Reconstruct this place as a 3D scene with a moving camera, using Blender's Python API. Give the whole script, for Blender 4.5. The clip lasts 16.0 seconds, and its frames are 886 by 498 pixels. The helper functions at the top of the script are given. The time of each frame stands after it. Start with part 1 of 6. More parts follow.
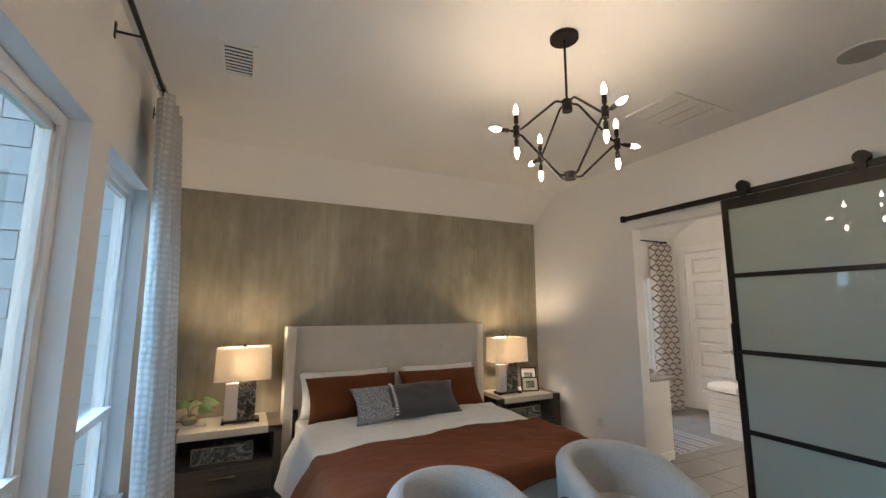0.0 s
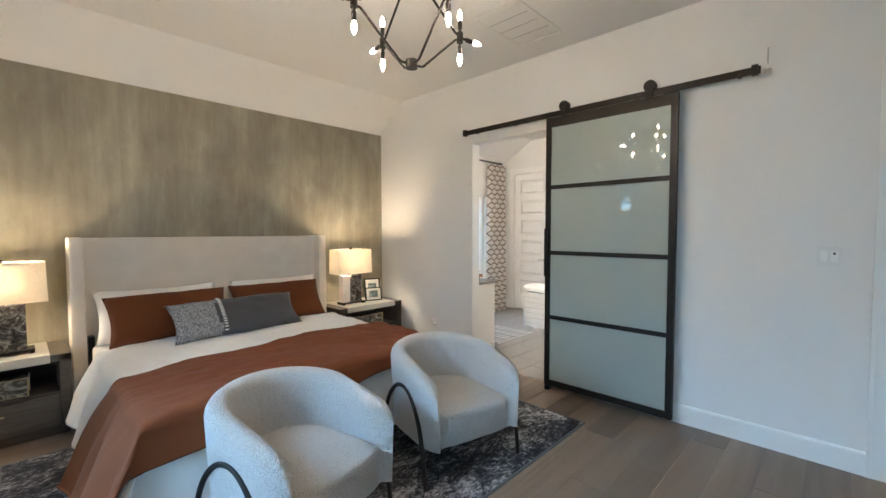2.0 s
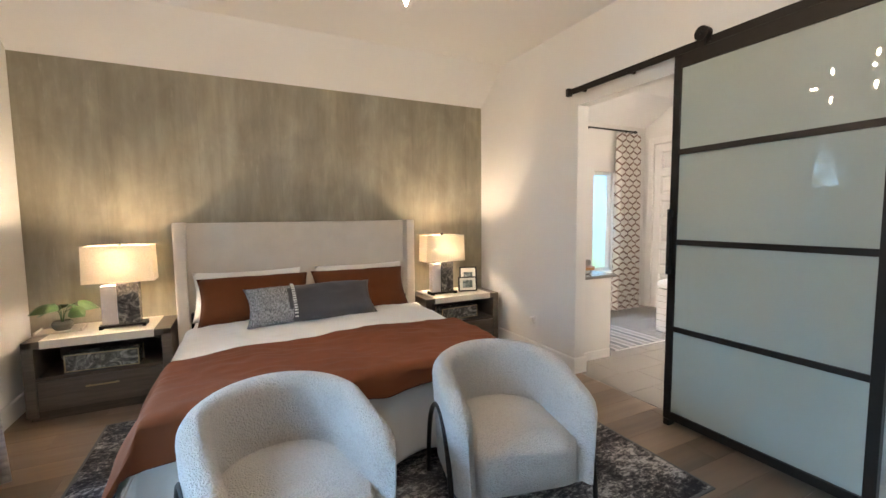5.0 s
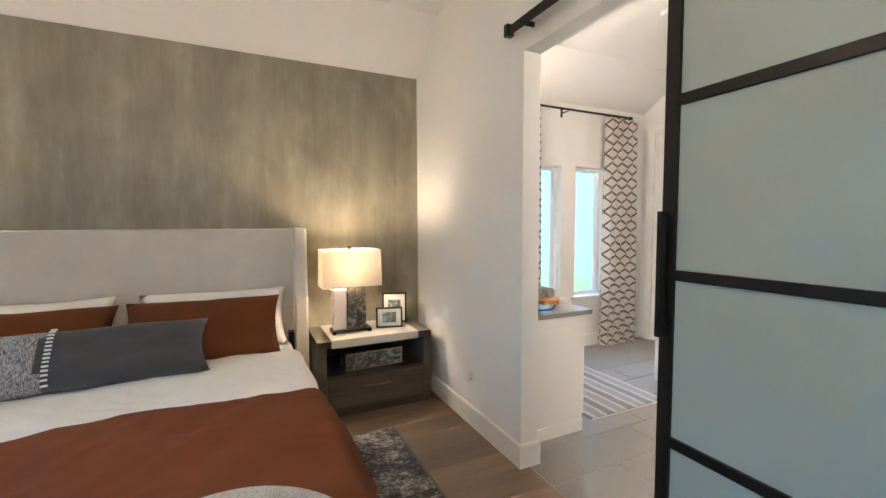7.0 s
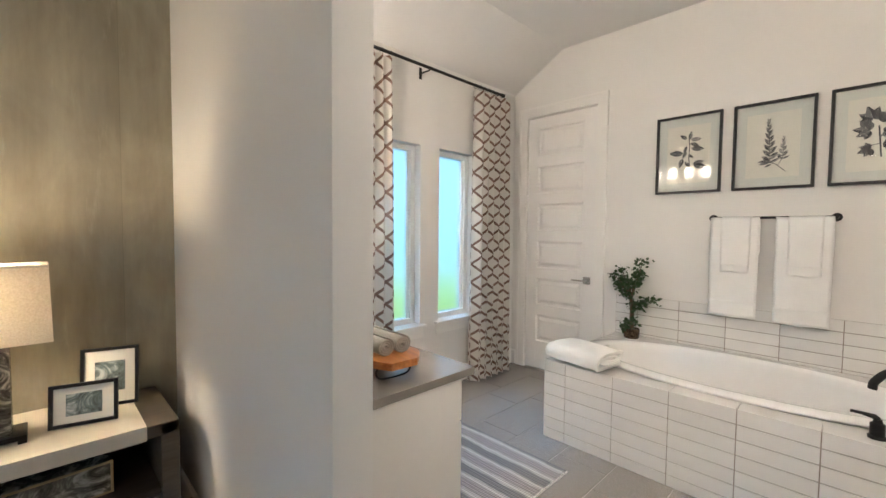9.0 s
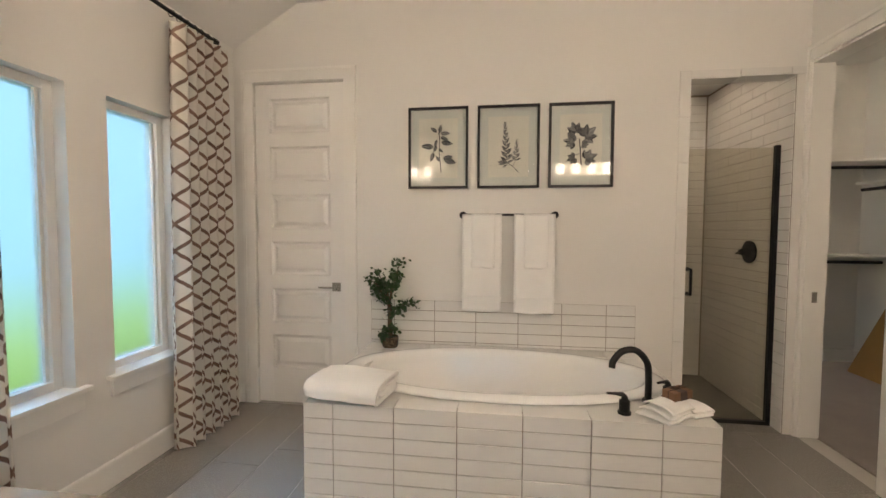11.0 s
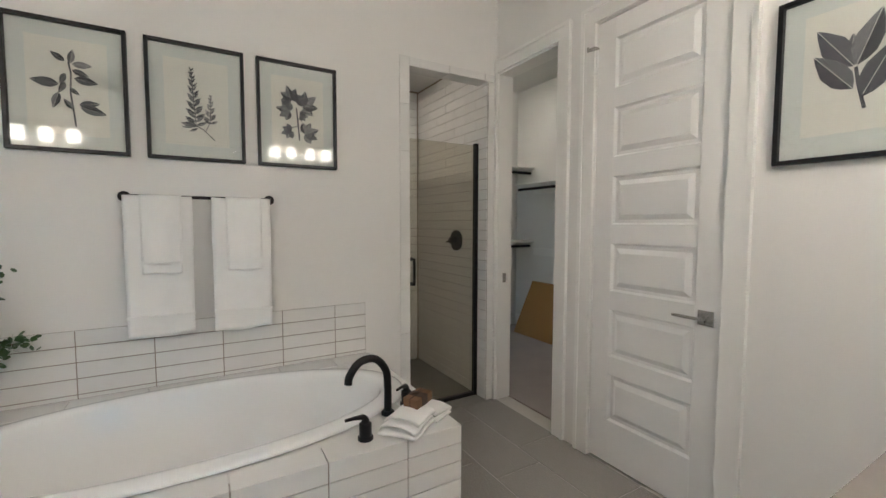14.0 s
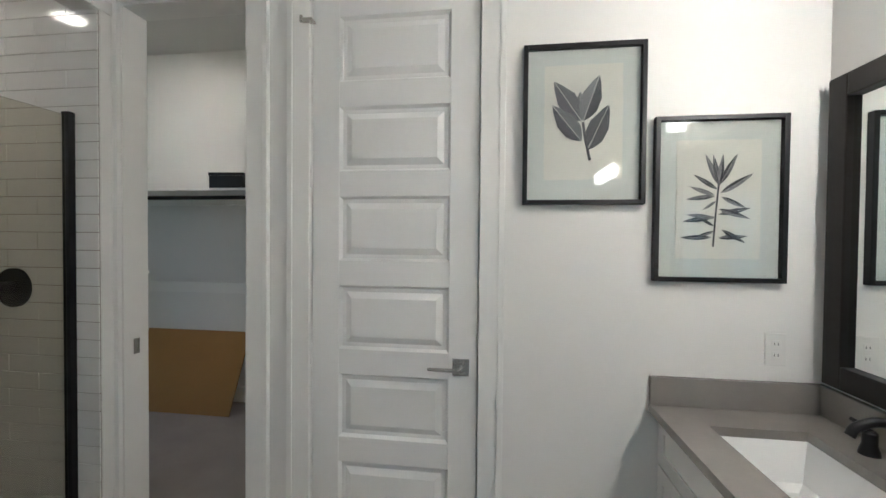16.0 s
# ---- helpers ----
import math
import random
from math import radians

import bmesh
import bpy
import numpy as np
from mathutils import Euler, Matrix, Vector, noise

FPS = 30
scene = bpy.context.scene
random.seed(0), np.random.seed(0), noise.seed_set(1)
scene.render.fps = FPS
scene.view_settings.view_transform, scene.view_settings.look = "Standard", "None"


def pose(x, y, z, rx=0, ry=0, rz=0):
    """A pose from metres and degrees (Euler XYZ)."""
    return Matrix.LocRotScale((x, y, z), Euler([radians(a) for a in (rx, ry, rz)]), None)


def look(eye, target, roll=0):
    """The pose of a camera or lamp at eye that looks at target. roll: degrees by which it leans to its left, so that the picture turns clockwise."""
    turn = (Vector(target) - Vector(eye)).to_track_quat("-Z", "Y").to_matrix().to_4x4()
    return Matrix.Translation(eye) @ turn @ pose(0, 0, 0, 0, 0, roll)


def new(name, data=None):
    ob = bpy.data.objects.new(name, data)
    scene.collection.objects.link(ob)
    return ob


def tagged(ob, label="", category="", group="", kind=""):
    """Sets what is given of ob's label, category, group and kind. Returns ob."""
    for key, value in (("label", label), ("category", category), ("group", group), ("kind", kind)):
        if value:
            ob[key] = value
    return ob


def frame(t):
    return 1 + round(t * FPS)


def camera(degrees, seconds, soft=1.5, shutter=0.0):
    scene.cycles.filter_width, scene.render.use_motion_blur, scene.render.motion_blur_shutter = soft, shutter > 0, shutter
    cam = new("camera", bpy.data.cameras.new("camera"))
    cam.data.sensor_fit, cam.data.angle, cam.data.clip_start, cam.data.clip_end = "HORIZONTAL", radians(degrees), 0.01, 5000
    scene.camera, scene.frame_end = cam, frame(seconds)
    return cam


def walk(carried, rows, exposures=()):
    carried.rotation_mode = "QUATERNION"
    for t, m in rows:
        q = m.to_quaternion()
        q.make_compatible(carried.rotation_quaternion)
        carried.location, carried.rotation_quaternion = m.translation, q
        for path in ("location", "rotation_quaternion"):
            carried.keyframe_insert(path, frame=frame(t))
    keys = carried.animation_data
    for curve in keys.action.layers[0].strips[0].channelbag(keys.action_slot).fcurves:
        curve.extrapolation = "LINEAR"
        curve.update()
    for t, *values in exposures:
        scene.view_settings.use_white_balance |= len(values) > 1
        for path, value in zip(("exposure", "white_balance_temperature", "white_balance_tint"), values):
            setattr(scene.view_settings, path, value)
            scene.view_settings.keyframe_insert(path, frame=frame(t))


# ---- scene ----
cam = camera(94.0, 16.0)
PATH = [
    (0, (0.584, 0.104, 1.593), (1.439, 1.891, 1.872), -0.0),
    (0.5, (0.604, 0.137, 1.543), (1.723, 1.779, 1.771), -0.1),
    (1, (0.676, 0.141, 1.508), (1.964, 1.666, 1.643), -0.1),
    (1.5, (0.712, 0.15, 1.475), (2.101, 1.589, 1.495), -0.0),
    (2, (0.703, 0.147, 1.452), (2.138, 1.537, 1.364), -0.1),
    (2.5, (0.687, 0.142, 1.443), (2.115, 1.531, 1.276), 0.0),
    (3, (0.703, 0.134, 1.44), (2.066, 1.583, 1.229), -0.0),
    (3.5, (0.806, 0.142, 1.422), (2.062, 1.683, 1.205), -0.1),
    (4, (0.959, 0.131, 1.42), (2.091, 1.767, 1.215), -0.2),
    (4.2, (1.038, 0.137, 1.446), (2.108, 1.814, 1.241), -0.3),
    (6.3, (2.275, 0.82, 1.429), (3.06, 2.657, 1.317), -0.3),
    (6.5, (2.392, 0.914, 1.44), (3.188, 2.745, 1.322), -0.2),
    (7, (2.741, 1.116, 1.43), (3.594, 2.921, 1.309), -0.2),
    (7.5, (3.019, 1.354, 1.438), (3.949, 3.12, 1.309), -0.1),
    (8, (3.248, 1.676, 1.444), (4.293, 3.376, 1.314), -0.0),
    (8.2, (3.353, 1.785, 1.434), (4.453, 3.45, 1.307), -0.1),
    (10.3, (3.977, 2.588, 1.325), (5.846, 3.295, 1.254), 0.6),
    (10.5, (4.041, 2.63, 1.365), (5.955, 3.203, 1.276), 0.2),
    (11, (4.163, 2.689, 1.375), (6.144, 2.949, 1.281), 0.2),
    (11.5, (4.216, 2.738, 1.374), (6.214, 2.728, 1.277), 0.2),
    (12, (4.238, 2.799, 1.378), (6.219, 2.547, 1.276), 0.2),
    (12.5, (4.253, 2.833, 1.375), (6.195, 2.369, 1.265), 0.2),
    (13, (4.274, 2.836, 1.363), (6.162, 2.187, 1.248), 0.2),
    (13.5, (4.416, 2.749, 1.355), (6.235, 1.927, 1.231), 0.1),
    (14, (4.659, 2.614, 1.351), (6.384, 1.611, 1.229), 0.1),
    (14.5, (4.879, 2.545, 1.35), (6.436, 1.295, 1.23), 0.1),
    (15, (5.107, 2.496, 1.375), (6.371, 0.95, 1.266), 0.3),
    (15.5, (5.327, 2.39, 1.372), (6.16, 0.574, 1.288), 0.6),
    (16, (5.496, 2.309, 1.432), (5.766, 0.328, 1.393), 0.5),
]
# seconds, stops, kelvin, tint
LOOKS = [(0.0, 0.34, 6800, 16), (1.0, 0.70, 6450, 13), (2.5, 1.06, 6400, 12), (3.5, 1.05, 6500, 13), (4.1, 1.13, 6850, 18), (6.3, 1.12, 6600, 15), (8.2, 0.92, 6350, 14), (9.6, 0.44, 6500, 13), (10.4, 0.40, 6450, 13), (11.0, 0.32, 7250, 16), (11.5, 0.26, 8250, 24), (12.0, 0.22, 8450, 26), (12.5, 0.25, 6850, 12), (13.0, 0.27, 6000, 10), (14.0, 0.24, 5950, 10), (15.4, 0.23, 5750, 9), (16.0, 0.20, 5500, 7)]
walk(cam, [(t, look(eye, target, roll)) for t, eye, target, roll in PATH], LOOKS)

# ---- plan, metres ----
WEST, BARN, HEAD, SOUTH = -0.05, 4.15, 4.645, -2.7      # bedroom faces
BATH_W, TUB_W, BATH_N, BATH_S = 4.266, 7.172, 4.72, 0.692  # bathroom faces
CEIL, SPRING, CREASE = 3.08, 2.725, 4.19                # flat ceiling, foot and head of its slope
DOOR_N, DOOR_S, DOOR_H = 3.042, 2.10, 2.385              # barn-door opening

# ---- world, sun and large lights ----
world = bpy.data.worlds.new("sky")
scene.world = world
world.use_nodes = True
wn = world.node_tree.nodes
sky = wn.new("ShaderNodeTexSky")
sky.sky_type, sky.sun_disc = "NISHITA", False
sky.sun_elevation, sky.sun_rotation = radians(38), radians(200)
world.node_tree.links.new(sky.outputs[0], wn["Background"].inputs[0])
wn["Background"].inputs[1].default_value = 0.15
sun = new("sun", bpy.data.lights.new("sun", "SUN"))
sun.data.energy, sun.data.angle, sun.data.color = 0.5, radians(12), (1, 0.95, 0.88)
sun.matrix_world = look((0, 0, 20), (-6, 12, 0))


def window_light(name, m, w, h, watts, colour):
    ob = new(name, bpy.data.lights.new(name, "AREA"))
    ob.data.shape, ob.data.size, ob.data.size_y, ob.data.energy, ob.data.color = "RECTANGLE", w, h, watts, colour
    ob.matrix_world = m


SKY = (0.33, 0.62, 1.0)
# skylight that falls in through the two rows of windows, from outside and above
window_light("sky_light", look((-5.6, 3.6, 6.0), (1.8, 0.6, 0.9)), 6.0, 4.0, 1250, SKY)
window_light("sky_light", look((5.9, 9.2, 6.0), (5.9, 4.4, 1.2)), 4.0, 3.0, 2500, SKY)


# ---- tools ----
def part(name, bm, material, parent=None, label="", smooth=False):
    """Link a bmesh as one mesh object under a thing or a part."""
    me = bpy.data.meshes.new(name)
    bmesh.ops.recalc_face_normals(bm, faces=bm.faces)
    bm.to_mesh(me)
    bm.free()
    if smooth:
        me.shade_smooth()
        if smooth != "all":
            me.set_sharp_from_angle(angle=radians(40))
    me.materials.append(material)
    ob = new(name, me)
    if parent:
        ob.parent = parent
    if label:
        tagged(ob, label)
    return ob


def thing(name, m=None, label="", category="", group="", kind=""):
    ob = new(name)
    ob.empty_display_size = 0.1
    if m is not None:
        ob.matrix_basis = m
    return tagged(ob, label, category, group, kind)


def single(name, bm, material, label="", category="", kind="", smooth=False, m=None, group=""):
    ob = part(name, bm, material, smooth=smooth)
    if m is not None:
        ob.matrix_basis = m
    return tagged(ob, label, category, group, kind)


def join(bm, other):
    me = bpy.data.meshes.new("tmp")
    other.to_mesh(me)
    other.free()
    bm.from_mesh(me)
    bpy.data.meshes.remove(me)
    return bm


def box(x0, y0, z0, x1, y1, z1, bevel=0.0, seg=2, bm=None):
    b = bmesh.new()
    bmesh.ops.create_cube(b, size=1)
    for v in b.verts:
        v.co = ((x0 + x1) / 2 + v.co.x * (x1 - x0), (y0 + y1) / 2 + v.co.y * (y1 - y0), (z0 + z1) / 2 + v.co.z * (z1 - z0))
    if bevel:
        bmesh.ops.bevel(b, geom=b.edges[:], offset=bevel, segments=seg, profile=0.7, affect="EDGES")
    return join(bm, b) if bm else b


def boxes(*rows, bevel=0.0):
    bm = bmesh.new()
    for r in rows:
        box(*r, bevel=bevel, bm=bm)
    return bm


def tube(points, radius, seg=10, bm=None, closed=False, caps=True):
    """A round bar along points; radius may be one per point."""
    bm = bm or bmesh.new()
    pts = [Vector(p) for p in points]
    rings, n = [], len(pts)
    up = Vector((0, 0, 1))
    side = None
    for i, p in enumerate(pts):
        a = pts[(i - 1) % n] if closed or i else p
        b = pts[(i + 1) % n] if closed or i < n - 1 else p
        d = (b - a).normalized()
        if side is None:
            side = d.cross(up if abs(d.z) < 0.9 else Vector((1, 0, 0))).normalized()
        side = (side - d * side.dot(d)).normalized()
        other = d.cross(side)
        r = radius[i] if isinstance(radius, (list, tuple)) else radius
        rings.append([bm.verts.new(p + (side * math.cos(2 * math.pi * k / seg) + other * math.sin(2 * math.pi * k / seg)) * r) for k in range(seg)])
    for i in range(n if closed else n - 1):
        a, b = rings[i], rings[(i + 1) % n]
        for k in range(seg):
            bm.faces.new((a[k], a[(k + 1) % seg], b[(k + 1) % seg], b[k]))
    if caps and not closed:
        bm.faces.new(rings[0][::-1])
        bm.faces.new(rings[-1])
    return bm


def cyl(p0, p1, r, seg=16, bm=None):
    return tube([p0, p1], r, seg, bm)


def lathe(profile, seg=20, bm=None, at=(0, 0, 0)):
    """Turn (radius, z) pairs about the z axis."""
    bm = bm or bmesh.new()
    rings = [[bm.verts.new((at[0] + r * math.cos(2 * math.pi * k / seg), at[1] + r * math.sin(2 * math.pi * k / seg), at[2] + z)) for k in range(seg)] for r, z in profile]
    for a, b in zip(rings, rings[1:]):
        for k in range(seg):
            bm.faces.new((a[k], a[(k + 1) % seg], b[(k + 1) % seg], b[k]))
    bm.faces.new(rings[0][::-1])
    bm.faces.new(rings[-1])
    return bm


def grid(nu, nv, f, bm=None, wrap=False):
    """A sheet of nu by nv quads through f(u, v), u and v from 0 to 1."""
    bm = bm or bmesh.new()
    vs = [[bm.verts.new(f(i / nu, j / nv)) for j in range(nv + 1)] for i in range(nu if wrap else nu + 1)]
    for i in range(nu):
        for j in range(nv):
            a, b = vs[i], vs[(i + 1) % len(vs)]
            bm.faces.new((a[j], b[j], b[j + 1], a[j + 1]))
    return bm


def thicken(bm, t):
    """Give a sheet the thickness t, to the back of its faces."""
    bmesh.ops.recalc_face_normals(bm, faces=bm.faces)
    bm.normal_update()
    faces, rim = bm.faces[:], [e for e in bm.edges if e.is_boundary]
    twin = {v: bm.verts.new(v.co - v.normal * t) for v in bm.verts[:]}
    for e in rim:
        bm.faces.new((e.verts[0], e.verts[1], twin[e.verts[1]], twin[e.verts[0]]))
    for f in faces:
        bm.faces.new([twin[v] for v in reversed(f.verts)])
    return bm


def bend(*keys, n=8):
    """A smooth line of points through the keys (Catmull-Rom)."""
    k = [Vector(p) for p in keys]
    k = [2 * k[0] - k[1]] + k + [2 * k[-1] - k[-2]]
    out = []
    for i in range(1, len(k) - 2):
        for s in range(n):
            t = s / n
            out.append(0.5 * (2 * k[i] + (k[i + 1] - k[i - 1]) * t + (2 * k[i - 1] - 5 * k[i] + 4 * k[i + 1] - k[i + 2]) * t * t + (3 * k[i] - k[i - 1] - 3 * k[i + 1] + k[i + 2]) * t ** 3))
    return out + [k[-2]]


def cushion(w, h, t, seed=0, ears=0.06, nu=20, nv=14):
    """A plump pillow that stands in the x-z plane with its foot at z = 0 and its thickness along y."""
    bm = bmesh.new()
    for s in (-1, 1):
        def f(u, v):
            a, b = 2 * u - 1, 2 * v - 1
            x = a * (1 - 0.07 * (1 - b * b) * abs(a) - 0.0 * ears)
            z = b * (1 - ears * (1 - a * a) * abs(b))
            d = max(0.0, (1 - a ** 4) * (1 - b ** 4)) ** 0.55
            d *= 1 + 0.10 * noise.noise((a * 2.1 + seed, b * 2.1, s))
            c = 0.012 * noise.noise((a * 5 + seed, b * 5, 3 + s)) * d
            return (x * w / 2, s * (t / 2 * d + c), h / 2 + z * h / 2 + 0.01 * noise.noise((a * 1.5, seed, b)))
        grid(nu, nv, f, bm)
    bmesh.ops.remove_doubles(bm, verts=bm.verts[:], dist=0.0006)
    return bm


# ---- materials ----
def nodes(name):
    m = bpy.data.materials.new(name)
    m.use_nodes = True
    t = m.node_tree
    return m, t.nodes, t.links, t.nodes["Principled BSDF"]


def coords(N, L, stretch=(1, 1, 1), turn=(0, 0, 0), kind="Object"):
    c, mp = N.new("ShaderNodeTexCoord"), N.new("ShaderNodeMapping")
    mp.inputs["Scale"].default_value = stretch
    mp.inputs["Rotation"].default_value = [radians(a) for a in turn]
    L.new(c.outputs[kind], mp.inputs["Vector"])
    return mp.outputs["Vector"]


def tex(N, L, vec, scale, detail=4.0, rough=0.55, distort=0.0):
    n = N.new("ShaderNodeTexNoise")
    n.inputs["Scale"].default_value, n.inputs["Detail"].default_value = scale, detail
    n.inputs["Roughness"].default_value, n.inputs["Distortion"].default_value = rough, distort
    L.new(vec, n.inputs["Vector"])
    return n.outputs["Fac"]


def ramp(N, L, fac, *stops):
    r = N.new("ShaderNodeValToRGB")
    while len(r.color_ramp.elements) < len(stops):
        r.color_ramp.elements.new(0.5)
    for e, (p, c) in zip(r.color_ramp.elements, stops):
        e.position, e.color = p, (*c, 1) if len(c) == 3 else c
    L.new(fac, r.inputs["Fac"])
    return r.outputs["Color"]


def mixc(N, L, fac, a, b, how="MIX"):
    m = N.new("ShaderNodeMix")
    m.data_type, m.blend_type = "RGBA", how
    for sock, val in ((m.inputs["Factor"], fac), (m.inputs["A"], a), (m.inputs["B"], b)):
        if isinstance(val, (int, float)):
            sock.default_value = val
        elif isinstance(val, tuple):
            sock.default_value = (*val, 1)
        else:
            L.new(val, sock)
    return m.outputs["Result"]


def bumpy(N, L, P, fac, strength, dist=0.002):
    b = N.new("ShaderNodeBump")
    b.inputs["Strength"].default_value, b.inputs["Distance"].default_value = strength, dist
    L.new(fac, b.inputs["Height"])
    L.new(b.outputs["Normal"], P.inputs["Normal"])


def surface(name, colour, rough=0.5, metal=0.0, vary=0.06, scale=3.0, fine=40.0, bump=0.1, dist=0.001, stretch=(1, 1, 1), own=0.0, sheen=0.0, coat=0.0):
    """A surface whose colour and gloss vary at two sizes; own: how far pieces differ from one another."""
    m, N, L, P = nodes(name)
    v = coords(N, L, stretch)
    big, small = tex(N, L, v, scale), tex(N, L, v, fine, 3)
    lo, hi = tuple(c * (1 - vary) for c in colour), tuple(min(1, c * (1 + vary)) for c in colour)
    c = ramp(N, L, big, (0.3, lo), (0.7, hi))
    c = mixc(N, L, 0.35, c, ramp(N, L, small, (0.3, tuple(k * (1 - vary) for k in colour)), (0.7, hi)))
    if own:
        oi = N.new("ShaderNodeObjectInfo")
        c = mixc(N, L, 1.0, c, ramp(N, L, oi.outputs["Random"], (0, (1 - own,) * 3), (1, (1, 1, 1))), "MULTIPLY")
    L.new(c, P.inputs["Base Color"])
    r = ramp(N, L, small, (0.2, (max(0, rough - 0.07),) * 3), (0.8, (min(1, rough + 0.07),) * 3))
    L.new(r, P.inputs["Roughness"])
    P.inputs["Metallic"].default_value = metal
    P.inputs["Coat Weight"].default_value = coat
    if sheen:
        P.inputs["Sheen Weight"].default_value = sheen
    if bump:
        bumpy(N, L, P, small, bump, dist)
    return m


def glow(name, colour, strength):
    m, N, L, P = nodes(name)
    P.inputs["Base Color"].default_value = (*colour, 1)
    P.inputs["Emission Color"].default_value = (*colour, 1)
    P.inputs["Emission Strength"].default_value = strength
    return m


WALL = surface("wall_paint", (0.79, 0.776, 0.748), 0.75, vary=0.015, scale=1.2, fine=160, bump=0.25, dist=0.0008)
CEILING = surface("ceiling_paint", (0.77, 0.76, 0.74), 0.85, vary=0.015, scale=1.0, fine=140, bump=0.3, dist=0.001)
TRIM = surface("trim_paint", (0.84, 0.83, 0.80), 0.35, vary=0.012, scale=2, fine=60, bump=0.05)
DOORP = surface("door_paint", (0.83, 0.82, 0.80), 0.38, vary=0.012, scale=2, fine=90, bump=0.08)
BRONZE = surface("dark_bronze", (0.022, 0.019, 0.017), 0.42, 0.6, vary=0.2, scale=6, fine=120, bump=0.1)
BLACK = surface("matt_black_metal", (0.014, 0.014, 0.015), 0.38, 0.5, vary=0.15, scale=8, fine=150, bump=0.06)
NICKEL = surface("brushed_nickel", (0.42, 0.40, 0.37), 0.28, 1.0, vary=0.08, fine=220, bump=0.05)
BRASS = surface("dull_brass", (0.45, 0.36, 0.22), 0.35, 1.0, vary=0.08, fine=220, bump=0.05)


def cloth(name, colour, weave=420.0, vary=0.06, bump=0.5, dist=0.0012, rough=0.92, sheen=0.25, own=0.0):
    return surface(name, colour, rough, vary=vary, scale=7, fine=weave, bump=bump, dist=dist, sheen=sheen, own=own)


LINEN = cloth("headboard_linen", (0.65, 0.60, 0.53), 380)
WHITE_LINEN = cloth("white_bed_linen", (0.84, 0.82, 0.775), 300, vary=0.03)
RUST = cloth("rust_linen", (0.165, 0.042, 0.010), 320, vary=0.10, sheen=0.0)
RUST_SHAM = cloth("deep_rust_linen", (0.125, 0.032, 0.005), 320, vary=0.10, sheen=0.0)
CHARCOAL = cloth("charcoal_cotton", (0.062, 0.060, 0.066), 420, vary=0.1)
TOWEL = cloth("white_towelling", (0.93, 0.925, 0.905), 260, vary=0.03, bump=0.8, dist=0.003)
GREYTOWEL = cloth("grey_towelling", (0.29, 0.28, 0.25), 260, vary=0.08, bump=0.8, dist=0.003)


def boucle():
    m, N, L, P = nodes("boucle_wool")
    v = coords(N, L)
    vo = N.new("ShaderNodeTexVoronoi")
    vo.inputs["Scale"].default_value = 160
    L.new(mixc(N, L, 0.03, v, N.new("ShaderNodeTexNoise").outputs["Color"]), vo.inputs["Vector"])
    c = ramp(N, L, vo.outputs["Distance"], (0.0, (0.80, 0.765, 0.71)), (0.8, (0.54, 0.51, 0.47)))
    L.new(mixc(N, L, 0.3, c, ramp(N, L, tex(N, L, v, 6), (0.3, (0.62, 0.59, 0.54)), (0.7, (0.74, 0.70, 0.645)))), P.inputs["Base Color"])
    P.inputs["Roughness"].default_value = 0.95
    P.inputs["Sheen Weight"].default_value = 0.3
    inv = N.new("ShaderNodeMath")
    inv.operation = "SUBTRACT"
    inv.inputs[0].default_value = 1.0
    L.new(vo.outputs["Distance"], inv.inputs[1])
    bumpy(N, L, P, inv.outputs[0], 1.0, 0.012)
    return m


BOUCLE = boucle()


def heather():
    m, N, L, P = nodes("heather_weave")
    v = coords(N, L, (260, 60, 60))
    c = ramp(N, L, tex(N, L, v, 1.0, 2), (0.35, (0.07, 0.072, 0.08)), (0.65, (0.46, 0.46, 0.47)))
    L.new(c, P.inputs["Base Color"])
    P.inputs["Roughness"].default_value = 0.95
    bumpy(N, L, P, tex(N, L, v, 1.0, 2), 0.5, 0.002)
    return m


HEATHER = heather()


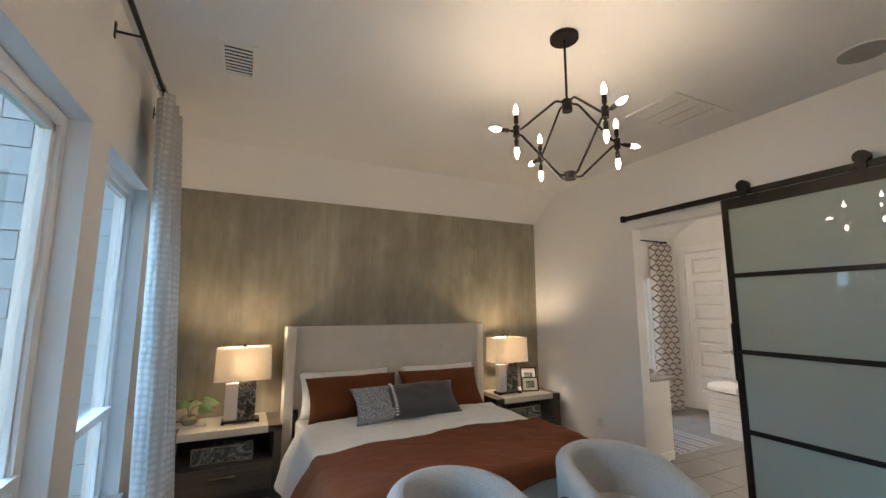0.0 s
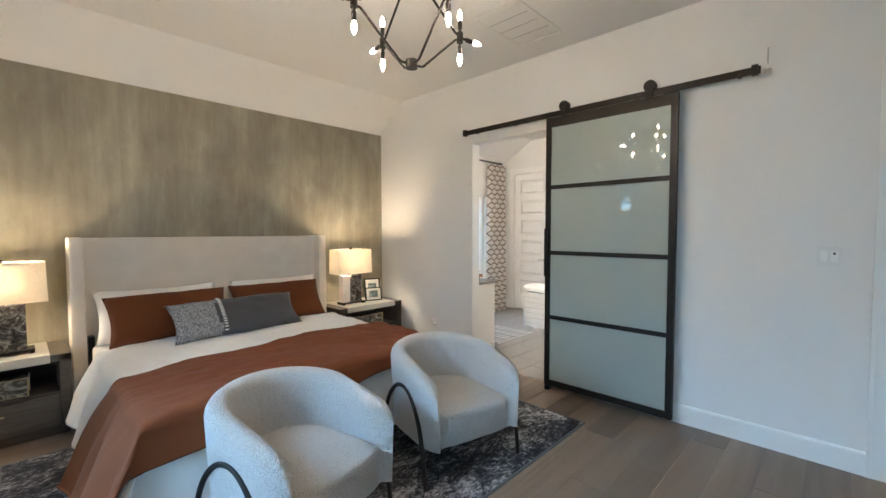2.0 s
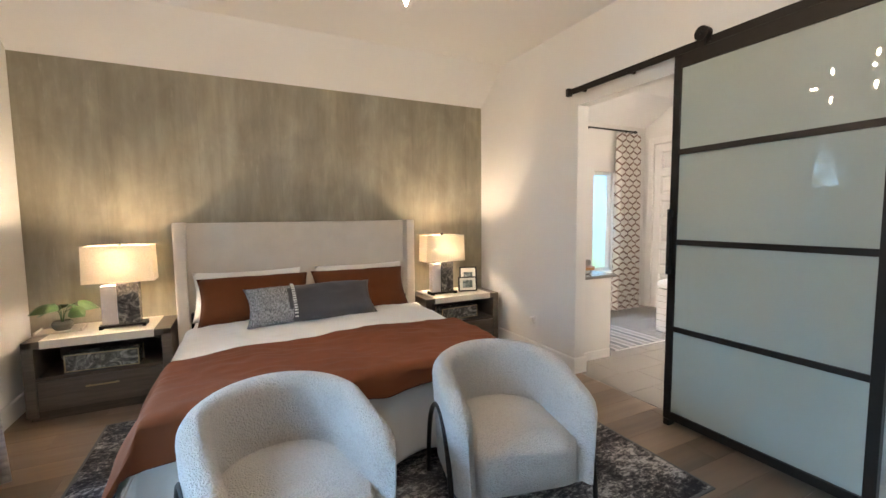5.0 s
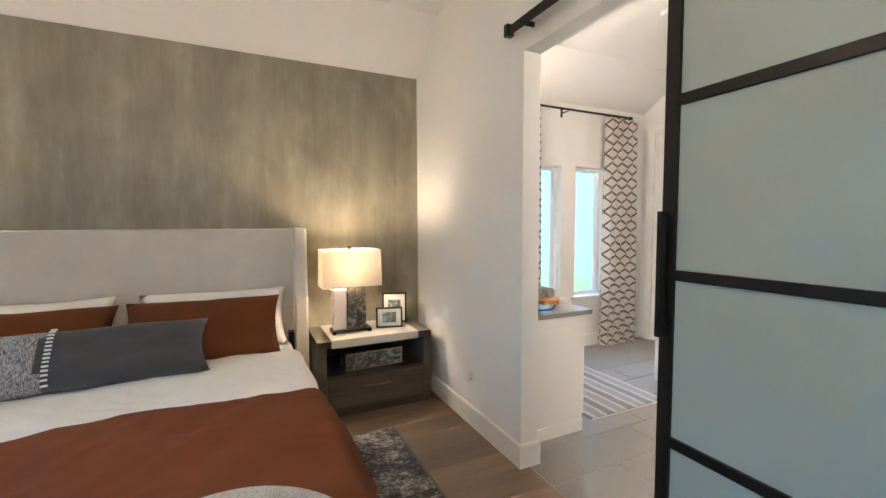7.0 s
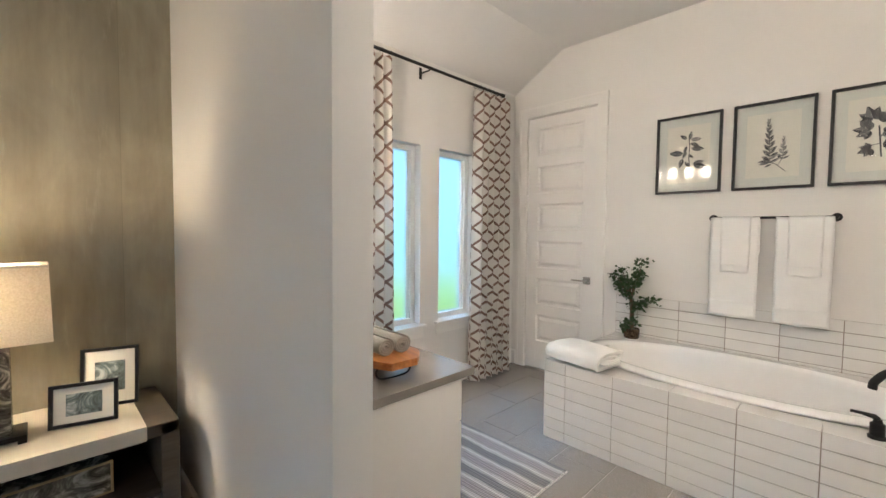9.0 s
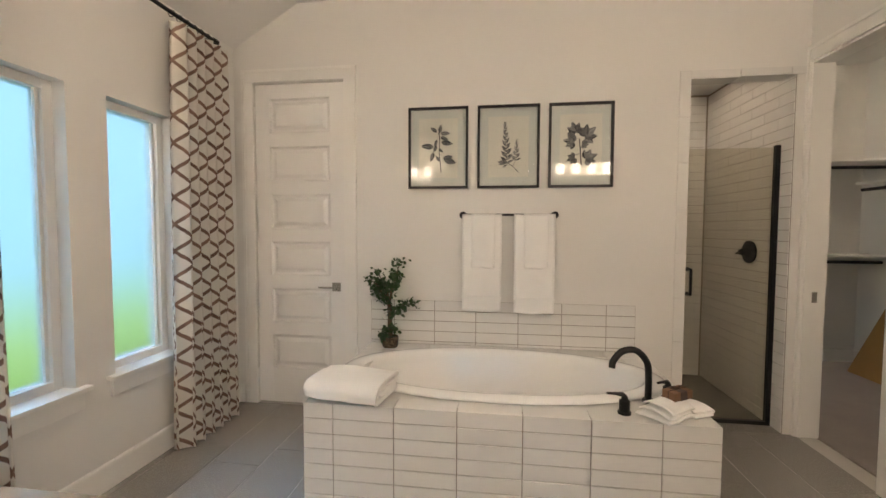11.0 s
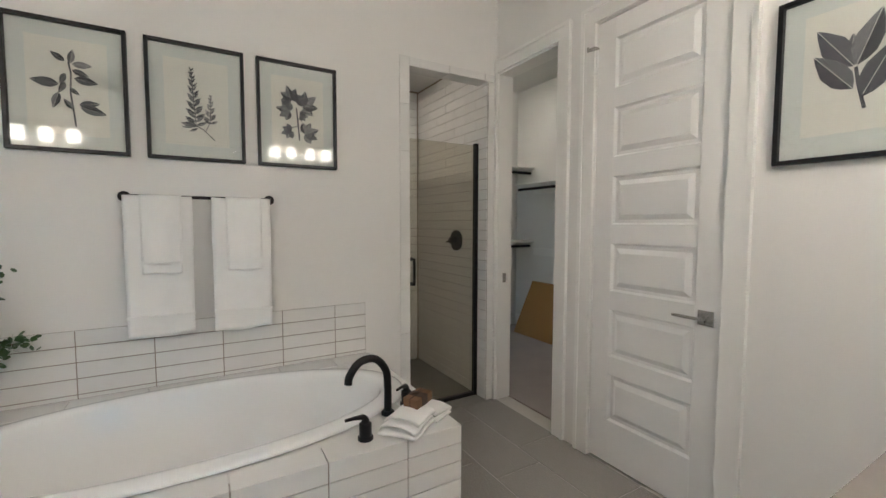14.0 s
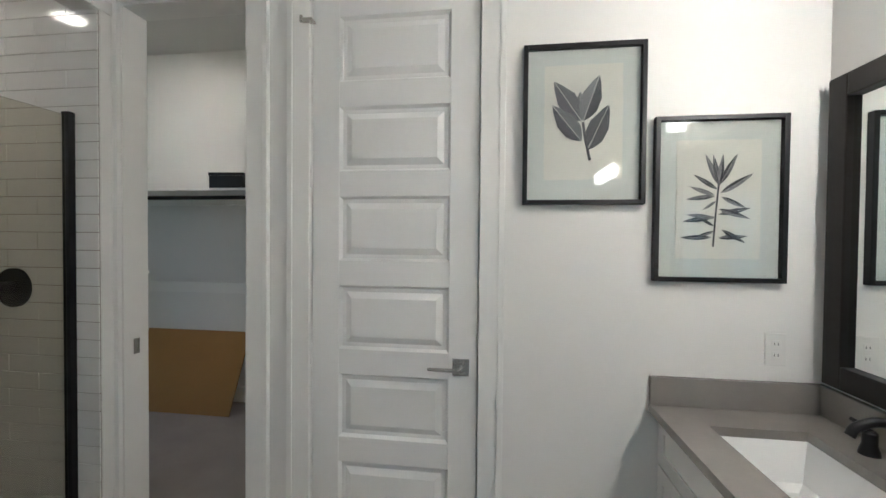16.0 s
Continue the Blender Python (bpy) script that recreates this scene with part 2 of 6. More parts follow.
def wallpaper():
    m, N, L, P = nodes("brushed_wallpaper")
    v = coords(N, L)
    tall, fine = coords(N, L, (2.6, 1, 0.42)), coords(N, L, (13, 1, 1.6))
    a = ramp(N, L, tex(N, L, tall, 1.6, 6, 0.62, 0.4), (0.30, (0.275, 0.250, 0.190)), (0.52, (0.345, 0.318, 0.243)), (0.70, (0.43, 0.402, 0.315)))
    b = ramp(N, L, tex(N, L, fine, 1.4, 5, 0.6), (0.36, (0.21, 0.182, 0.140)), (0.62, (0.35, 0.315, 0.245)))
    c = mixc(N, L, 0.30, a, b)
    spots = ramp(N, L, tex(N, L, coords(N, L, (7, 1, 1.1)), 2.2, 7, 0.7), (0.60, (0, 0, 0)), (0.74, (1, 1, 1)))
    c = mixc(N, L, mixc(N, L, 0.55, (0.0, 0.0, 0.0), spots), c, (0.48, 0.455, 0.36))
    patch = ramp(N, L, tex(N, L, coords(N, L, (1.9, 1, 1.1)), 2.1, 4, 0.6, 0.6), (0.34, (0.86, 0.86, 0.85)), (0.5, (0.98, 0.98, 0.97)), (0.66, (1.12, 1.11, 1.07)))
    strip = N.new("ShaderNodeTexBrick")
    strip.offset, strip.squash = 0.0, 1.0
    for k, val in (("Scale", 1.0), ("Brick Width", 0.69), ("Row Height", 9.0), ("Mortar Size", 0.0016), ("Mortar Smooth", 0.6)):
        strip.inputs[k].default_value = val
    for k, val in (("Color1", (0.95, 0.95, 0.95, 1)), ("Color2", (1.05, 1.05, 1.04, 1)), ("Mortar", (0.78, 0.77, 0.75, 1))):
        strip.inputs[k].default_value = val
    turn = N.new("ShaderNodeMapping")
    turn.inputs["Rotation"].default_value = (radians(-90), 0, 0)
    turn.inputs["Location"].default_value = (0.2, 3.0, 0)
    L.new(v, turn.inputs["Vector"])
    L.new(turn.outputs[0], strip.inputs["Vector"])
    c = mixc(N, L, 1.0, c, strip.outputs["Color"], "MULTIPLY")
    L.new(mixc(N, L, 1.0, c, patch, "MULTIPLY"), P.inputs["Base Color"])
    L.new(ramp(N, L, tex(N, L, fine, 2.0), (0.3, (0.36,) * 3), (0.7, (0.6,) * 3)), P.inputs["Roughness"])
    P.inputs["Metallic"].default_value = 0.12
    bumpy(N, L, P, tex(N, L, coords(N, L, (90, 1, 6)), 3.0, 4), 0.25, 0.0015)
    return m


PAPER = wallpaper()


def wood(name, dark, light, along=0, rough=0.5, own=0.0, grain=16.0, coat=0.0, streak=0.4):
    """Grain along axis 0 (x), 1 (y) or 2 (z); each piece has its own figure."""
    m, N, L, P = nodes(name)
    s = [grain, grain, grain]
    s[along] = grain * 0.07
    c, mp = N.new("ShaderNodeTexCoord"), N.new("ShaderNodeMapping")
    mp.inputs["Scale"].default_value = s
    L.new(c.outputs["Object"], mp.inputs["Vector"])
    oi = N.new("ShaderNodeObjectInfo")
    sh = N.new("ShaderNodeVectorMath")
    sh.operation = "MULTIPLY_ADD"
    L.new(oi.outputs["Random"], sh.inputs[0])
    sh.inputs[1].default_value = (37, 53, 71)
    L.new(mp.outputs["Vector"], sh.inputs[2])
    v = sh.outputs["Vector"]
    f = tex(N, L, v, 0.55, 5, 0.6, 0.7)
    g = tex(N, L, v, 3.5, 3, 0.6, 0.2)
    col = mixc(N, L, streak, ramp(N, L, f, (0.28, dark), (0.72, light)), ramp(N, L, g, (0.35, dark), (0.6, light)))
    if own:
        col = mixc(N, L, 1.0, col, ramp(N, L, oi.outputs["Random"], (0, (1 - own, 1 - own, 1 - own)), (1, (1, 1, 1))), "MULTIPLY")
    L.new(col, P.inputs["Base Color"])
    L.new(ramp(N, L, g, (0.3, (rough - 0.08,) * 3), (0.7, (rough + 0.08,) * 3)), P.inputs["Roughness"])
    P.inputs["Coat Weight"].default_value = coat
    if not own:
        bumpy(N, L, P, g, 0.15, 0.001)
    return m


PLANK = wood("floor_plank", (0.165, 0.106, 0.070), (0.330, 0.238, 0.165), 0, 0.36, own=0.42, grain=9, streak=0.16)
DARKWOOD = wood("darker_brown_oak", (0.028, 0.021, 0.016), (0.085, 0.064, 0.049), 0, 0.45, grain=22)
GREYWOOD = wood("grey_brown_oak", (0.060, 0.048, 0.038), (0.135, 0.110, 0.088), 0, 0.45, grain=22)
ACACIA = wood("acacia_board", (0.20, 0.055, 0.015), (0.56, 0.24, 0.07), 1, 0.35, grain=12, coat=0.3)
CARD = surface("cardboard", (0.30, 0.17, 0.055), 0.85, vary=0.06, fine=80, bump=0.1)
CARPET = surface("closet_carpet", (0.33, 0.29, 0.265), 0.98, vary=0.12, scale=4, fine=190, bump=0.9, dist=0.006, sheen=0.2)
JOINT = surface("dark_floor_joint", (0.23, 0.18, 0.14), 0.9, vary=0.1, fine=120, bump=0.2)
GROUT = surface("tile_grout", (0.30, 0.262, 0.22), 0.9, vary=0.1, fine=120, bump=0.3)
FLOORTILE = surface("grey_floor_tile", (0.275, 0.262, 0.243), 0.26, vary=0.028, scale=1.3, fine=170, bump=0, own=0.10)
FLOORGROUT = surface("floor_grout", (0.46, 0.44, 0.41), 0.9, vary=0.08, fine=120, bump=0.3)
TILE = surface("white_glazed_tile", (0.80, 0.79, 0.765), 0.10, vary=0.015, scale=9, fine=14, bump=0.10, dist=0.0015, own=0.05)
ACRYLIC = surface("white_acrylic", (0.88, 0.88, 0.87), 0.16, vary=0.005, fine=4, bump=0.0, coat=0.3)
QUARTZ = surface("grey_quartz", (0.245, 0.228, 0.208), 0.16, vary=0.05, scale=12, fine=160, bump=0.0)
CABINET = surface("cabinet_paint", (0.77, 0.755, 0.72), 0.36, vary=0.012, fine=70, bump=0.06)
CREAM = surface("cream_shagreen", (0.62, 0.575, 0.49), 0.42, vary=0.05, scale=14, fine=170, bump=0.4, dist=0.001)
PLASTIC = surface("white_plastic", (0.76, 0.75, 0.72), 0.35, vary=0.01, fine=60, bump=0.02)
DARKHOLE = surface("dark_void", (0.01, 0.01, 0.01), 0.9, vary=0.1, bump=0)


def pane(name, tint, rough, ior=1.45, transmission=1.0):
    m, N, L, P = nodes(name)
    P.inputs["Base Color"].default_value = (*tint, 1)
    P.inputs["Roughness"].default_value = rough
    P.inputs["Transmission Weight"].default_value = transmission
    P.inputs["IOR"].default_value = ior
    v = coords(N, L)
    bumpy(N, L, P, tex(N, L, v, 4.0, 1), 0.03, 0.001)
    return m


CLEAR = pane("clear_glass", (0.97, 0.99, 0.985), 0.0)
SHOWERGLASS = pane("shower_glass", (0.80, 0.775, 0.68), 0.0, 1.35)
OBSCURE = pane("obscured_glass", (0.97, 0.99, 1.0), 0.38, 1.25)
PICGLASS = pane("picture_glass", (0.97, 0.985, 0.975), 0.0, 1.33)


def milk_glass():
    """Back-painted frosted glass with a glossy face."""
    m, N, L, P = nodes("milk_glass")
    L.new(ramp(N, L, tex(N, L, coords(N, L), 0.8, 2), (0.3, (0.335, 0.385, 0.345)), (0.7, (0.375, 0.425, 0.385))), P.inputs["Base Color"])
    P.inputs["Roughness"].default_value = 0.45
    P.inputs["Coat Weight"].default_value = 1.0
    P.inputs["Coat Roughness"].default_value = 0.015
    return m


MILK = milk_glass()


def mirror():
    m, N, L, P = nodes("mirror_silver")
    P.inputs["Base Color"].default_value = (0.88, 0.90, 0.89, 1)
    P.inputs["Metallic"].default_value = 1.0
    P.inputs["Roughness"].default_value = 0.0
    return m


MIRROR = mirror()


def shade_cloth():
    m, N, L, P = nodes("lamp_shade_linen")
    out = N["Material Output"]
    v = coords(N, L)
    c = ramp(N, L, tex(N, L, v, 180, 2), (0.3, (0.70, 0.64, 0.54)), (0.7, (0.84, 0.79, 0.70)))
    L.new(c, P.inputs["Base Color"])
    P.inputs["Roughness"].default_value = 0.9
    tr, mx = N.new("ShaderNodeBsdfTranslucent"), N.new("ShaderNodeMixShader")
    L.new(c, tr.inputs["Color"])
    mx.inputs[0].default_value = 0.42
    L.new(P.outputs[0], mx.inputs[1])
    L.new(tr.outputs[0], mx.inputs[2])
    L.new(mx.outputs[0], out.inputs["Surface"])
    return m


SHADE = shade_cloth()


def marbled(name, a, b, c, scale=9, rough=0.25):
    m, N, L, P = nodes(name)
    v = coords(N, L)
    f = tex(N, L, v, scale, 7, 0.65, 2.5)
    L.new(ramp(N, L, f, (0.36, a), (0.5, b), (0.64, c)), P.inputs["Base Color"])
    P.inputs["Roughness"].default_value = rough
    bumpy(N, L, P, f, 0.3, 0.003)
    return m


STONE = marbled("smoked_stone", (0.018, 0.016, 0.015), (0.075, 0.068, 0.062), (0.30, 0.28, 0.25), 13)
SHELL = marbled("mother_of_pearl", (0.04, 0.04, 0.036), (0.13, 0.13, 0.115), (0.42, 0.41, 0.37), 11, 0.2)


def rug_weave():
    m, N, L, P = nodes("distressed_rug")
    v = coords(N, L)
    a = tex(N, L, coords(N, L, (0.8, 1.3, 1)), 3.2, 12, 0.78, 0.4)
    b = tex(N, L, coords(N, L, (0.9, 1.5, 1)), 34, 8, 0.85, 0.2)
    mask = mixc(N, L, 0.5, a, b)
    c = ramp(N, L, mask, (0.455, (0.012, 0.012, 0.018)), (0.490, (0.045, 0.043, 0.050)), (0.520, (0.15, 0.143, 0.145)), (0.560, (0.52, 0.505, 0.50)))
    L.new(c, P.inputs["Base Color"])
    P.inputs["Roughness"].default_value = 0.95
    bumpy(N, L, P, tex(N, L, v, 260, 2), 0.7, 0.004)
    return m


RUG = rug_weave()
RUGEDGE = cloth("rug_binding", (0.09, 0.09, 0.095), 300)


def trellis_cloth():
    """White curtain with a woven brown trellis of zigzags and bars."""
    m, N, L, P = nodes("trellis_curtain")
    uv = N.new("ShaderNodeUVMap")
    sep = N.new("ShaderNodeSeparateXYZ")
    L.new(uv.outputs["UV"], sep.inputs[0])

    def math2(op, a, b=0.0):
        n = N.new("ShaderNodeMath")
        n.operation = op
        for s, val in zip(n.inputs, (a, b)):
            if isinstance(val, (int, float)):
                s.default_value = val
            else:
                L.new(val, s)
        return n.outputs[0]
    def tri(x):
        return math2("ABSOLUTE", math2("SUBTRACT", math2("FRACT", x), 0.5))
    wob = math2("MULTIPLY", math2("SUBTRACT", tex(N, L, coords(N, L), 22, 3), 0.5), 0.05)
    x, y = math2("ADD", math2("DIVIDE", sep.outputs[0], 0.112), wob), math2("ADD", math2("DIVIDE", sep.outputs[1], 0.080), wob)
    half = math2("MULTIPLY", y, 0.5)

    def line(fam, w):
        return ramp(N, L, math2("SUBTRACT", 0.5, tri(fam)), (w, (1, 1, 1)), (w + 0.035, (0, 0, 0)))
    f = math2("MAXIMUM", line(math2("ADD", x, half), 0.060), line(math2("SUBTRACT", x, half), 0.060))
    ink = ramp(N, L, tex(N, L, coords(N, L), 9), (0.35, (0.15, 0.088, 0.066)), (0.65, (0.28, 0.170, 0.130)))
    c = mixc(N, L, f, (0.74, 0.71, 0.66), ink)
    L.new(c, P.inputs["Base Color"])
    P.inputs["Roughness"].default_value = 0.9
    bumpy(N, L, P, tex(N, L, coords(N, L), 300, 2), 0.4, 0.001)
    out = N["Material Output"]
    tr, mx = N.new("ShaderNodeBsdfTranslucent"), N.new("ShaderNodeMixShader")
    L.new(c, tr.inputs["Color"])
    mx.inputs[0].default_value = 0.25
    L.new(P.outputs[0], mx.inputs[1])
    L.new(tr.outputs[0], mx.inputs[2])
    L.new(mx.outputs[0], out.inputs["Surface"])
    return m


TRELLIS = trellis_cloth()


def waffle_cloth():
    m, N, L, P = nodes("dotted_sheer_curtain")
    v = coords(N, L, (1, 1, 1))
    vo = N.new("ShaderNodeTexVoronoi")
    vo.inputs["Scale"].default_value, vo.inputs["Randomness"].default_value = 26, 0.15
    L.new(v, vo.inputs["Vector"])
    c = ramp(N, L, vo.outputs["Distance"], (0.25, (0.80, 0.79, 0.77)), (0.6, (0.60, 0.59, 0.57)))
    L.new(c, P.inputs["Base Color"])
    P.inputs["Roughness"].default_value = 0.95
    inv = N.new("ShaderNodeMath")
    inv.operation = "SUBTRACT"
    inv.inputs[0].default_value = 1
    L.new(vo.outputs["Distance"], inv.inputs[1])
    bumpy(N, L, P, inv.outputs[0], 1.0, 0.012)
    out = N["Material Output"]
    tr, mx = N.new("ShaderNodeBsdfTranslucent"), N.new("ShaderNodeMixShader")
    L.new(c, tr.inputs["Color"])
    mx.inputs[0].default_value = 0.3
    L.new(P.outputs[0], mx.inputs[1])
    L.new(tr.outputs[0], mx.inputs[2])
    L.new(mx.outputs[0], out.inputs["Surface"])
    return m


WAFFLE = waffle_cloth()


def runner_weave():
    """Flat-woven runner: broad grey bands and fine chevrons."""
    m, N, L, P = nodes("banded_bath_rug")
    sep = N.new("ShaderNodeSeparateXYZ")
    L.new(coords(N, L), sep.inputs[0])

    def wave(scale, axis):
        w = N.new("ShaderNodeTexWave")
        w.wave_type, w.bands_direction = "BANDS", axis
        w.inputs["Scale"].default_value, w.inputs["Distortion"].default_value = scale, 0.6
        w.inputs["Detail Scale"].default_value = 4
        L.new(coords(N, L), w.inputs["Vector"])
        return w.outputs["Fac"]
    broad = ramp(N, L, wave(1.5, "X"), (0.18, (0.23, 0.23, 0.235)), (0.36, (0.56, 0.54, 0.51)), (0.66, (0.58, 0.56, 0.53)), (0.80, (0.36, 0.34, 0.33)))
    fine = ramp(N, L, wave(24, "Y"), (0.35, (0.62, 0.62, 0.62)), (0.6, (1, 1, 1)))
    thin = ramp(N, L, wave(15, "X"), (0.3, (0.62, 0.62, 0.62)), (0.5, (1, 1, 1)))
    L.new(mixc(N, L, 0.7, mixc(N, L, 0.8, broad, fine, "MULTIPLY"), thin, "MULTIPLY"), P.inputs["Base Color"])
    P.inputs["Roughness"].default_value = 0.95
    bumpy(N, L, P, tex(N, L, coords(N, L), 220, 2), 0.6, 0.003)
    return m


RUNNER = runner_weave()
LEAF = surface("dark_green_leaf", (0.030, 0.075, 0.018), 0.45, vary=0.35, scale=12, fine=60, bump=0.15, own=0.2)
BARK = surface("plant_stem", (0.13, 0.085, 0.055), 0.85, vary=0.25, scale=20, fine=120, bump=0.6, dist=0.004)


def printed_ink():
    """Grey engraving ink: tone differs from leaf to leaf, with fine hatching."""
    m, N, L, P = nodes("grey_print_ink")
    g = N.new("ShaderNodeNewGeometry")
    tone = ramp(N, L, g.outputs["Random Per Island"], (0.0, (0.035, 0.035, 0.042)), (0.55, (0.10, 0.10, 0.11)), (1.0, (0.24, 0.235, 0.24)))
    hatch = ramp(N, L, tex(N, L, coords(N, L, (1, 1, 3)), 260, 2), (0.40, (0.55, 0.55, 0.56)), (0.62, (1.25, 1.25, 1.25)))
    L.new(mixc(N, L, 0.8, tone, hatch, "MULTIPLY"), P.inputs["Base Color"])
    P.inputs["Roughness"].default_value = 0.8
    return m


INK = printed_ink()
RAGPAPER = surface("deckled_paper", (0.70, 0.68, 0.62), 0.9, vary=0.03, scale=8, fine=140, bump=0.3)
MATBOARD = surface("pale_green_mat", (0.60, 0.62, 0.59), 0.8, vary=0.02, fine=120, bump=0.1)
BULB = glow("filament_bulb", (1.0, 0.82, 0.60), 190)

# ---- large structure ----
def wall_along_y(name, x0, x1, y0, y1, top, holes):
    """A wall between x0 and x1 with openings (ya, yb, za, zb) through it."""
    bm, y = bmesh.new(), y0
    for ya, yb, za, zb in sorted(holes):
        if ya > y:
            box(x0, y, 0, x1, ya, top, bm=bm)
        if za > 0:
            box(x0, ya, 0, x1, yb, za, bm=bm)
        if zb < top:
            box(x0, ya, zb, x1, yb, top, bm=bm)
        y = yb
    box(x0, y, 0, x1, y1, top, bm=bm)
    return tagged(part(name, bm, WALL), "smooth off-white painted plaster wall", "wall", kind="structure")


def wall_along_x(name, y0, y1, x0, x1, top, holes):
    bm, x = bmesh.new(), x0
    for xa, xb, za, zb in sorted(holes):
        if xa > x:
            box(x, y0, 0, xa, y1, top, bm=bm)
        if za > 0:
            box(xa, y0, 0, xb, y1, za, bm=bm)
        if zb < top:
            box(xa, y0, zb, xb, y1, top, bm=bm)
        x = xb
    box(x, y0, 0, x1, y1, top, bm=bm)
    return tagged(part(name, bm, WALL), "smooth off-white painted plaster wall", "wall", kind="structure")


BEDWIN = [(-2.05, -1.15), (-0.80, 0.10), (1.36, 2.29), (2.535, 3.47)]
SILL, HEADER = 0.42, 2.385
wall_along_y("wall_west", WEST - 0.19, WEST, SOUTH - 0.2, HEAD + 0.2, 3.4, [(a, b, SILL, HEADER) for a, b in BEDWIN])
wall_along_x("wall_north", HEAD, HEAD + 0.2, WEST, BARN, 3.4, [])
wall_along_x("wall_south", SOUTH - 0.2, SOUTH, WEST, BARN, 3.4, [])
wall_along_y("wall_barn_door", BARN, BATH_W, SOUTH - 0.2, BATH_N + 0.2, 3.4, [(DOOR_S, DOOR_N, 0, DOOR_H), (-0.98, -0.075, 0, 2.40)])
BATHWIN = [(5.36, 5.895), (6.105, 6.545)]
wall_along_x("wall_bath_window", BATH_N, BATH_N + 0.2, BATH_W, 8.6, 3.4, [(a, b, 0.575, 2.068) for a, b in BATHWIN])
WC, SHOWER = (3.833, 4.553), (0.765, 1.414)
wall_along_y("wall_bath_tub", TUB_W, TUB_W + 0.12, BATH_S - 0.0, BATH_N, 3.4, [(*SHOWER, 0, 2.39), (*WC, 0, 2.485)])
CLOSET, CDOOR = (6.545, 7.150), (5.572, 6.268)
wall_along_x("wall_bath_closet", BATH_S - 0.12, BATH_S, BATH_W, TUB_W + 0.12, 3.4, [(*CDOOR, 0, 2.455), (*CLOSET, 0, 2.455)])
# shower box, closet and linen closet behind the doors
wall_along_y("wall_shower_back", 8.32, 8.44, BATH_S, 2.32, 3.4, [])
wall_along_x("wall_shower_side", 2.20, 2.32, TUB_W + 0.12, 8.32, 3.4, [])
wall_along_x("wall_shower_valve", BATH_S - 0.12, BATH_S + 0.075, TUB_W + 0.12, 8.44, 3.4, [])
wall_along_y("wall_closet_east", 8.95, 9.05, -1.5, BATH_S - 0.12, 3.4, [])
wall_along_x("wall_closet_back", -1.14, -1.02, 6.3, 8.95, 3.4, [])
wall_along_y("wall_closet_west", 6.36, 6.46, -1.2, BATH_S - 0.12, 3.4, [])
wall_along_x("wall_hall_north", 0.30, 0.40, BATH_W, 6.36, 3.4, [])
wall_along_x("wall_hall_south", -1.25, -1.15, BATH_W, 6.36, 3.4, [])
wall_along_y("wall_hall_end", 5.45, 5.57, -1.15, 0.30, 3.4, [])
wall_along_y("wall_linen", 8.3, 8.4, 2.32, BATH_N, 3.4, [])


def ceiling(x0, x1, y0, foot_y, foot_z, head_y, flat):
    bm = box(x0, y0, flat, x1, head_y, flat + 0.25)
    pts = [(head_y, flat), (foot_y, foot_z), (foot_y, foot_z + 0.7), (head_y, flat + 0.25)]
    a = [bm.verts.new((x0, y, z)) for y, z in pts]
    b = [bm.verts.new((x1, y, z)) for y, z in pts]
    bm.faces.new(a), bm.faces.new(b[::-1])
    for i in range(4):
        bm.faces.new((a[i], b[i], b[(i + 1) % 4], a[(i + 1) % 4]))
    return tagged(part("ceiling", bm, CEILING), "white painted ceiling sloping down to the outer wall", "ceiling", kind="structure")


ceiling(WEST - 0.1, BARN + 0.07, SOUTH - 0.1, HEAD + 0.06, SPRING - 0.045, CREASE, CEIL)
ceiling(BATH_W - 0.07, 9.0, -1.4, BATH_N + 0.03, 2.735, 4.19, CEIL - 0.015)
tagged(part("ceiling", box(TUB_W + 0.02, BATH_S - 0.02, 2.62, 8.4, 2.3, 2.7), CEILING), "white painted shower ceiling", "ceiling", kind="structure")
tagged(part("wall_covering", box(WEST, HEAD - 0.004, 0, BARN, HEAD, SPRING), PAPER), "taupe wallpaper with vertical brushed metallic streaks", "wallpaper", kind="structure")

floor_bed = single("floor_bedroom", box(WEST - 0.2, SOUTH - 0.2, -0.12, BARN + 0.06, HEAD + 0.2, -0.004), JOINT, "brown wood-look plank floor", "floor", "structure")
floor_bath = single("floor_bath", box(BATH_W - 0.08, BATH_S - 0.12, -0.12, 8.4, BATH_N + 0.1, -0.003), FLOORGROUT, "grey rectangular porcelain tile floor with pale grout", "floor", "structure")
single("floor_hall", box(BARN + 0.06, -1.15, -0.12, 5.45, 0.30, -0.001), PLANK, "brown wood-look plank floor of the hall", "floor", "structure")
single("floor_closet", box(6.3, -1.3, -0.12, 9.0, BATH_S - 0.122, 0.008), CARPET, "beige carpet in the walk-in closet", "carpet", "structure")


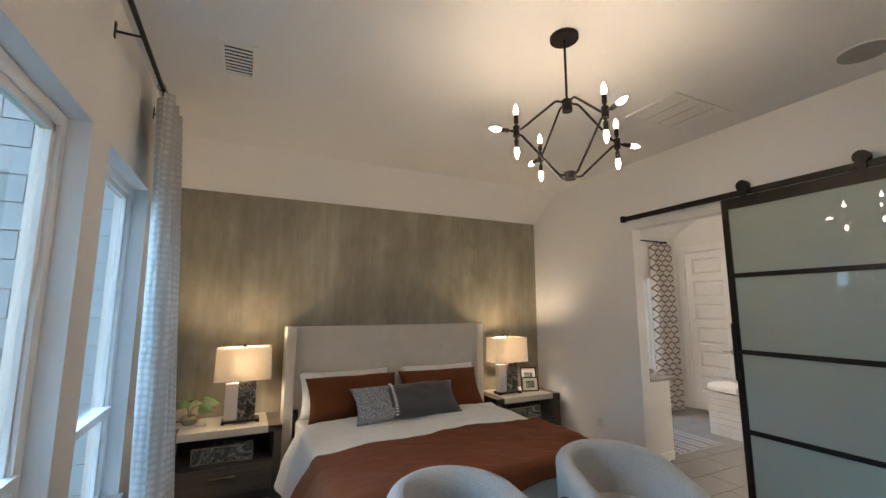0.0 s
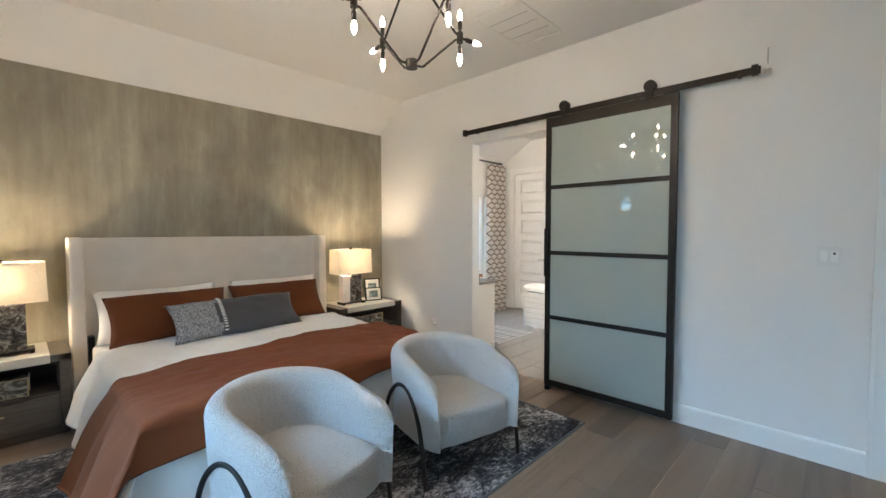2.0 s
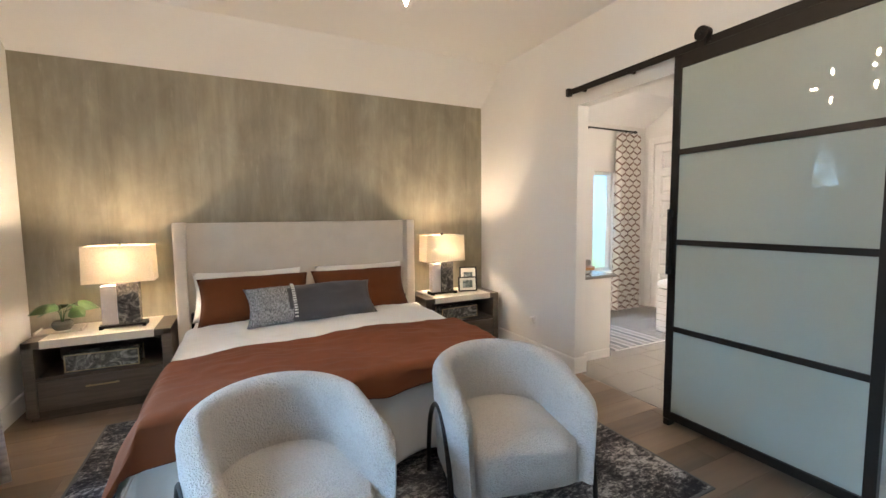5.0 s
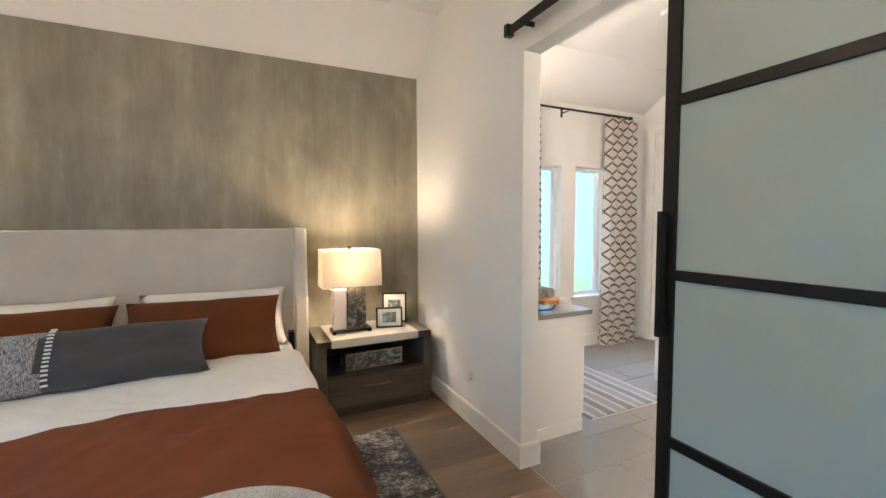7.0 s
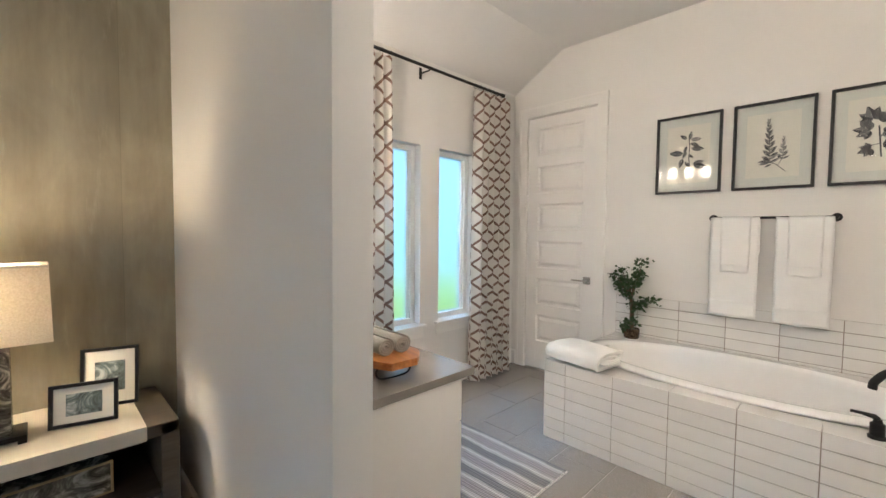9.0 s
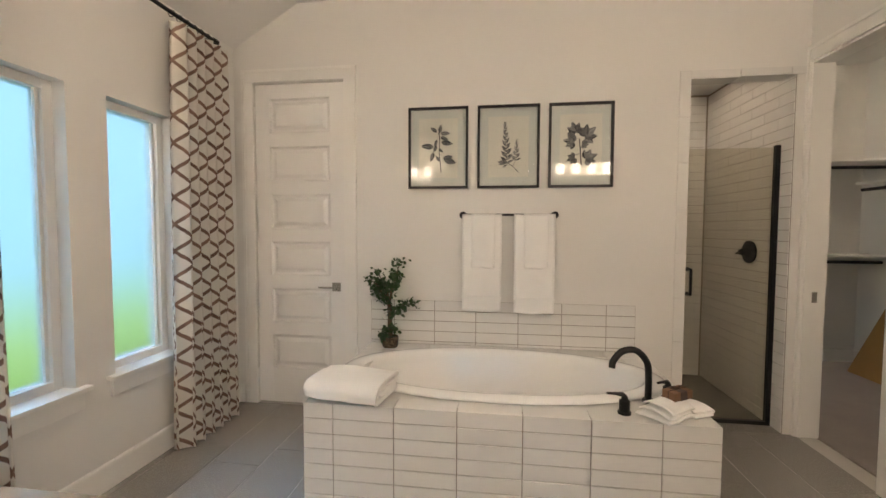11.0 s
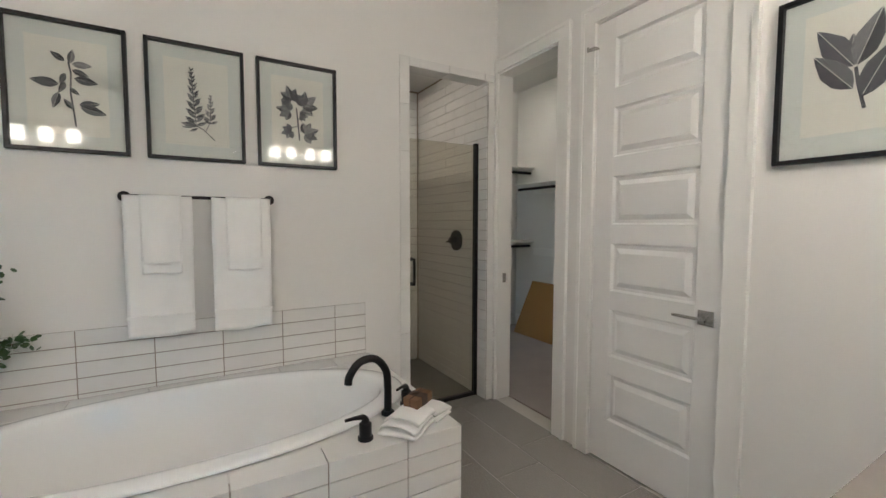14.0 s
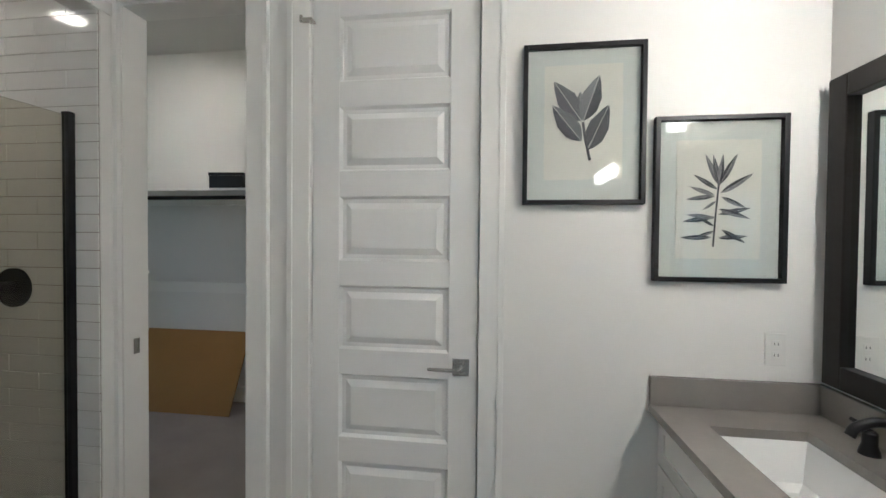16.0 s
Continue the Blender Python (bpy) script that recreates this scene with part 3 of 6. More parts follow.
def skirting(x0, y0, x1, y1):
    """Tall white baseboard on a straight run; its back lies on the wall."""
    d = Vector((x1 - x0, y1 - y0, 0))
    n = Vector((-d.y, d.x, 0)).normalized()
    bm = bmesh.new()
    prof = [(0, 0), (0.016, 0), (0.016, 0.125), (0.013, 0.136), (0.004, 0.142), (0, 0.142)]
    a, b = Vector((x0, y0, 0)), Vector((x1, y1, 0))
    va = [bm.verts.new(a + n * o + Vector((0, 0, z))) for o, z in prof]
    vb = [bm.verts.new(b + n * o + Vector((0, 0, z))) for o, z in prof]
    bm.faces.new(va), bm.faces.new(vb[::-1])
    for i in range(6):
        bm.faces.new((va[i], vb[i], vb[(i + 1) % 6], va[(i + 1) % 6]))
    return single("baseboard", bm, TRIM, "tall white painted wooden baseboard", "baseboard", "structure")


skirting(BARN, SOUTH, BARN, -1.066)
skirting(BARN, 0.011, BARN, DOOR_S)
skirting(5.45, -1.15, 5.45, 0.30)
skirting(BARN, DOOR_N, BARN, HEAD)
skirting(BATH_W + 0.016, DOOR_N, BARN - 0.016, DOOR_N)
skirting(BARN, HEAD, WEST, HEAD)
skirting(WEST, HEAD, WEST, SOUTH)
skirting(WEST, SOUTH, BARN, SOUTH)
skirting(BATH_W, 3.25, BATH_W, DOOR_N)
skirting(TUB_W, BATH_N, 4.9, BATH_N)
skirting(TUB_W, 4.66, TUB_W, BATH_N)
skirting(4.96, BATH_S, 5.46, BATH_S)
skirting(8.95, -1.02, 8.95, 0.57)
skirting(6.46, -1.02, 8.95, -1.02)


def casing(name, along, a, b, top, face, out, w=0.092, t=0.018, wb=0.092):
    """Flat door casing round an opening from a to b along x or y, proud of the wall's face towards out."""
    bm = bmesh.new()
    f0, f1 = sorted((face - out * 0.005, face + out * t))
    g0, g1 = sorted((face - out * 0.005, face + out * (t + 0.006)))
    for lo, hi, z0, z1 in ((a - w, a, 0, top), (b, b + wb, 0, top), (a - w, b + wb, top, top + w)):
        box(*((f0, lo, z0, f1, hi, z1) if along == "y" else (lo, f0, z0, hi, f1, z1)), bevel=0.003, bm=bm)
    for lo, hi, z0, z1 in ((a - w - 0.003, a - w + 0.020, 0, top + w - 0.020), (b + wb - 0.020, b + wb + 0.003, 0, top + w - 0.020), (a - w - 0.003, b + wb + 0.003, top + w - 0.020, top + w + 0.003)):
        box(*((g0, lo, z0, g1, hi, z1) if along == "y" else (lo, g0, z0, hi, g1, z1)), bevel=0.002, bm=bm)
    return single(name, bm, TRIM, "white painted flat door casing", "casing", "structure")


casing("trim_hall_opening", "y", -0.98, -0.075, 2.40, BARN, -1, w=0.086, wb=0.086)
casing("trim_linen_door", "y", *WC, 2.49, TUB_W, -1)
casing("trim_closet_door", "x", *CDOOR, 2.46, BATH_S, 1)
casing("trim_closet_opening", "x", *CLOSET, 2.46, BATH_S, 1, wb=0.016)


def lining(name, x0, y0, x1, y1, top, along):
    t = 0.012
    if along == "x":
        bm = boxes((x0, y0, 0, x0 + t, y1, top), (x1 - t, y0, 0, x1, y1, top), (x0 + t, y0, top - t, x1 - t, y1, top))
    else:
        bm = boxes((x0, y0, 0, x1, y0 + t, top), (x0, y1 - t, 0, x1, y1, top), (x0, y0 + t, top - t, x1, y1 - t, top))
    return single(name, bm, TRIM, "white painted door jamb", "door jamb", "structure")


lining("jamb_closet", CLOSET[0], BATH_S - 0.125, CLOSET[1], BATH_S + 0.004, 2.457, "x")
part("strike_plate", box(CLOSET[1] - 0.0145, BATH_S - 0.075, 0.905, CLOSET[1] - 0.0122, BATH_S - 0.045, 0.975), NICKEL, bpy.data.objects["jamb_closet"], "nickel strike plate")


# ---- windows ----
def bed_window(k, ya, yb):
    w = thing("window_%d" % k, pose(0, 0, 0), "tall white vinyl window with clear glass", "window", kind="structure")
    x, f = WEST - 0.115, 0.05
    part("frame", boxes((x - 0.04, ya, SILL, x + 0.03, ya + f, HEADER), (x - 0.04, yb - f, SILL, x + 0.03, yb, HEADER), (x - 0.04, ya + f, SILL, x + 0.03, yb - f, SILL + f), (x - 0.04, ya + f, HEADER - f, x + 0.03, yb - f, HEADER), bevel=0.004), TRIM, w)
    part("sash", boxes((x - 0.03, ya + f, SILL + f, x + 0.012, ya + f + 0.035, HEADER - f), (x - 0.03, yb - f - 0.035, SILL + f, x + 0.012, yb - f, HEADER - f), (x - 0.03, ya + f, HEADER - f - 0.035, x + 0.012, yb - f, HEADER - f), bevel=0.003), TRIM, w)
    part("meeting_rail", box(x - 0.035, ya + f, 0.94, x + 0.045, yb - f, 0.985, 0.004), TRIM, w)
    part("sash_stop", boxes((x + 0.012, ya + f, 0.985, x + 0.03, ya + f + 0.02, 1.62), (x + 0.012, yb - f - 0.02, 0.985, x + 0.03, yb - f, 1.62), bevel=0.002), TRIM, w)
    for z0, z1 in ((SILL + f, 0.94), (0.985, HEADER - f - 0.035)):
        p = part("pane", box(x - 0.012, ya + f + 0.03, z0, x - 0.006, yb - f - 0.03, z1), CLEAR, w)
        p.visible_shadow = False
    part("sill", box(WEST - 0.085, ya - 0.03, SILL - 0.002, WEST + 0.03, yb + 0.03, SILL + 0.018, 0.006), TRIM, w)


for k, (a, b) in enumerate(BEDWIN):
    bed_window(k + 1, a, b)


def bath_window(k, xa, xb):
    w = thing("window_%d" % k, pose(0, 0, 0), "narrow white vinyl window with obscured glass", "window", kind="structure")
    y, f, z0, z1 = BATH_N + 0.10, 0.045, 0.595, 2.068
    part("frame", boxes((xa, y - 0.03, z0, xa + f, y + 0.05, z1), (xb - f, y - 0.03, z0, xb, y + 0.05, z1), (xa + f, y - 0.03, z0, xb - f, y + 0.05, z0 + f), (xa + f, y - 0.03, z1 - f, xb - f, y + 0.05, z1), bevel=0.004), TRIM, w)
    part("bead", boxes((xa + f, y - 0.012, z0 + f, xa + f + 0.018, y + 0.02, z1 - f), (xb - f - 0.018, y - 0.012, z0 + f, xb - f, y + 0.02, z1 - f), bevel=0.003), TRIM, w)
    p = part("pane", box(xa + f, y + 0.004, z0 + f, xb - f, y + 0.010, z1 - f), OBSCURE, w, "blue-green light through frosted glass")
    p.visible_shadow = False
    part("sill", box(xa - 0.05, BATH_N - 0.045, 0.573, xb + 0.05, y - 0.03, 0.595, 0.005), TRIM, w)
    part("apron", box(xa - 0.03, BATH_N - 0.016, 0.483, xb + 0.03, BATH_N, 0.573, 0.003), TRIM, w)


for k, (a, b) in enumerate(BATHWIN):
    bath_window(k + 5, a, b)

# ---- outdoors ----
GRASS = surface("lawn", (0.055, 0.105, 0.022), 0.9, vary=0.3, scale=0.8, fine=14, bump=0.6, dist=0.02)
single("ground", box(-400, -400, -0.5, 400, 400, -0.25), GRASS, "mown green lawn", "ground", "structure")
# white masonry; the blue of its skylit shade is mixed into the colour
PALEBLOCK = surface("sky_shaded_masonry", (0.36, 0.45, 0.49), 0.8, vary=0.06, scale=3, fine=60, bump=0.4, dist=0.003, own=0.1)
wing = thing("wall_garden_wing", pose(0, 0, 0), "white painted block wall of the house seen through the window, coloured blue-grey for skylit shade", "house wall", kind="structure")
part("core", box(-2.2, 4.32, -0.26, WEST - 0.19, 4.7, 4.2), GROUT, wing)


def tree(m, h, seed):
    rnd = random.Random(seed)
    t = thing("tree", m, "leafy green garden tree with a tapered trunk", "tree", "garden trees")
    bm = tube(bend((0, 0, 0), (0.08, 0.05, h * 0.3), (0, 0.1, h * 0.62), (0.12, 0, h * 0.9), n=5), [0.2 - 0.17 * i / 15 for i in range(16)], 9)
    tips = []
    for i in range(13):
        a, z = rnd.uniform(0, 6.28), h * rnd.uniform(0.35, 0.8)
        r = rnd.uniform(0.22, 0.40) * h * (1.15 - z / h)
        e = Vector((math.cos(a) * r * 1.5, math.sin(a) * r * 1.5, z + rnd.uniform(0.1, 0.3) * h))
        tube(bend((0, 0.05, z * 0.85), e * 0.5 + Vector((0, 0, z * 0.45)), e, n=4), [0.06 - 0.006 * i2 for i2 in range(9)], 6, bm)
        tips.append(e)
    part("trunk", bm, BARK, t, smooth=True)
    bm = bmesh.new()
    for e in tips + [Vector((0, 0, h))]:
        for _ in range(150):
            p = e + Vector((rnd.gauss(0, 0.5), rnd.gauss(0, 0.5), rnd.gauss(0, 0.42)))
            s = rnd.uniform(0.07, 0.15)
            d, q = Vector((rnd.gauss(0, 1), rnd.gauss(0, 1), rnd.gauss(0, 0.6))).normalized(), Vector((rnd.gauss(0, 1), rnd.gauss(0, 1), rnd.gauss(0, 1)))
            n = d.cross(q).normalized()
            bm.faces.new([bm.verts.new(p + v) for v in (-d * s, n * s * 0.45, d * s, -n * s * 0.45)])
    part("crown", bm, LEAF, t, "dense green foliage with gaps")
    return t


tree(pose(-3.6, 8.6, -0.26), 6.0, 3)
tree(pose(-6.5, 2.2, -0.26), 6.5, 4)
tree(pose(-8.8, 5.6, -0.26), 5.0, 8)
tree(pose(-9.5, 7.5, -0.26), 6.2, 12)
def hedge():
    rnd = random.Random(21)
    h = thing("hedge", pose(-14, 7, -0.26), "tall dense green hedge at the end of the lawn", "hedge")
    bm = bmesh.new()
    for k in range(48):
        y = -11.5 + k * 0.49
        tube([(rnd.uniform(-0.2, 0.2), y, 0), (rnd.uniform(-0.2, 0.2), y + 0.1, 1.2), (rnd.uniform(-0.3, 0.3), y, 2.3)], [0.05, 0.035, 0.012], 5, bm)
    part("stems", bm, BARK, h)
    bm = bmesh.new()
    for _ in range(9000):
        y = rnd.uniform(-12, 12)
        p = Vector((rnd.gauss(0, 0.28), y, rnd.uniform(0.02, 2.65 + 0.35 * noise.noise((y * 0.8, 0, 5)))))
        s = rnd.uniform(0.12, 0.22)
        d, q = Vector((rnd.gauss(0, 0.6), rnd.gauss(0, 1), rnd.gauss(0, 1))).normalized(), Vector((rnd.gauss(0, 1), rnd.gauss(0, 0.6), rnd.gauss(0, 0.6)))
        n = d.cross(q).normalized()
        bm.faces.new([bm.verts.new(p + v) for v in (-d * s, n * s * 0.5, d * s, -n * s * 0.5)])
    part("foliage", bm, LEAF, h, "dense dark green leaves")


hedge()
SKYGLOW = glow("hazy_sky", (0.38, 0.72, 1.0), 4.5)
single("backdrop", box(-60.2, -60, -2, -60, 80, 45), SKYGLOW, "bright hazy sky beyond the garden", "backdrop", "structure")


def glow_backdrop():
    """Blurred daylight beyond the obscured panes: pale sky above, lawn below."""
    m, N, L, P = nodes("distant_garden")
    out, em = N["Material Output"], N.new("ShaderNodeEmission")
    sep = N.new("ShaderNodeSeparateXYZ")
    L.new(coords(N, L), sep.inputs[0])
    mr = N.new("ShaderNodeMapRange")
    mr.inputs["From Min"].default_value, mr.inputs["From Max"].default_value = -1.0, 4.0
    L.new(sep.outputs[2], mr.inputs[0])
    L.new(ramp(N, L, mr.outputs[0], (0.08, (0.16, 0.36, 0.06)), (0.26, (0.26, 0.55, 0.20)), (0.40, (0.26, 0.62, 0.86)), (0.9, (0.30, 0.66, 1.0))), em.inputs["Color"])
    em.inputs["Strength"].default_value = GARDEN
    L.new(em.outputs[0], out.inputs["Surface"])
    single("backdrop", box(3.0, 7.0, -0.3, 9.5, 7.02, 4.5), m, "soft blue sky over green garden", "backdrop", "structure")


GARDEN = 1.15
glow_backdrop()

# ---- bedroom ----
def barn_door():
    d = thing("barn_door", pose(BARN - 0.09, 1.025, 0), "black-framed sliding barn door with four milky glass panes, slid open", "door")
    w, z0, z1, s = 1.064, 0.040, 2.452, 0.048
    part("stile", box(-0.02, 0, z0, 0.02, s, z1, 0.003), BRONZE, d)
    part("stile", box(-0.02, w - s, z0, 0.02, w, z1, 0.003), BRONZE, d)
    part("rail", box(-0.019, s, z1 - 0.085, 0.019, w - s, z1, 0.003), BRONZE, d)
    part("rail", box(-0.019, s, z0, 0.019, w - s, z0 + 0.055, 0.003), BRONZE, d)
    zs = [z0 + 0.055, 0.670, 1.254, 1.838, z1 - 0.085]
    for z in zs[1:-1]:
        part("muntin", box(-0.018, s, z - 0.018, 0.018, w - s, z + 0.018, 0.003), BRONZE, d)
    for k in range(4):
        a, b = zs[k] + (0.018 if k else 0), zs[k + 1] - (0.018 if k < 3 else 0)
        part("pane", box(-0.006, s - 0.004, a - 0.003, 0.004, w - s + 0.004, b + 0.003), MILK, d, "milky green frosted glass")
    part("pull_handle", boxes((-0.062, w - 0.033, 1.040, -0.034, w - 0.013, 1.470), (-0.036, w - 0.031, 1.055, -0.018, w - 0.015, 1.085), (-0.036, w - 0.031, 1.425, -0.018, w - 0.015, 1.455), bevel=0.003), BLACK, d, "long black bar handle")
    for y in (0.20, 0.90):
        part("hanger", box(-0.012, y - 0.022, z1 - 0.02, 0.004, y + 0.022, z1 + 0.09, 0.003), BRONZE, d)
        part("wheel", cyl((-0.016, y, z1 + 0.085), (0.03, y, z1 + 0.085), 0.043, 24), BRONZE, d, "round black roller", smooth=True)
        part("bolt", cyl((-0.024, y, z1 + 0.085), (-0.014, y, z1 + 0.085), 0.010, 8), BLACK, d)
    part("floor_shoe", box(-0.03, w - 0.05, 0.0, 0.03, w - 0.01, 0.042, 0.003), BRONZE, d)
    r = thing("door_rail", pose(BARN - 0.075, 0, 2.488), "flat black steel barn-door rail on standoffs", "rail")
    part("track", box(-0.006, 0.56, -0.024, 0.006, 3.112, 0.024, 0.002), BRONZE, r)
    for y in (0.68, 1.28, 1.88, 2.48, 2.96):
        part("standoff", cyl((0.006, y, 0), (0.075, y, 0), 0.014, 12), BRONZE, r, smooth=True)
        part("bolt", cyl((-0.014, y, 0), (-0.004, y, 0), 0.013, 6), BRONZE, r)
    for y in (0.59, 3.08):
        part("end_stop", box(-0.022, y - 0.018, -0.03, 0.022, y + 0.018, 0.034, 0.004), BRONZE, r)
    part("bracket", boxes((0.0, 0.52, 0.028, 0.004, 0.53, 0.13), (0.0, 0.505, -0.03, 0.004, 0.545, -0.004), bevel=0.001), NICKEL, r, "bare nickel end bracket")


barn_door()


def headboard_bed():
    b = thing("bed", pose(2.055, 0, 0), "king bed with a pale linen wingback headboard", "bed")
    part("headboard", box(-1.0, 4.46, 0.10, 1.0, 4.60, 1.40, 0.02, 3), LINEN, b, smooth=True)
    for s in (-1, 1):
        x0, x1 = sorted((s * 0.995, s * 1.085))
        part("wing", box(x0, 4.352, 0.06, x1, 4.60, 1.405, 0.022, 4), LINEN, b, smooth=True)
    for s in (-1, 1):
        x0, x1 = sorted((s * 0.93, s * 0.985))
        part("side_rail", box(x0, 2.44, 0.10, x1, 4.47, 0.34, 0.015, 3), LINEN, b, smooth=True)
    part("foot_rail", box(-0.985, 2.385, 0.10, 0.985, 2.44, 0.34, 0.015, 3), LINEN, b, smooth=True)
    for s in (-1, 1):
        part("bracket", box(s * 0.965 - 0.02, 4.38, 0.30, s * 0.965 + 0.02, 4.46, 0.62, 0.004), BLACK, b, "black steel headboard bracket")
        for y in (2.47, 4.40):
            part("leg", box(s * 0.93 - 0.03, y - 0.03, 0, s * 0.93 + 0.03, y + 0.03, 0.10, 0.004), DARKWOOD, b)
    mt = single("mattress", box(-0.965, 2.43, 0.20, 0.965, 4.45, 0.545, 0.05, 4), WHITE_LINEN, "deep white mattress with a fitted sheet", "mattress", smooth=True, m=pose(2.055, 0, 0))


headboard_bed()


def draped(name, material, a, y_foot, y0, y1, top, drop_side, drop_foot, label, category, seed, nu=90, nv=60, amp=0.012, skew=0.0, t=0.006, swell=0.02, flare=0.0, out=0.10):
    """A cover that lies on the bed from y0 to y1, hangs over both long sides and, where drop_foot is set, over the foot."""
    r = 0.055

    def hang(d, lean):
        """Out and down of a sheet that runs d past the edge, round a corner of radius r."""
        q = r * math.pi / 2
        if d <= 0:
            return 0.0, 0.0
        if d < q:
            return r * math.sin(d / r), r * (1 - math.cos(d / r))
        return r + lean * (d - q), r + math.sqrt(1 - lean * lean) * (d - q)

    def f(u, v):
        s = (2 * u - 1) * (a + drop_side)
        w = y0 + (y1 - y0) * v
        w -= skew * s * 0.5
        ox, dx = hang(abs(s) - a + r, out)
        oy, dy = hang(y_foot + r - w, 0.10) if drop_foot else (0.0, 0.0)
        x = math.copysign(min(abs(s), a - r) + ox, s)
        y = max(w, y_foot + r) - oy if drop_foot else w
        d = min(0.53, max(dx, dy) if min(dx, dy) < 0.02 else (dx ** 3 + dy ** 3) ** (1 / 3))
        wv = amp * (noise.noise((s * 2.2 + seed, w * 2.6, seed)) + 0.55 * noise.noise((s * 6 + w * 2, w * 7 - s * 3, seed + 4)) - 0.7 * abs(noise.noise((s * 5 - w * 4, w * 11 + s * 4, seed + 8))))
        if flare and dx > r:
            y += flare * (dx - r) * (v if v > 0.5 else 0.5 * v - 0.25 + 0.5 * v)
        fold = 0.028 * min(1, d / 0.25) * math.sin(w * 13 + 2.2 * noise.noise((w * 2, s, seed))) if abs(s) > a else 0.0
        fold2 = 0.03 * min(1, dy / 0.25) * math.sin(s * 14 + 2 * noise.noise((s * 2, w, seed))) if dy > 0.05 else 0.0
        x += math.copysign(fold + 0.018 * min(1, d / 0.2), s) if abs(s) > a - r else 0.0
        y -= fold2
        crown = swell * (1 - min(1, (abs(s) / a)) ** 4)
        return (x, y, max(0.02, top + crown + wv - d))
    bm = thicken(grid(nu, nv, f), t)
    return single(name, bm, material, label, category, smooth="all", m=pose(2.055, 0, 0))


draped("duvet", WHITE_LINEN, 0.99, 2.375, 1.90, 3.98, 0.585, 0.44, True, "rumpled white linen duvet on the bed", "duvet", 3, 170, 120, amp=0.018, t=0.012, swell=0.03, out=0.30)
draped("bed_throw", RUST, 1.012, 2.33, 2.20, 3.16, 0.608, 0.57, True, "rust-coloured linen throw laid across the foot of the bed", "throw", 3, 190, 90, amp=0.018, skew=-0.14, swell=0.034, flare=0.25, out=0.36)

LEAN = -17
for x, s in ((-0.50, 1), (0.50, 2)):
    single("pillow", cushion(0.88, 0.43, 0.17, 40 + s), WHITE_LINEN, "plump white pillow against the headboard", "pillow", smooth="all", m=pose(2.035 + x, 4.17, 0.585, LEAN - 7, 0, 0), group="white pillows")
for x, y, s, rz in ((-0.47, 3.985, 3, 2), (0.425, 3.985, 4, -2)):
    single("pillow_sham", cushion(0.88, 0.43, 0.19, 50 + s), RUST_SHAM, "plump rust-coloured linen pillow on the bed", "pillow", smooth="all", m=pose(2.055 + x, y, 0.585, LEAN - 16, 0, rz), group="rust pillows")


def lumbar():
    c = thing("lumbar_cushion", pose(2.01, 3.70, 0.612, -40, 0, 4), "long charcoal lumbar cushion with a heathered grey end", "cushion")
    part("cover", cushion(1.04, 0.34, 0.19, 77, nu=34), CHARCOAL, c, smooth="all")
    bm = cushion(1.04, 0.34, 0.196, 77, nu=34)
    bmesh.ops.delete(bm, geom=[v for v in bm.verts if v.co.x > -0.18], context="VERTS")
    for v in bm.verts:
        v.co.x *= 1.004
        v.co.z = 0.17 + (v.co.z - 0.17) * 1.012
    part("end_panel", bm, HEATHER, c, "heathered light grey weave", smooth="all")
    bm = bmesh.new()
    for k in range(15):
        z = 0.022 + k * 0.0212
        bb = (z - 0.17) / 0.17
        d = max(0, (1 - 0.36 ** 4) * (1 - bb ** 4)) ** 0.55 * 0.098 + 0.003
        box(-0.178, -d - 0.003, z - 0.004, -0.152, -d + 0.004, z + 0.004, bm=bm)
    part("stitching", bm, WHITE_LINEN, c, "white whipped stitches")


lumbar()


def nightstand(m, label):
    n = thing("nightstand", m, label, "nightstand", "bedside tables")
    w, d, h = 0.888, 0.50, 0.582
    part("side_panel", box(0, 0, 0.03, 0.065, d, h - 0.004, 0.004), GREYWOOD, n)
    part("side_panel", box(w - 0.065, 0, 0.03, w, d, h - 0.004, 0.004), GREYWOOD, n)
    # back, shelf, plinth and bottom are a darker brown than the outside
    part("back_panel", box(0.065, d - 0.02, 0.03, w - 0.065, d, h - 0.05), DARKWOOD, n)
    part("top", box(0, 0, h - 0.05, w, d, h, 0.004), GREYWOOD, n)
    part("inlay", box(0.102, -0.006, h - 0.054, w - 0.112, d - 0.004, h + 0.006, 0.003), CREAM, n, "cream shagreen top panel")
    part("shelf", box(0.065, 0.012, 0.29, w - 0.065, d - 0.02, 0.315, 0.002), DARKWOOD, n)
    dr = part("drawer", box(0.07, 0.004, 0.07, w - 0.07, 0.03, 0.288, 0.003), GREYWOOD, n)
    part("handle", boxes((w / 2 - 0.10, -0.022, 0.213, w / 2 + 0.10, -0.013, 0.223), (w / 2 - 0.085, -0.014, 0.214, w / 2 - 0.075, 0.006, 0.222), (w / 2 + 0.075, -0.014, 0.214, w / 2 + 0.085, 0.006, 0.222), bevel=0.001), BRASS, dr, "slim brass bar handle")
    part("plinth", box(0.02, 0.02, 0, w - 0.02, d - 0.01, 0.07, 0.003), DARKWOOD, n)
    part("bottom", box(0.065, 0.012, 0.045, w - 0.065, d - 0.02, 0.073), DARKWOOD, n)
    return n


nightstand(pose(3.165, 4.125, 0), "grey-brown oak nightstand with a cream top and one drawer")
nightstand(pose(0.064, 4.125, 0), "grey-brown oak nightstand with a cream top beside the window")


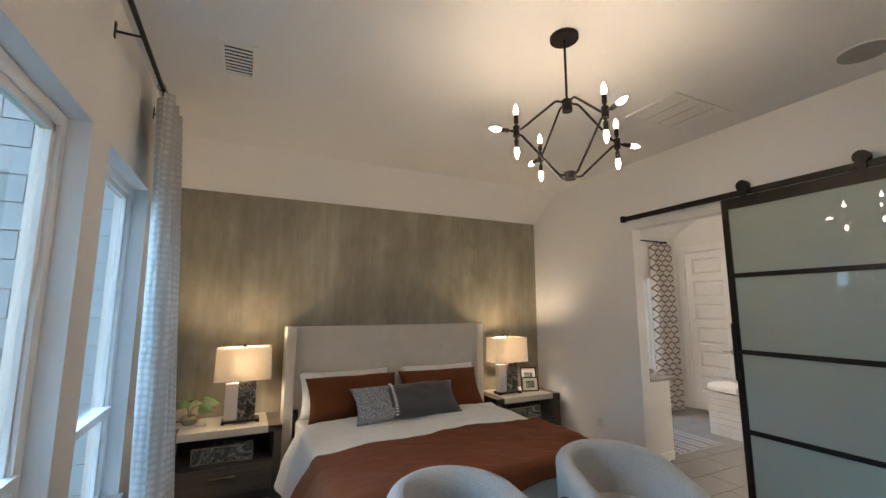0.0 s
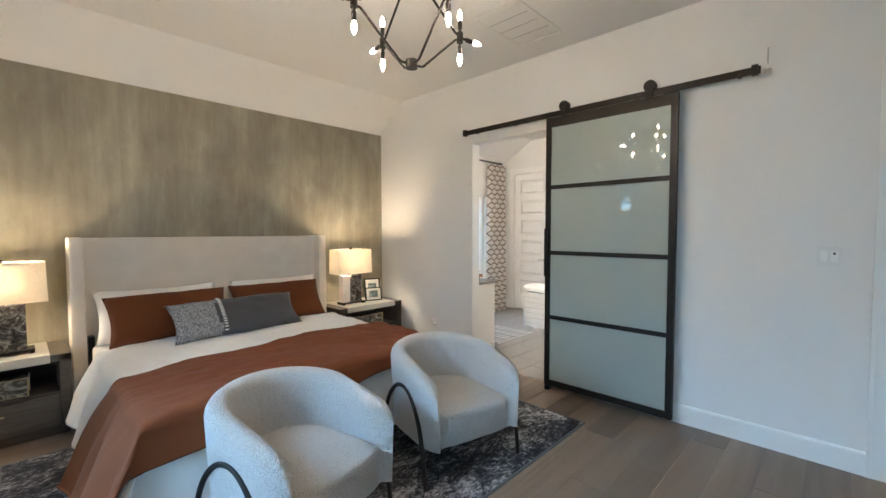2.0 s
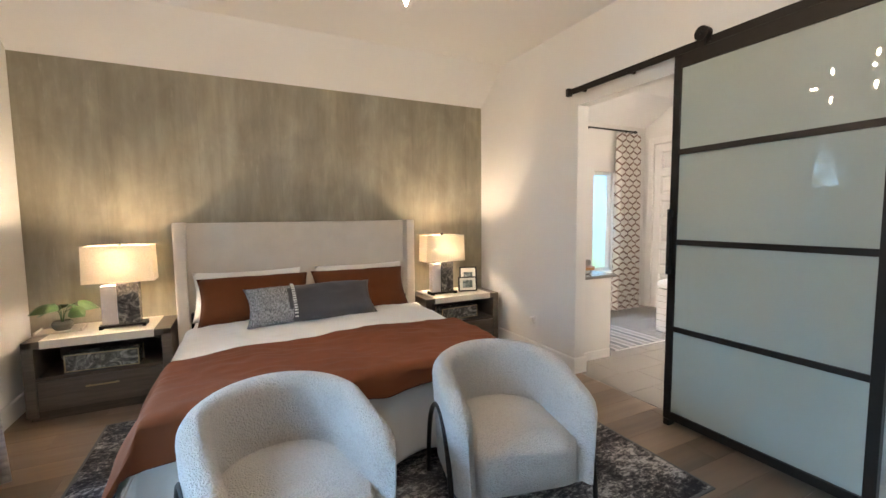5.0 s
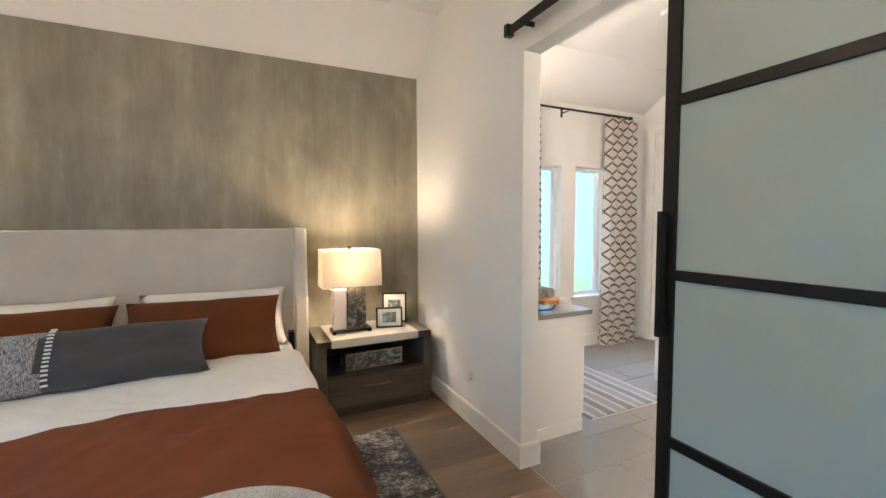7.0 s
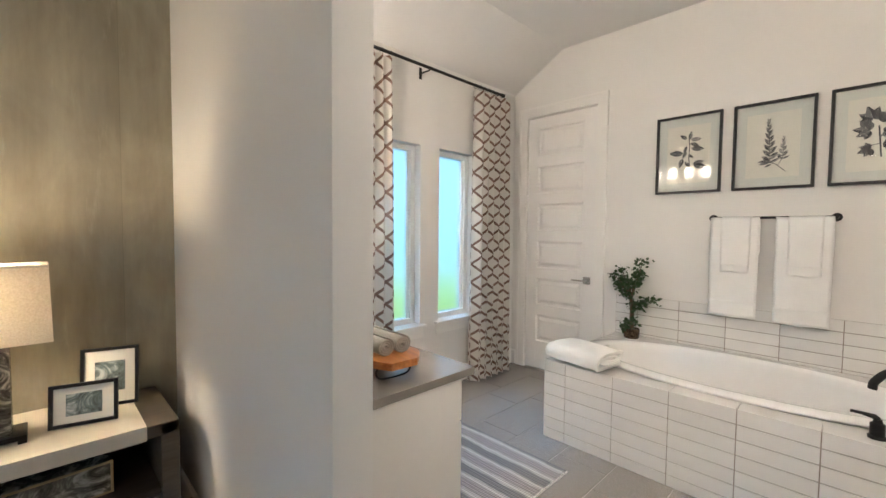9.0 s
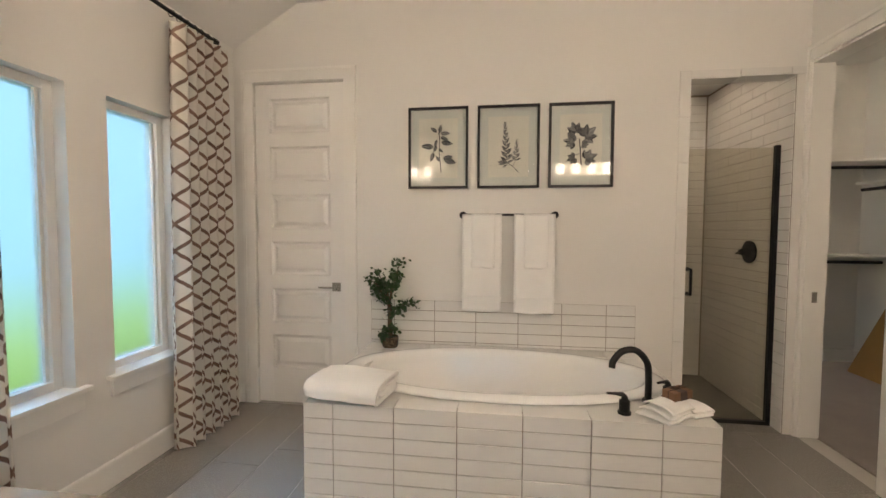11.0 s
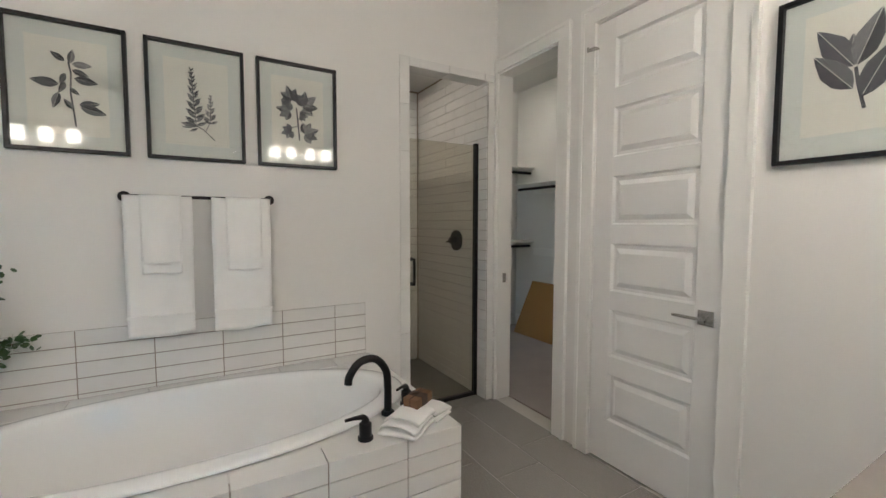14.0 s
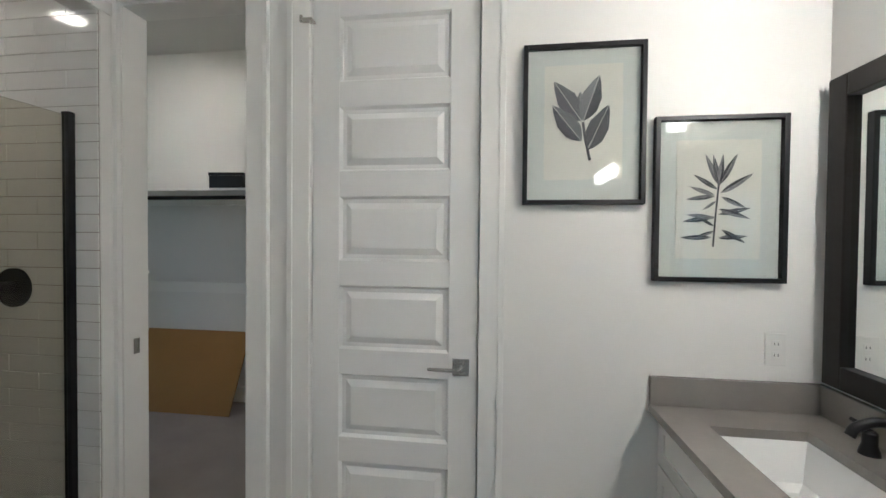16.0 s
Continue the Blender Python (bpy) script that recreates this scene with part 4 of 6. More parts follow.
def keepsake_box(m):
    b = thing("keepsake_box", m, "brass-edged box with mother-of-pearl panels on the nightstand shelf", "box", "keepsake boxes")
    w, d, h = 0.46, 0.15, 0.125
    part("body", box(0.006, 0.006, 0, w - 0.006, d - 0.006, h), SHELL, b)
    for x in (0, w - 0.008):
        for y in (0, d - 0.008):
            part("corner_strip", box(x, y, 0, x + 0.008, y + 0.008, h + 0.004), BRASS, b)
    part("edge_strip", boxes((0.008, 0, h - 0.004, w - 0.008, 0.008, h + 0.004), (0.008, 0, 0, w - 0.008, 0.008, 0.006)), BRASS, b)
    part("lid", box(0.004, 0.004, h, w - 0.004, d - 0.004, h + 0.006, 0.002), SHELL, b)


keepsake_box(pose(3.385, 4.20, 0.315, 0, 0, 4))
keepsake_box(pose(0.27, 4.19, 0.315, 0, 0, -3))


def table_lamp(m, watts):
    l = thing("table_lamp", m, "lit table lamp with rectangular linen shade on stone block", "lamp", "bedside lamps")
    part("foot", boxes((-0.15, -0.07, 0.012, 0.15, 0.07, 0.03), (-0.15, -0.07, 0, -0.125, 0.07, 0.012), (0.125, -0.07, 0, 0.15, 0.07, 0.012), bevel=0.002), BRONZE, l)
    part("stone_block", box(-0.03, -0.05, 0.028, 0.112, 0.045, 0.355, 0.006), STONE, l, "dark marbled stone block")
    # crystal block: the lamp-lit wall's pale rose is put into its matt colour
    part("mirror_block", box(-0.135, -0.035, 0.028, -0.034, 0.05, 0.335, 0.004), surface("lamplit_crystal", (0.74, 0.66, 0.62), 0.25, 0.0, vary=0.04, bump=0.05), l, "crystal block coloured pale rose for the lamplight it passes on")
    part("stem", cyl((0.0, 0, 0.30), (0.0, 0, 0.665), 0.008, 10), BRONZE, l, smooth=True)
    w, d, z0, z1, t = 0.228, 0.105, 0.365, 0.646, 0.004
    q = 0.97
    sh = bmesh.new()
    for wa, da, wb, db in ((w, d, w * q, d * q), (w - t, d - t, w * q - t, d * q - t)):
        lo = [sh.verts.new((sx * wa, sy * da, z0)) for sx, sy in ((-1, -1), (1, -1), (1, 1), (-1, 1))]
        hi = [sh.verts.new((sx * wb, sy * db, z1)) for sx, sy in ((-1, -1), (1, -1), (1, 1), (-1, 1))]
        for i in range(4):
            sh.faces.new((lo[i], lo[(i + 1) % 4], hi[(i + 1) % 4], hi[i]))
    part("shade", sh, SHADE, l, "cream linen shade")
    part("trim_top", boxes((-w * q - 0.001, -d * q - 0.001, z1 - 0.006, w * q + 0.001, -d * q + 0.003, z1 + 0.002), (-w * q - 0.001, d * q - 0.003, z1 - 0.006, w * q + 0.001, d * q + 0.001, z1 + 0.002)), CREAM, l)
    part("harp", boxes((-w * q, -0.003, z1 - 0.03, w * q, 0.003, z1 - 0.024), (-0.003, -d * q, z1 - 0.03, 0.003, d * q, z1 - 0.024)), BRONZE, l)
    part("finial", lathe([(0.006, 0.61), (0.006, 0.648), (0.015, 0.652), (0.017, 0.66), (0.012, 0.668), (0.004, 0.672)], 10), BRONZE, l, smooth=True)
    part("bulb", lathe([(0.012, 0.43), (0.026, 0.46), (0.03, 0.485), (0.02, 0.51), (0.004, 0.52)], 14), BULB, l, smooth=True)
    ob = new("lamp_light", bpy.data.lights.new("lamp_light", "POINT"))
    ob.data.energy, ob.data.color, ob.data.shadow_soft_size = watts, (1.0, 0.79, 0.52), 0.055
    ob.matrix_world = m @ pose(0.0, 0.0, 0.56)
    return l


table_lamp(pose(3.455, 4.335, 0.588), 14)
table_lamp(pose(0.62, 4.335, 0.588), 14)


def photo_frame(m, w, h, label):
    p = thing("photo_frame", m, label, "picture frame", "photo frames")
    f = 0.014
    part("frame", boxes((-w / 2, -0.01, 0, -w / 2 + f, 0.006, h), (w / 2 - f, -0.01, 0, w / 2, 0.006, h), (-w / 2 + f, -0.01, 0, w / 2 - f, 0.006, f), (-w / 2 + f, -0.01, h - f, w / 2 - f, 0.006, h), bevel=0.002), BLACK, p)
    part("mat", box(-w / 2 + f, -0.003, f, w / 2 - f, 0.004, h - f), RAGPAPER, p)
    part("photo", box(-w / 2 + w * 0.24, -0.005, h * 0.25, w / 2 - w * 0.24, -0.003, h * 0.76), marbled("photo_grey", (0.04, 0.05, 0.05), (0.13, 0.17, 0.17), (0.42, 0.46, 0.46), 11, 0.3), p, "small grey photograph")
    part("stand", box(-0.02, 0.004, 0, 0.02, 0.05, h * 0.5), BLACK, p)


photo_frame(pose(3.765, 4.31, 0.589, -8, 0, -14), 0.215, 0.165, "small black landscape photo frame on the nightstand")
photo_frame(pose(3.86, 4.46, 0.589, -8, 0, -16), 0.205, 0.255, "tall black photo frame on the nightstand")


def small_plant():
    t = thing("serving_tray", pose(0.21, 4.40, 0.588, 0, 0, 4), "white ceramic tray on the nightstand", "tray")
    part("dish", boxes((-0.14, -0.09, 0, 0.14, 0.09, 0.010), (-0.14, -0.09, 0.01, -0.128, 0.09, 0.022), (0.128, -0.09, 0.01, 0.14, 0.09, 0.022), bevel=0.003), CREAM, t)
    p = thing("potted_plant", pose(0.22, 4.40, 0.598), "small green leafy plant in a glass pot", "plant")
    part("pot", lathe([(0.0, 0), (0.045, 0.0), (0.062, 0.02), (0.066, 0.05), (0.052, 0.07), (0.050, 0.07), (0.062, 0.048), (0.058, 0.021), (0.042, 0.004), (0.0, 0.004)], 20), surface("smoked_ceramic", (0.20, 0.19, 0.16), 0.12, vary=0.12), p, "low smoked glass bowl", smooth=True)
    rnd = random.Random(5)
    for k in range(7):
        a, r, z = k * 0.9 + rnd.uniform(-0.2, 0.2), rnd.uniform(0.07, 0.13), rnd.uniform(0.15, 0.22)
        bm = tube(bend((0, 0, 0.03), (math.cos(a) * r * 0.3, math.sin(a) * r * 0.3, z * 0.8), (math.cos(a) * r, math.sin(a) * r, z), n=6), 0.0025, 6)
        part("stem", bm, LEAF, p)
        c, tilt, size = Vector((math.cos(a) * r, math.sin(a) * r, z)), rnd.uniform(-0.5, 0.5), rnd.uniform(0.10, 0.14)
        def leaf(u, v):
            s, wd = (u - 0.12) * size, 0.46 * size * math.sin(math.pi * min(1, u ** 0.7 * 0.94 + 0.05)) * (2 * v - 1)
            return c + Vector((math.cos(a) * s - math.sin(a) * wd, math.sin(a) * s + math.cos(a) * wd, -0.3 * s - 2.2 * s * s + tilt * wd - 0.35 * abs(wd)))
        part("leaf", grid(8, 6, leaf), LEAF, p, smooth="all")


small_plant()


def barrel_chair(m, label):
    c = thing("armchair", m, label, "armchair", "boucle armchairs")
    W, D, t = 0.338, 0.355, 0.054

    def rim(a):
        """Half-width out from the middle of the shell at angle a; a runs round the back from arm to arm."""
        if a < 0.2:
            s = a / 0.2
            return Vector((-W + t, -0.30 + 0.33 * s, 0)), Vector((-1, 0, 0)), s
        if a > 0.8:
            s = (1 - a) / 0.2
            return Vector((W - t, -0.30 + 0.33 * s, 0)), Vector((1, 0, 0)), s
        g = math.pi * (1 - (a - 0.2) / 0.6)
        n = Vector((math.cos(g), math.sin(g), 0))
        return Vector(((W - t) * math.cos(g), 0.03 + (D - t - 0.03) * math.sin(g), 0)), n, 1 + 1 * math.sin(g)

    def top(s):
        return 0.590 + 0.085 * min(1, s) + 0.035 * max(0, s - 1)

    def f(u, v):
        p, n, s = rim(min(1, max(0, u)))
        z0, z1 = 0.215, top(s)
        q = v * 4
        ends = min(u, 1 - u)
        th = t
        if ends < 0.05:
            g = math.pi / 2 * (1 - ends / 0.05)
            th = t * max(0.04, math.cos(g))
            p = p + Vector((0, -t * math.sin(g) + (0.36 * ends / 0.2 - 0.09), 0)) + Vector((0, 0.09 - 0.36 * ends / 0.2, 0))
            z1 -= 0.085 * (1 - math.cos(g))
        if q < 1:
            o, z = th, z0 + (z1 - th - z0) * q
        elif q < 2:
            g = math.pi * (q - 1)
            o, z = th * math.cos(g), z1 - th + th * math.sin(g)
        elif q < 3:
            o, z = -th, z1 - th - (z1 - th - z0) * (q - 2)
        else:
            o, z = -th + 2 * th * (q - 3), z0
        lean = 0.05 * (z - 0.215)
        return p + n * (o + lean) + Vector((0, 0, z))
    bm = grid(64, 32, f)
    bmesh.ops.remove_doubles(bm, verts=bm.verts[:], dist=0.0004)
    bmesh.ops.holes_fill(bm, edges=[e for e in bm.edges if e.is_boundary])
    part("shell", bm, BOUCLE, c, smooth=True)

    def seat_outline(k, n, s):
        g = 2 * math.pi * k / n
        x, y = math.cos(g), math.sin(g)
        e = 9.0 if y < 0 else 2.4
        r = (abs(x) ** e + abs(y) ** e) ** (-1 / e)
        return x * r * (W - 2 * t + 0.022) * s, y * r * (0.335 if y < 0 else 0.27) * s - 0.005
    bm, n = bmesh.new(), 44
    rings = []
    for s, z in ((0.97, 0.215), (0.995, 0.23), (1.0, 0.37), (0.99, 0.392), (0.955, 0.405), (0.6, 0.425), (0.25, 0.432)):
        rings.append([bm.verts.new((*seat_outline(k, n, s), z)) for k in range(n)])
    for a, b in zip(rings, rings[1:]):
        for k in range(n):
            bm.faces.new((a[k], a[(k + 1) % n], b[(k + 1) % n], b[k]))
    bm.faces.new(rings[0][::-1]), bm.faces.new(rings[-1])
    part("seat", bm, BOUCLE, c, smooth=True)
    part("back_seam", tube([f(0.5, v / 40) + Vector((0, -0.001, 0)) for v in range(16, 27)], 0.0022, 6), BOUCLE, c, "sewn seam")
    part("seat_base", box(-W + t, -0.30, 0.20, W - t, 0.25, 0.24, 0.01), BOUCLE, c)
    for s in (-1, 1):
        x = s * (W + 0.014)
        hoop = bend((x * 0.98, -0.30, 0.006), (x * 0.99, -0.27, 0.20), (x, -0.205, 0.40), (x, -0.09, 0.505), (x, 0.04, 0.49), (x, 0.15, 0.38), (x * 0.99, 0.225, 0.20), (x * 0.98, 0.265, 0.006), n=6)
        part("hoop_leg", tube(hoop, 0.0125, 10), BRONZE, c, "black bent-steel hoop leg", smooth=True)
    return c


CH1 = (1.590, 1.985, 0.012, 0, 0, 12)
CH2 = (2.642, 1.985, 0.012, 0, 0, -13)
barrel_chair(pose(*CH1), "off-white boucle barrel armchair with black hoop legs")
barrel_chair(pose(*CH2), "off-white boucle barrel armchair with black hoop legs near the barn door")

rug = thing("area_rug", pose(2.11, 2.665, 0), "distressed charcoal and ivory area rug under the bed", "rug")
part("woven_field", box(-1.515, -1.15, 0.0, 1.515, 1.15, 0.010, 0.003), RUG, rug)
part("binding", boxes((-1.53, -1.165, 0, -1.515, 1.165, 0.009), (1.515, -1.165, 0, 1.53, 1.165, 0.009), (-1.515, -1.165, 0, 1.515, -1.15, 0.009), (-1.515, 1.15, 0, 1.515, 1.165, 0.009), bevel=0.002), RUGEDGE, rug)


def chandelier():
    c = thing("chandelier", pose(2.10, 1.715, 0, 0, 0, -10), "black geometric chandelier with twelve lit candle bulbs", "chandelier")
    part("canopy", lathe([(0.075, CEIL - 0.022), (0.078, CEIL - 0.018), (0.078, CEIL)], 28), BRONZE, c, smooth=True)
    part("rod", cyl((0, 0, 2.70), (0, 0, CEIL - 0.02), 0.0065, 10), BRONZE, c, smooth=True)
    part("top_hub", cyl((0, 0, 2.64), (0, 0, 2.705), 0.027, 20), BRONZE, c, smooth=True)
    part("bottom_hub", cyl((0, 0, 2.26), (0, 0, 2.30), 0.03, 20), BRONZE, c, smooth=True)
    R, zn = 0.305, 2.49
    for k in range(4):
        a = math.pi / 2 * k
        d = Vector((math.cos(a), math.sin(a), 0))
        z = Vector((0, 0, 1))
        part("upper_arm", tube([d * 0.02 + z * 2.69, d * 0.06 + z * 2.69, d * 0.075 + z * 2.685, d * (R - 0.03) + z * (zn + 0.018), d * R + z * (zn + 0.012)], 0.0062, 8), BRONZE, c, smooth=True)
        part("lower_arm", tube([d * 0.02 + z * 2.28, d * 0.055 + z * 2.28, d * 0.07 + z * 2.285, d * (R - 0.03) + z * (zn - 0.018), d * R + z * (zn - 0.012)], 0.0062, 8), BRONZE, c, smooth=True)
        n = d * R + z * zn
        part("joint", cyl(n - z * 0.028, n + z * 0.028, 0.017, 14), BRONZE, c, smooth=True)
        for e in (z, -z, d):
            so = part("socket", tube([n + e * 0.02, n + e * 0.045, n + e * 0.046, n + e * 0.09], [0.007, 0.007, 0.012, 0.012], 12), BRONZE, c, smooth=True)
            part("candle_bulb", tube([n + e * q for q in (0.088, 0.098, 0.11, 0.124, 0.137, 0.148)], [0.007, 0.010, 0.0125, 0.0105, 0.006, 0.0015], 10), BULB, so, "glowing clear candle bulb", smooth=True)


chandelier()


def ceiling_fittings():
    v = thing("ceiling_vent", pose(0.47, 2.74, CEIL), "white louvred ceiling air vent", "vent")
    part("frame", boxes((-0.10, -0.19, -0.008, -0.075, 0.19, 0), (0.075, -0.19, -0.008, 0.10, 0.19, 0), (-0.075, -0.19, -0.008, 0.075, -0.165, 0), (-0.075, 0.165, -0.008, 0.075, 0.19, 0), bevel=0.002), PLASTIC, v)
    # near-black sheet paints the shade of the duct between the slats
    part("backing", box(-0.075, -0.165, -0.002, 0.075, 0.165, 0), DARKHOLE, v)
    for k in range(9):
        y = -0.148 + k * 0.037
        part("slat", box(-0.074, y - 0.010, -0.006, 0.074, y + 0.007, -0.003), PLASTIC, v)
    g = thing("return_grille", pose(3.535, 2.045, CEIL), "flat white ceiling return-air grille", "vent")
    part("frame", boxes((-0.33, -0.21, -0.010, -0.30, 0.21, 0), (0.30, -0.21, -0.010, 0.33, 0.21, 0), (-0.30, -0.21, -0.010, 0.30, -0.18, 0), (-0.30, 0.18, -0.010, 0.30, 0.21, 0), bevel=0.002), PLASTIC, g)
    # mid-grey sheet paints the softer shade between these slats
    part("backing", box(-0.30, -0.18, -0.002, 0.30, 0.18, 0), surface("vent_shadow", (0.5, 0.49, 0.47), 0.8), g)
    for k in range(4):
        part("slat", box(-0.30 + k * 0.15 + 0.009, -0.18, -0.006, -0.30 + k * 0.15 + 0.141, 0.18, -0.003), PLASTIC, g)
    s = thing("ceiling_speaker", pose(3.78, 1.06, CEIL), "round grey ceiling speaker grille", "speaker")
    part("rim", lathe([(0.122, -0.006), (0.13, -0.004), (0.13, 0)], 36), PLASTIC, s, smooth=True)
    part("grille", cyl((0, 0, -0.0085), (0, 0, -0.005), 0.118, 36), surface("speaker_mesh", (0.34, 0.33, 0.31), 0.7, vary=0.1, fine=260, bump=0.5), s)


ceiling_fittings()


def wall_plate(m, gangs, label, kind):
    p = thing("wall_switch" if kind == "switch" else "wall_outlet", m, label, "switch" if kind == "switch" else "outlet")
    w = 0.07 + 0.046 * (gangs - 1)
    part("plate", box(-w / 2, -0.007, -0.058, w / 2, 0, 0.058, 0.003), PLASTIC, p)
    for k in range(gangs):
        x = (k - (gangs - 1) / 2) * 0.046
        if kind == "switch":
            rk = part("rocker", box(x - 0.016, -0.011, -0.032, x + 0.016, -0.005, 0.032, 0.002), TRIM, p)
            if k == 1:
                part("sensor", box(x - 0.006, -0.0125, 0.012, x + 0.006, -0.0105, 0.024, 0.001), DARKHOLE, rk, "small black sensor window")
        else:
            for z in (-0.02, 0.02):
                s = part("socket", box(x - 0.015, -0.0085, z - 0.014, x + 0.015, -0.005, z + 0.014, 0.002), PLASTIC, p)
                # near-black slips on the face paint the dark of the slots
                part("slot", boxes((x - 0.007, -0.0092, z - 0.004, x - 0.005, -0.0083, z + 0.005), (x + 0.005, -0.0092, z - 0.004, x + 0.007, -0.0083, z + 0.005)), DARKHOLE, s)
    return p


wall_plate(pose(BARN, 0.205, 1.292, 0, 0, -90), 2, "double white rocker switch plate on the wall", "switch")
wall_plate(pose(BARN, 3.61, 0.355, 0, 0, -90), 1, "white wall outlet above the baseboard", "outlet")
fresh = thing("plug_in_freshener", pose(BARN - 0.008, 3.61, 0.365, 0, 0, -90), "clear and white plug-in air freshener in the outlet", "air freshener")
part("body", box(-0.022, -0.045, -0.01, 0.022, 0, 0.035, 0.008, 3), PLASTIC, fresh)
part("vial", lathe([(0.014, -0.035), (0.016, -0.03), (0.016, -0.012), (0.01, -0.008)], 12, at=(0, -0.028, 0)), CLEAR, fresh, smooth=True)


def bed_curtain():
    c = thing("window_curtain", pose(0, 0, 0), "white dotted curtain on a black rod beside the window", "curtain")
    def f(u, v):
        y = 2.92 + 0.48 * u
        x = WEST + 0.125 + (0.055 + 0.04 * (1 - v)) * math.sin(u * 6 * math.pi) + 0.015 * noise.noise((u * 4, v * 2, 1))
        return (x + 0.12 * (1 - v), y + 0.012 * math.sin(u * 21 + v * 2), 0.015 + 2.86 * v)
    part("cloth", thicken(grid(72, 24, f), 0.003), WAFFLE, c, "white cloth with raised dots", smooth="all")
    r = thing("curtain_rod", pose(WEST + 0.11, 0, 2.915), "thin black curtain rod with brackets", "curtain rod")
    part("rod", cyl((0, -2.4, 0), (0, 3.42, 0), 0.0125, 12), BLACK, r, smooth=True)
    part("finial", lathe([(0.013, 0), (0.02, 0.004), (0.02, 0.03), (0.012, 0.034)], 12), BLACK, r).matrix_basis = pose(0, 3.42, 0, -90)
    for y in (-2.2, 0.7, 2.41, 3.36):
        part("bracket", boxes((-0.11, y - 0.012, -0.05, -0.104, y + 0.012, 0.03), (-0.104, y - 0.006, -0.02, 0.0, y + 0.006, -0.0126), bevel=0.002), BLACK, r)
    for k in range(7):
        y = 2.94 + k * 0.074
        part("ring", tube([(0.021 * math.cos(g * math.pi / 8), y, -0.006 + 0.021 * math.sin(g * math.pi / 8)) for g in range(16)], 0.002, 6, closed=True), BLACK, r, smooth=True)


bed_curtain()

# ---- bathroom ----
def panel_door(m, w, h, t, hinge_left, label, pin=False):
    """Six raised panels one above another; x along the leaf, face towards -y."""
    d = thing("panel_door", m, label, "door", "panel doors")
    st = 0.115
    zs = []
    ph = 0.262
    z = h - 0.108 - 6 * ph - 5 * 0.1025
    for k in range(6):
        zs.append((z, z + ph))
        z += ph + 0.1025
    bm = bmesh.new()
    box(0, 0, 0, st, t, h, 0.0015, 1, bm), box(w - st, 0, 0, w, t, h, 0.0015, 1, bm)
    cuts = [0.0] + [v for p in zs for v in p] + [h]
    for k in range(0, len(cuts), 2):
        box(st, 0.0003, cuts[k], w - st, t - 0.0003, cuts[k + 1], bm=bm)
    part("leaf", bm, DOORP, d)
    for z0, z1 in zs:
        b = bmesh.new()
        steps = [(0.0, 0.0003), (0.010, 0.016), (0.026, 0.017), (0.052, 0.002), (0.055, 0.002)]
        rings = []
        for o, y in steps:
            rings.append([b.verts.new((x, y, zz)) for x, zz in ((st + o, z0 + o), (w - st - o, z0 + o), (w - st - o, z1 - o), (st + o, z1 - o))])
        for p, q in zip(rings, rings[1:]):
            for i in range(4):
                b.faces.new((p[i], p[(i + 1) % 4], q[(i + 1) % 4], q[i]))
        b.faces.new(rings[-1])
        box(st, t - 0.01, z0, w - st, t - 0.004, z1, bm=b)
        part("panel", b, DOORP, d)
    hx = w - 0.065 if hinge_left else 0.065
    s = -1 if hinge_left else 1
    hd = part("door_handle", box(hx - 0.033, -0.009, 0.888, hx + 0.033, 0, 0.954, 0.002), NICKEL, d, "square nickel rosette with a slim lever")
    part("lever", tube(bend((hx, -0.006, 0.921), (hx, -0.045, 0.921), (hx + s * 0.02, -0.052, 0.921), (hx + s * 0.125, -0.050, 0.921), n=4), [0.009] * 5 + [0.0075] * 7 + [0.006], 10), NICKEL, hd, smooth=True)
    part("keyhole", cyl((hx, -0.012, 0.905), (hx, -0.008, 0.905), 0.004, 8), BLACK, hd)
    ex = -0.004 if hinge_left else w + 0.004
    for z in (0.22, 0.95, 1.68, 2.25):
        part("hinge", cyl((ex, -0.006, z - 0.045), (ex, -0.006, z + 0.045), 0.0065, 8), DOORP, d)
    if pin:
        part("door_stop", boxes((ex - 0.028, -0.05, 2.297, ex + 0.022, -0.012, 2.306), (ex - 0.028, -0.055, 2.288, ex - 0.018, -0.045, 2.315), bevel=0.002), NICKEL, d, "nickel hinge-pin door stop")
    return d


panel_door(pose(TUB_W + 0.006, WC[1] - 0.006, 0.012, 0, 0, -90), WC[1] - WC[0] - 0.012, 2.465, 0.035, True, "closed white six-panel linen closet door")
panel_door(pose(CDOOR[1] - 0.005, BATH_S - 0.006, 0.012, 0, 0, 180), CDOOR[1] - CDOOR[0] - 0.010, 2.435, 0.035, True, "closed white six-panel door beside the walk-in closet", pin=True)


def leaf_shape(bm, x, z, length, width, angle, y=0.0):
    """A flat pointed leaf from (x, z) outwards: two halves either side of a pale midrib."""
    c, s = math.cos(angle), math.sin(angle)
    n, rib = 7, 0.012 * width
    for side in (-1, 1):
        edge = []
        for k in range(n + 1):
            u = k / n
            h = rib + width / 2 * max(0.0, math.sin(math.pi * u ** 0.85)) * (1 - 0.08 * (k % 2))
            edge.append((u * length, side * h))
        pts = [(0.02 * length, side * rib), (0.96 * length, side * rib)] + edge[::-1][:-1]
        bm.faces.new([bm.verts.new((x + px * c - pz * s, y, z + px * s + pz * c)) for px, pz in pts])


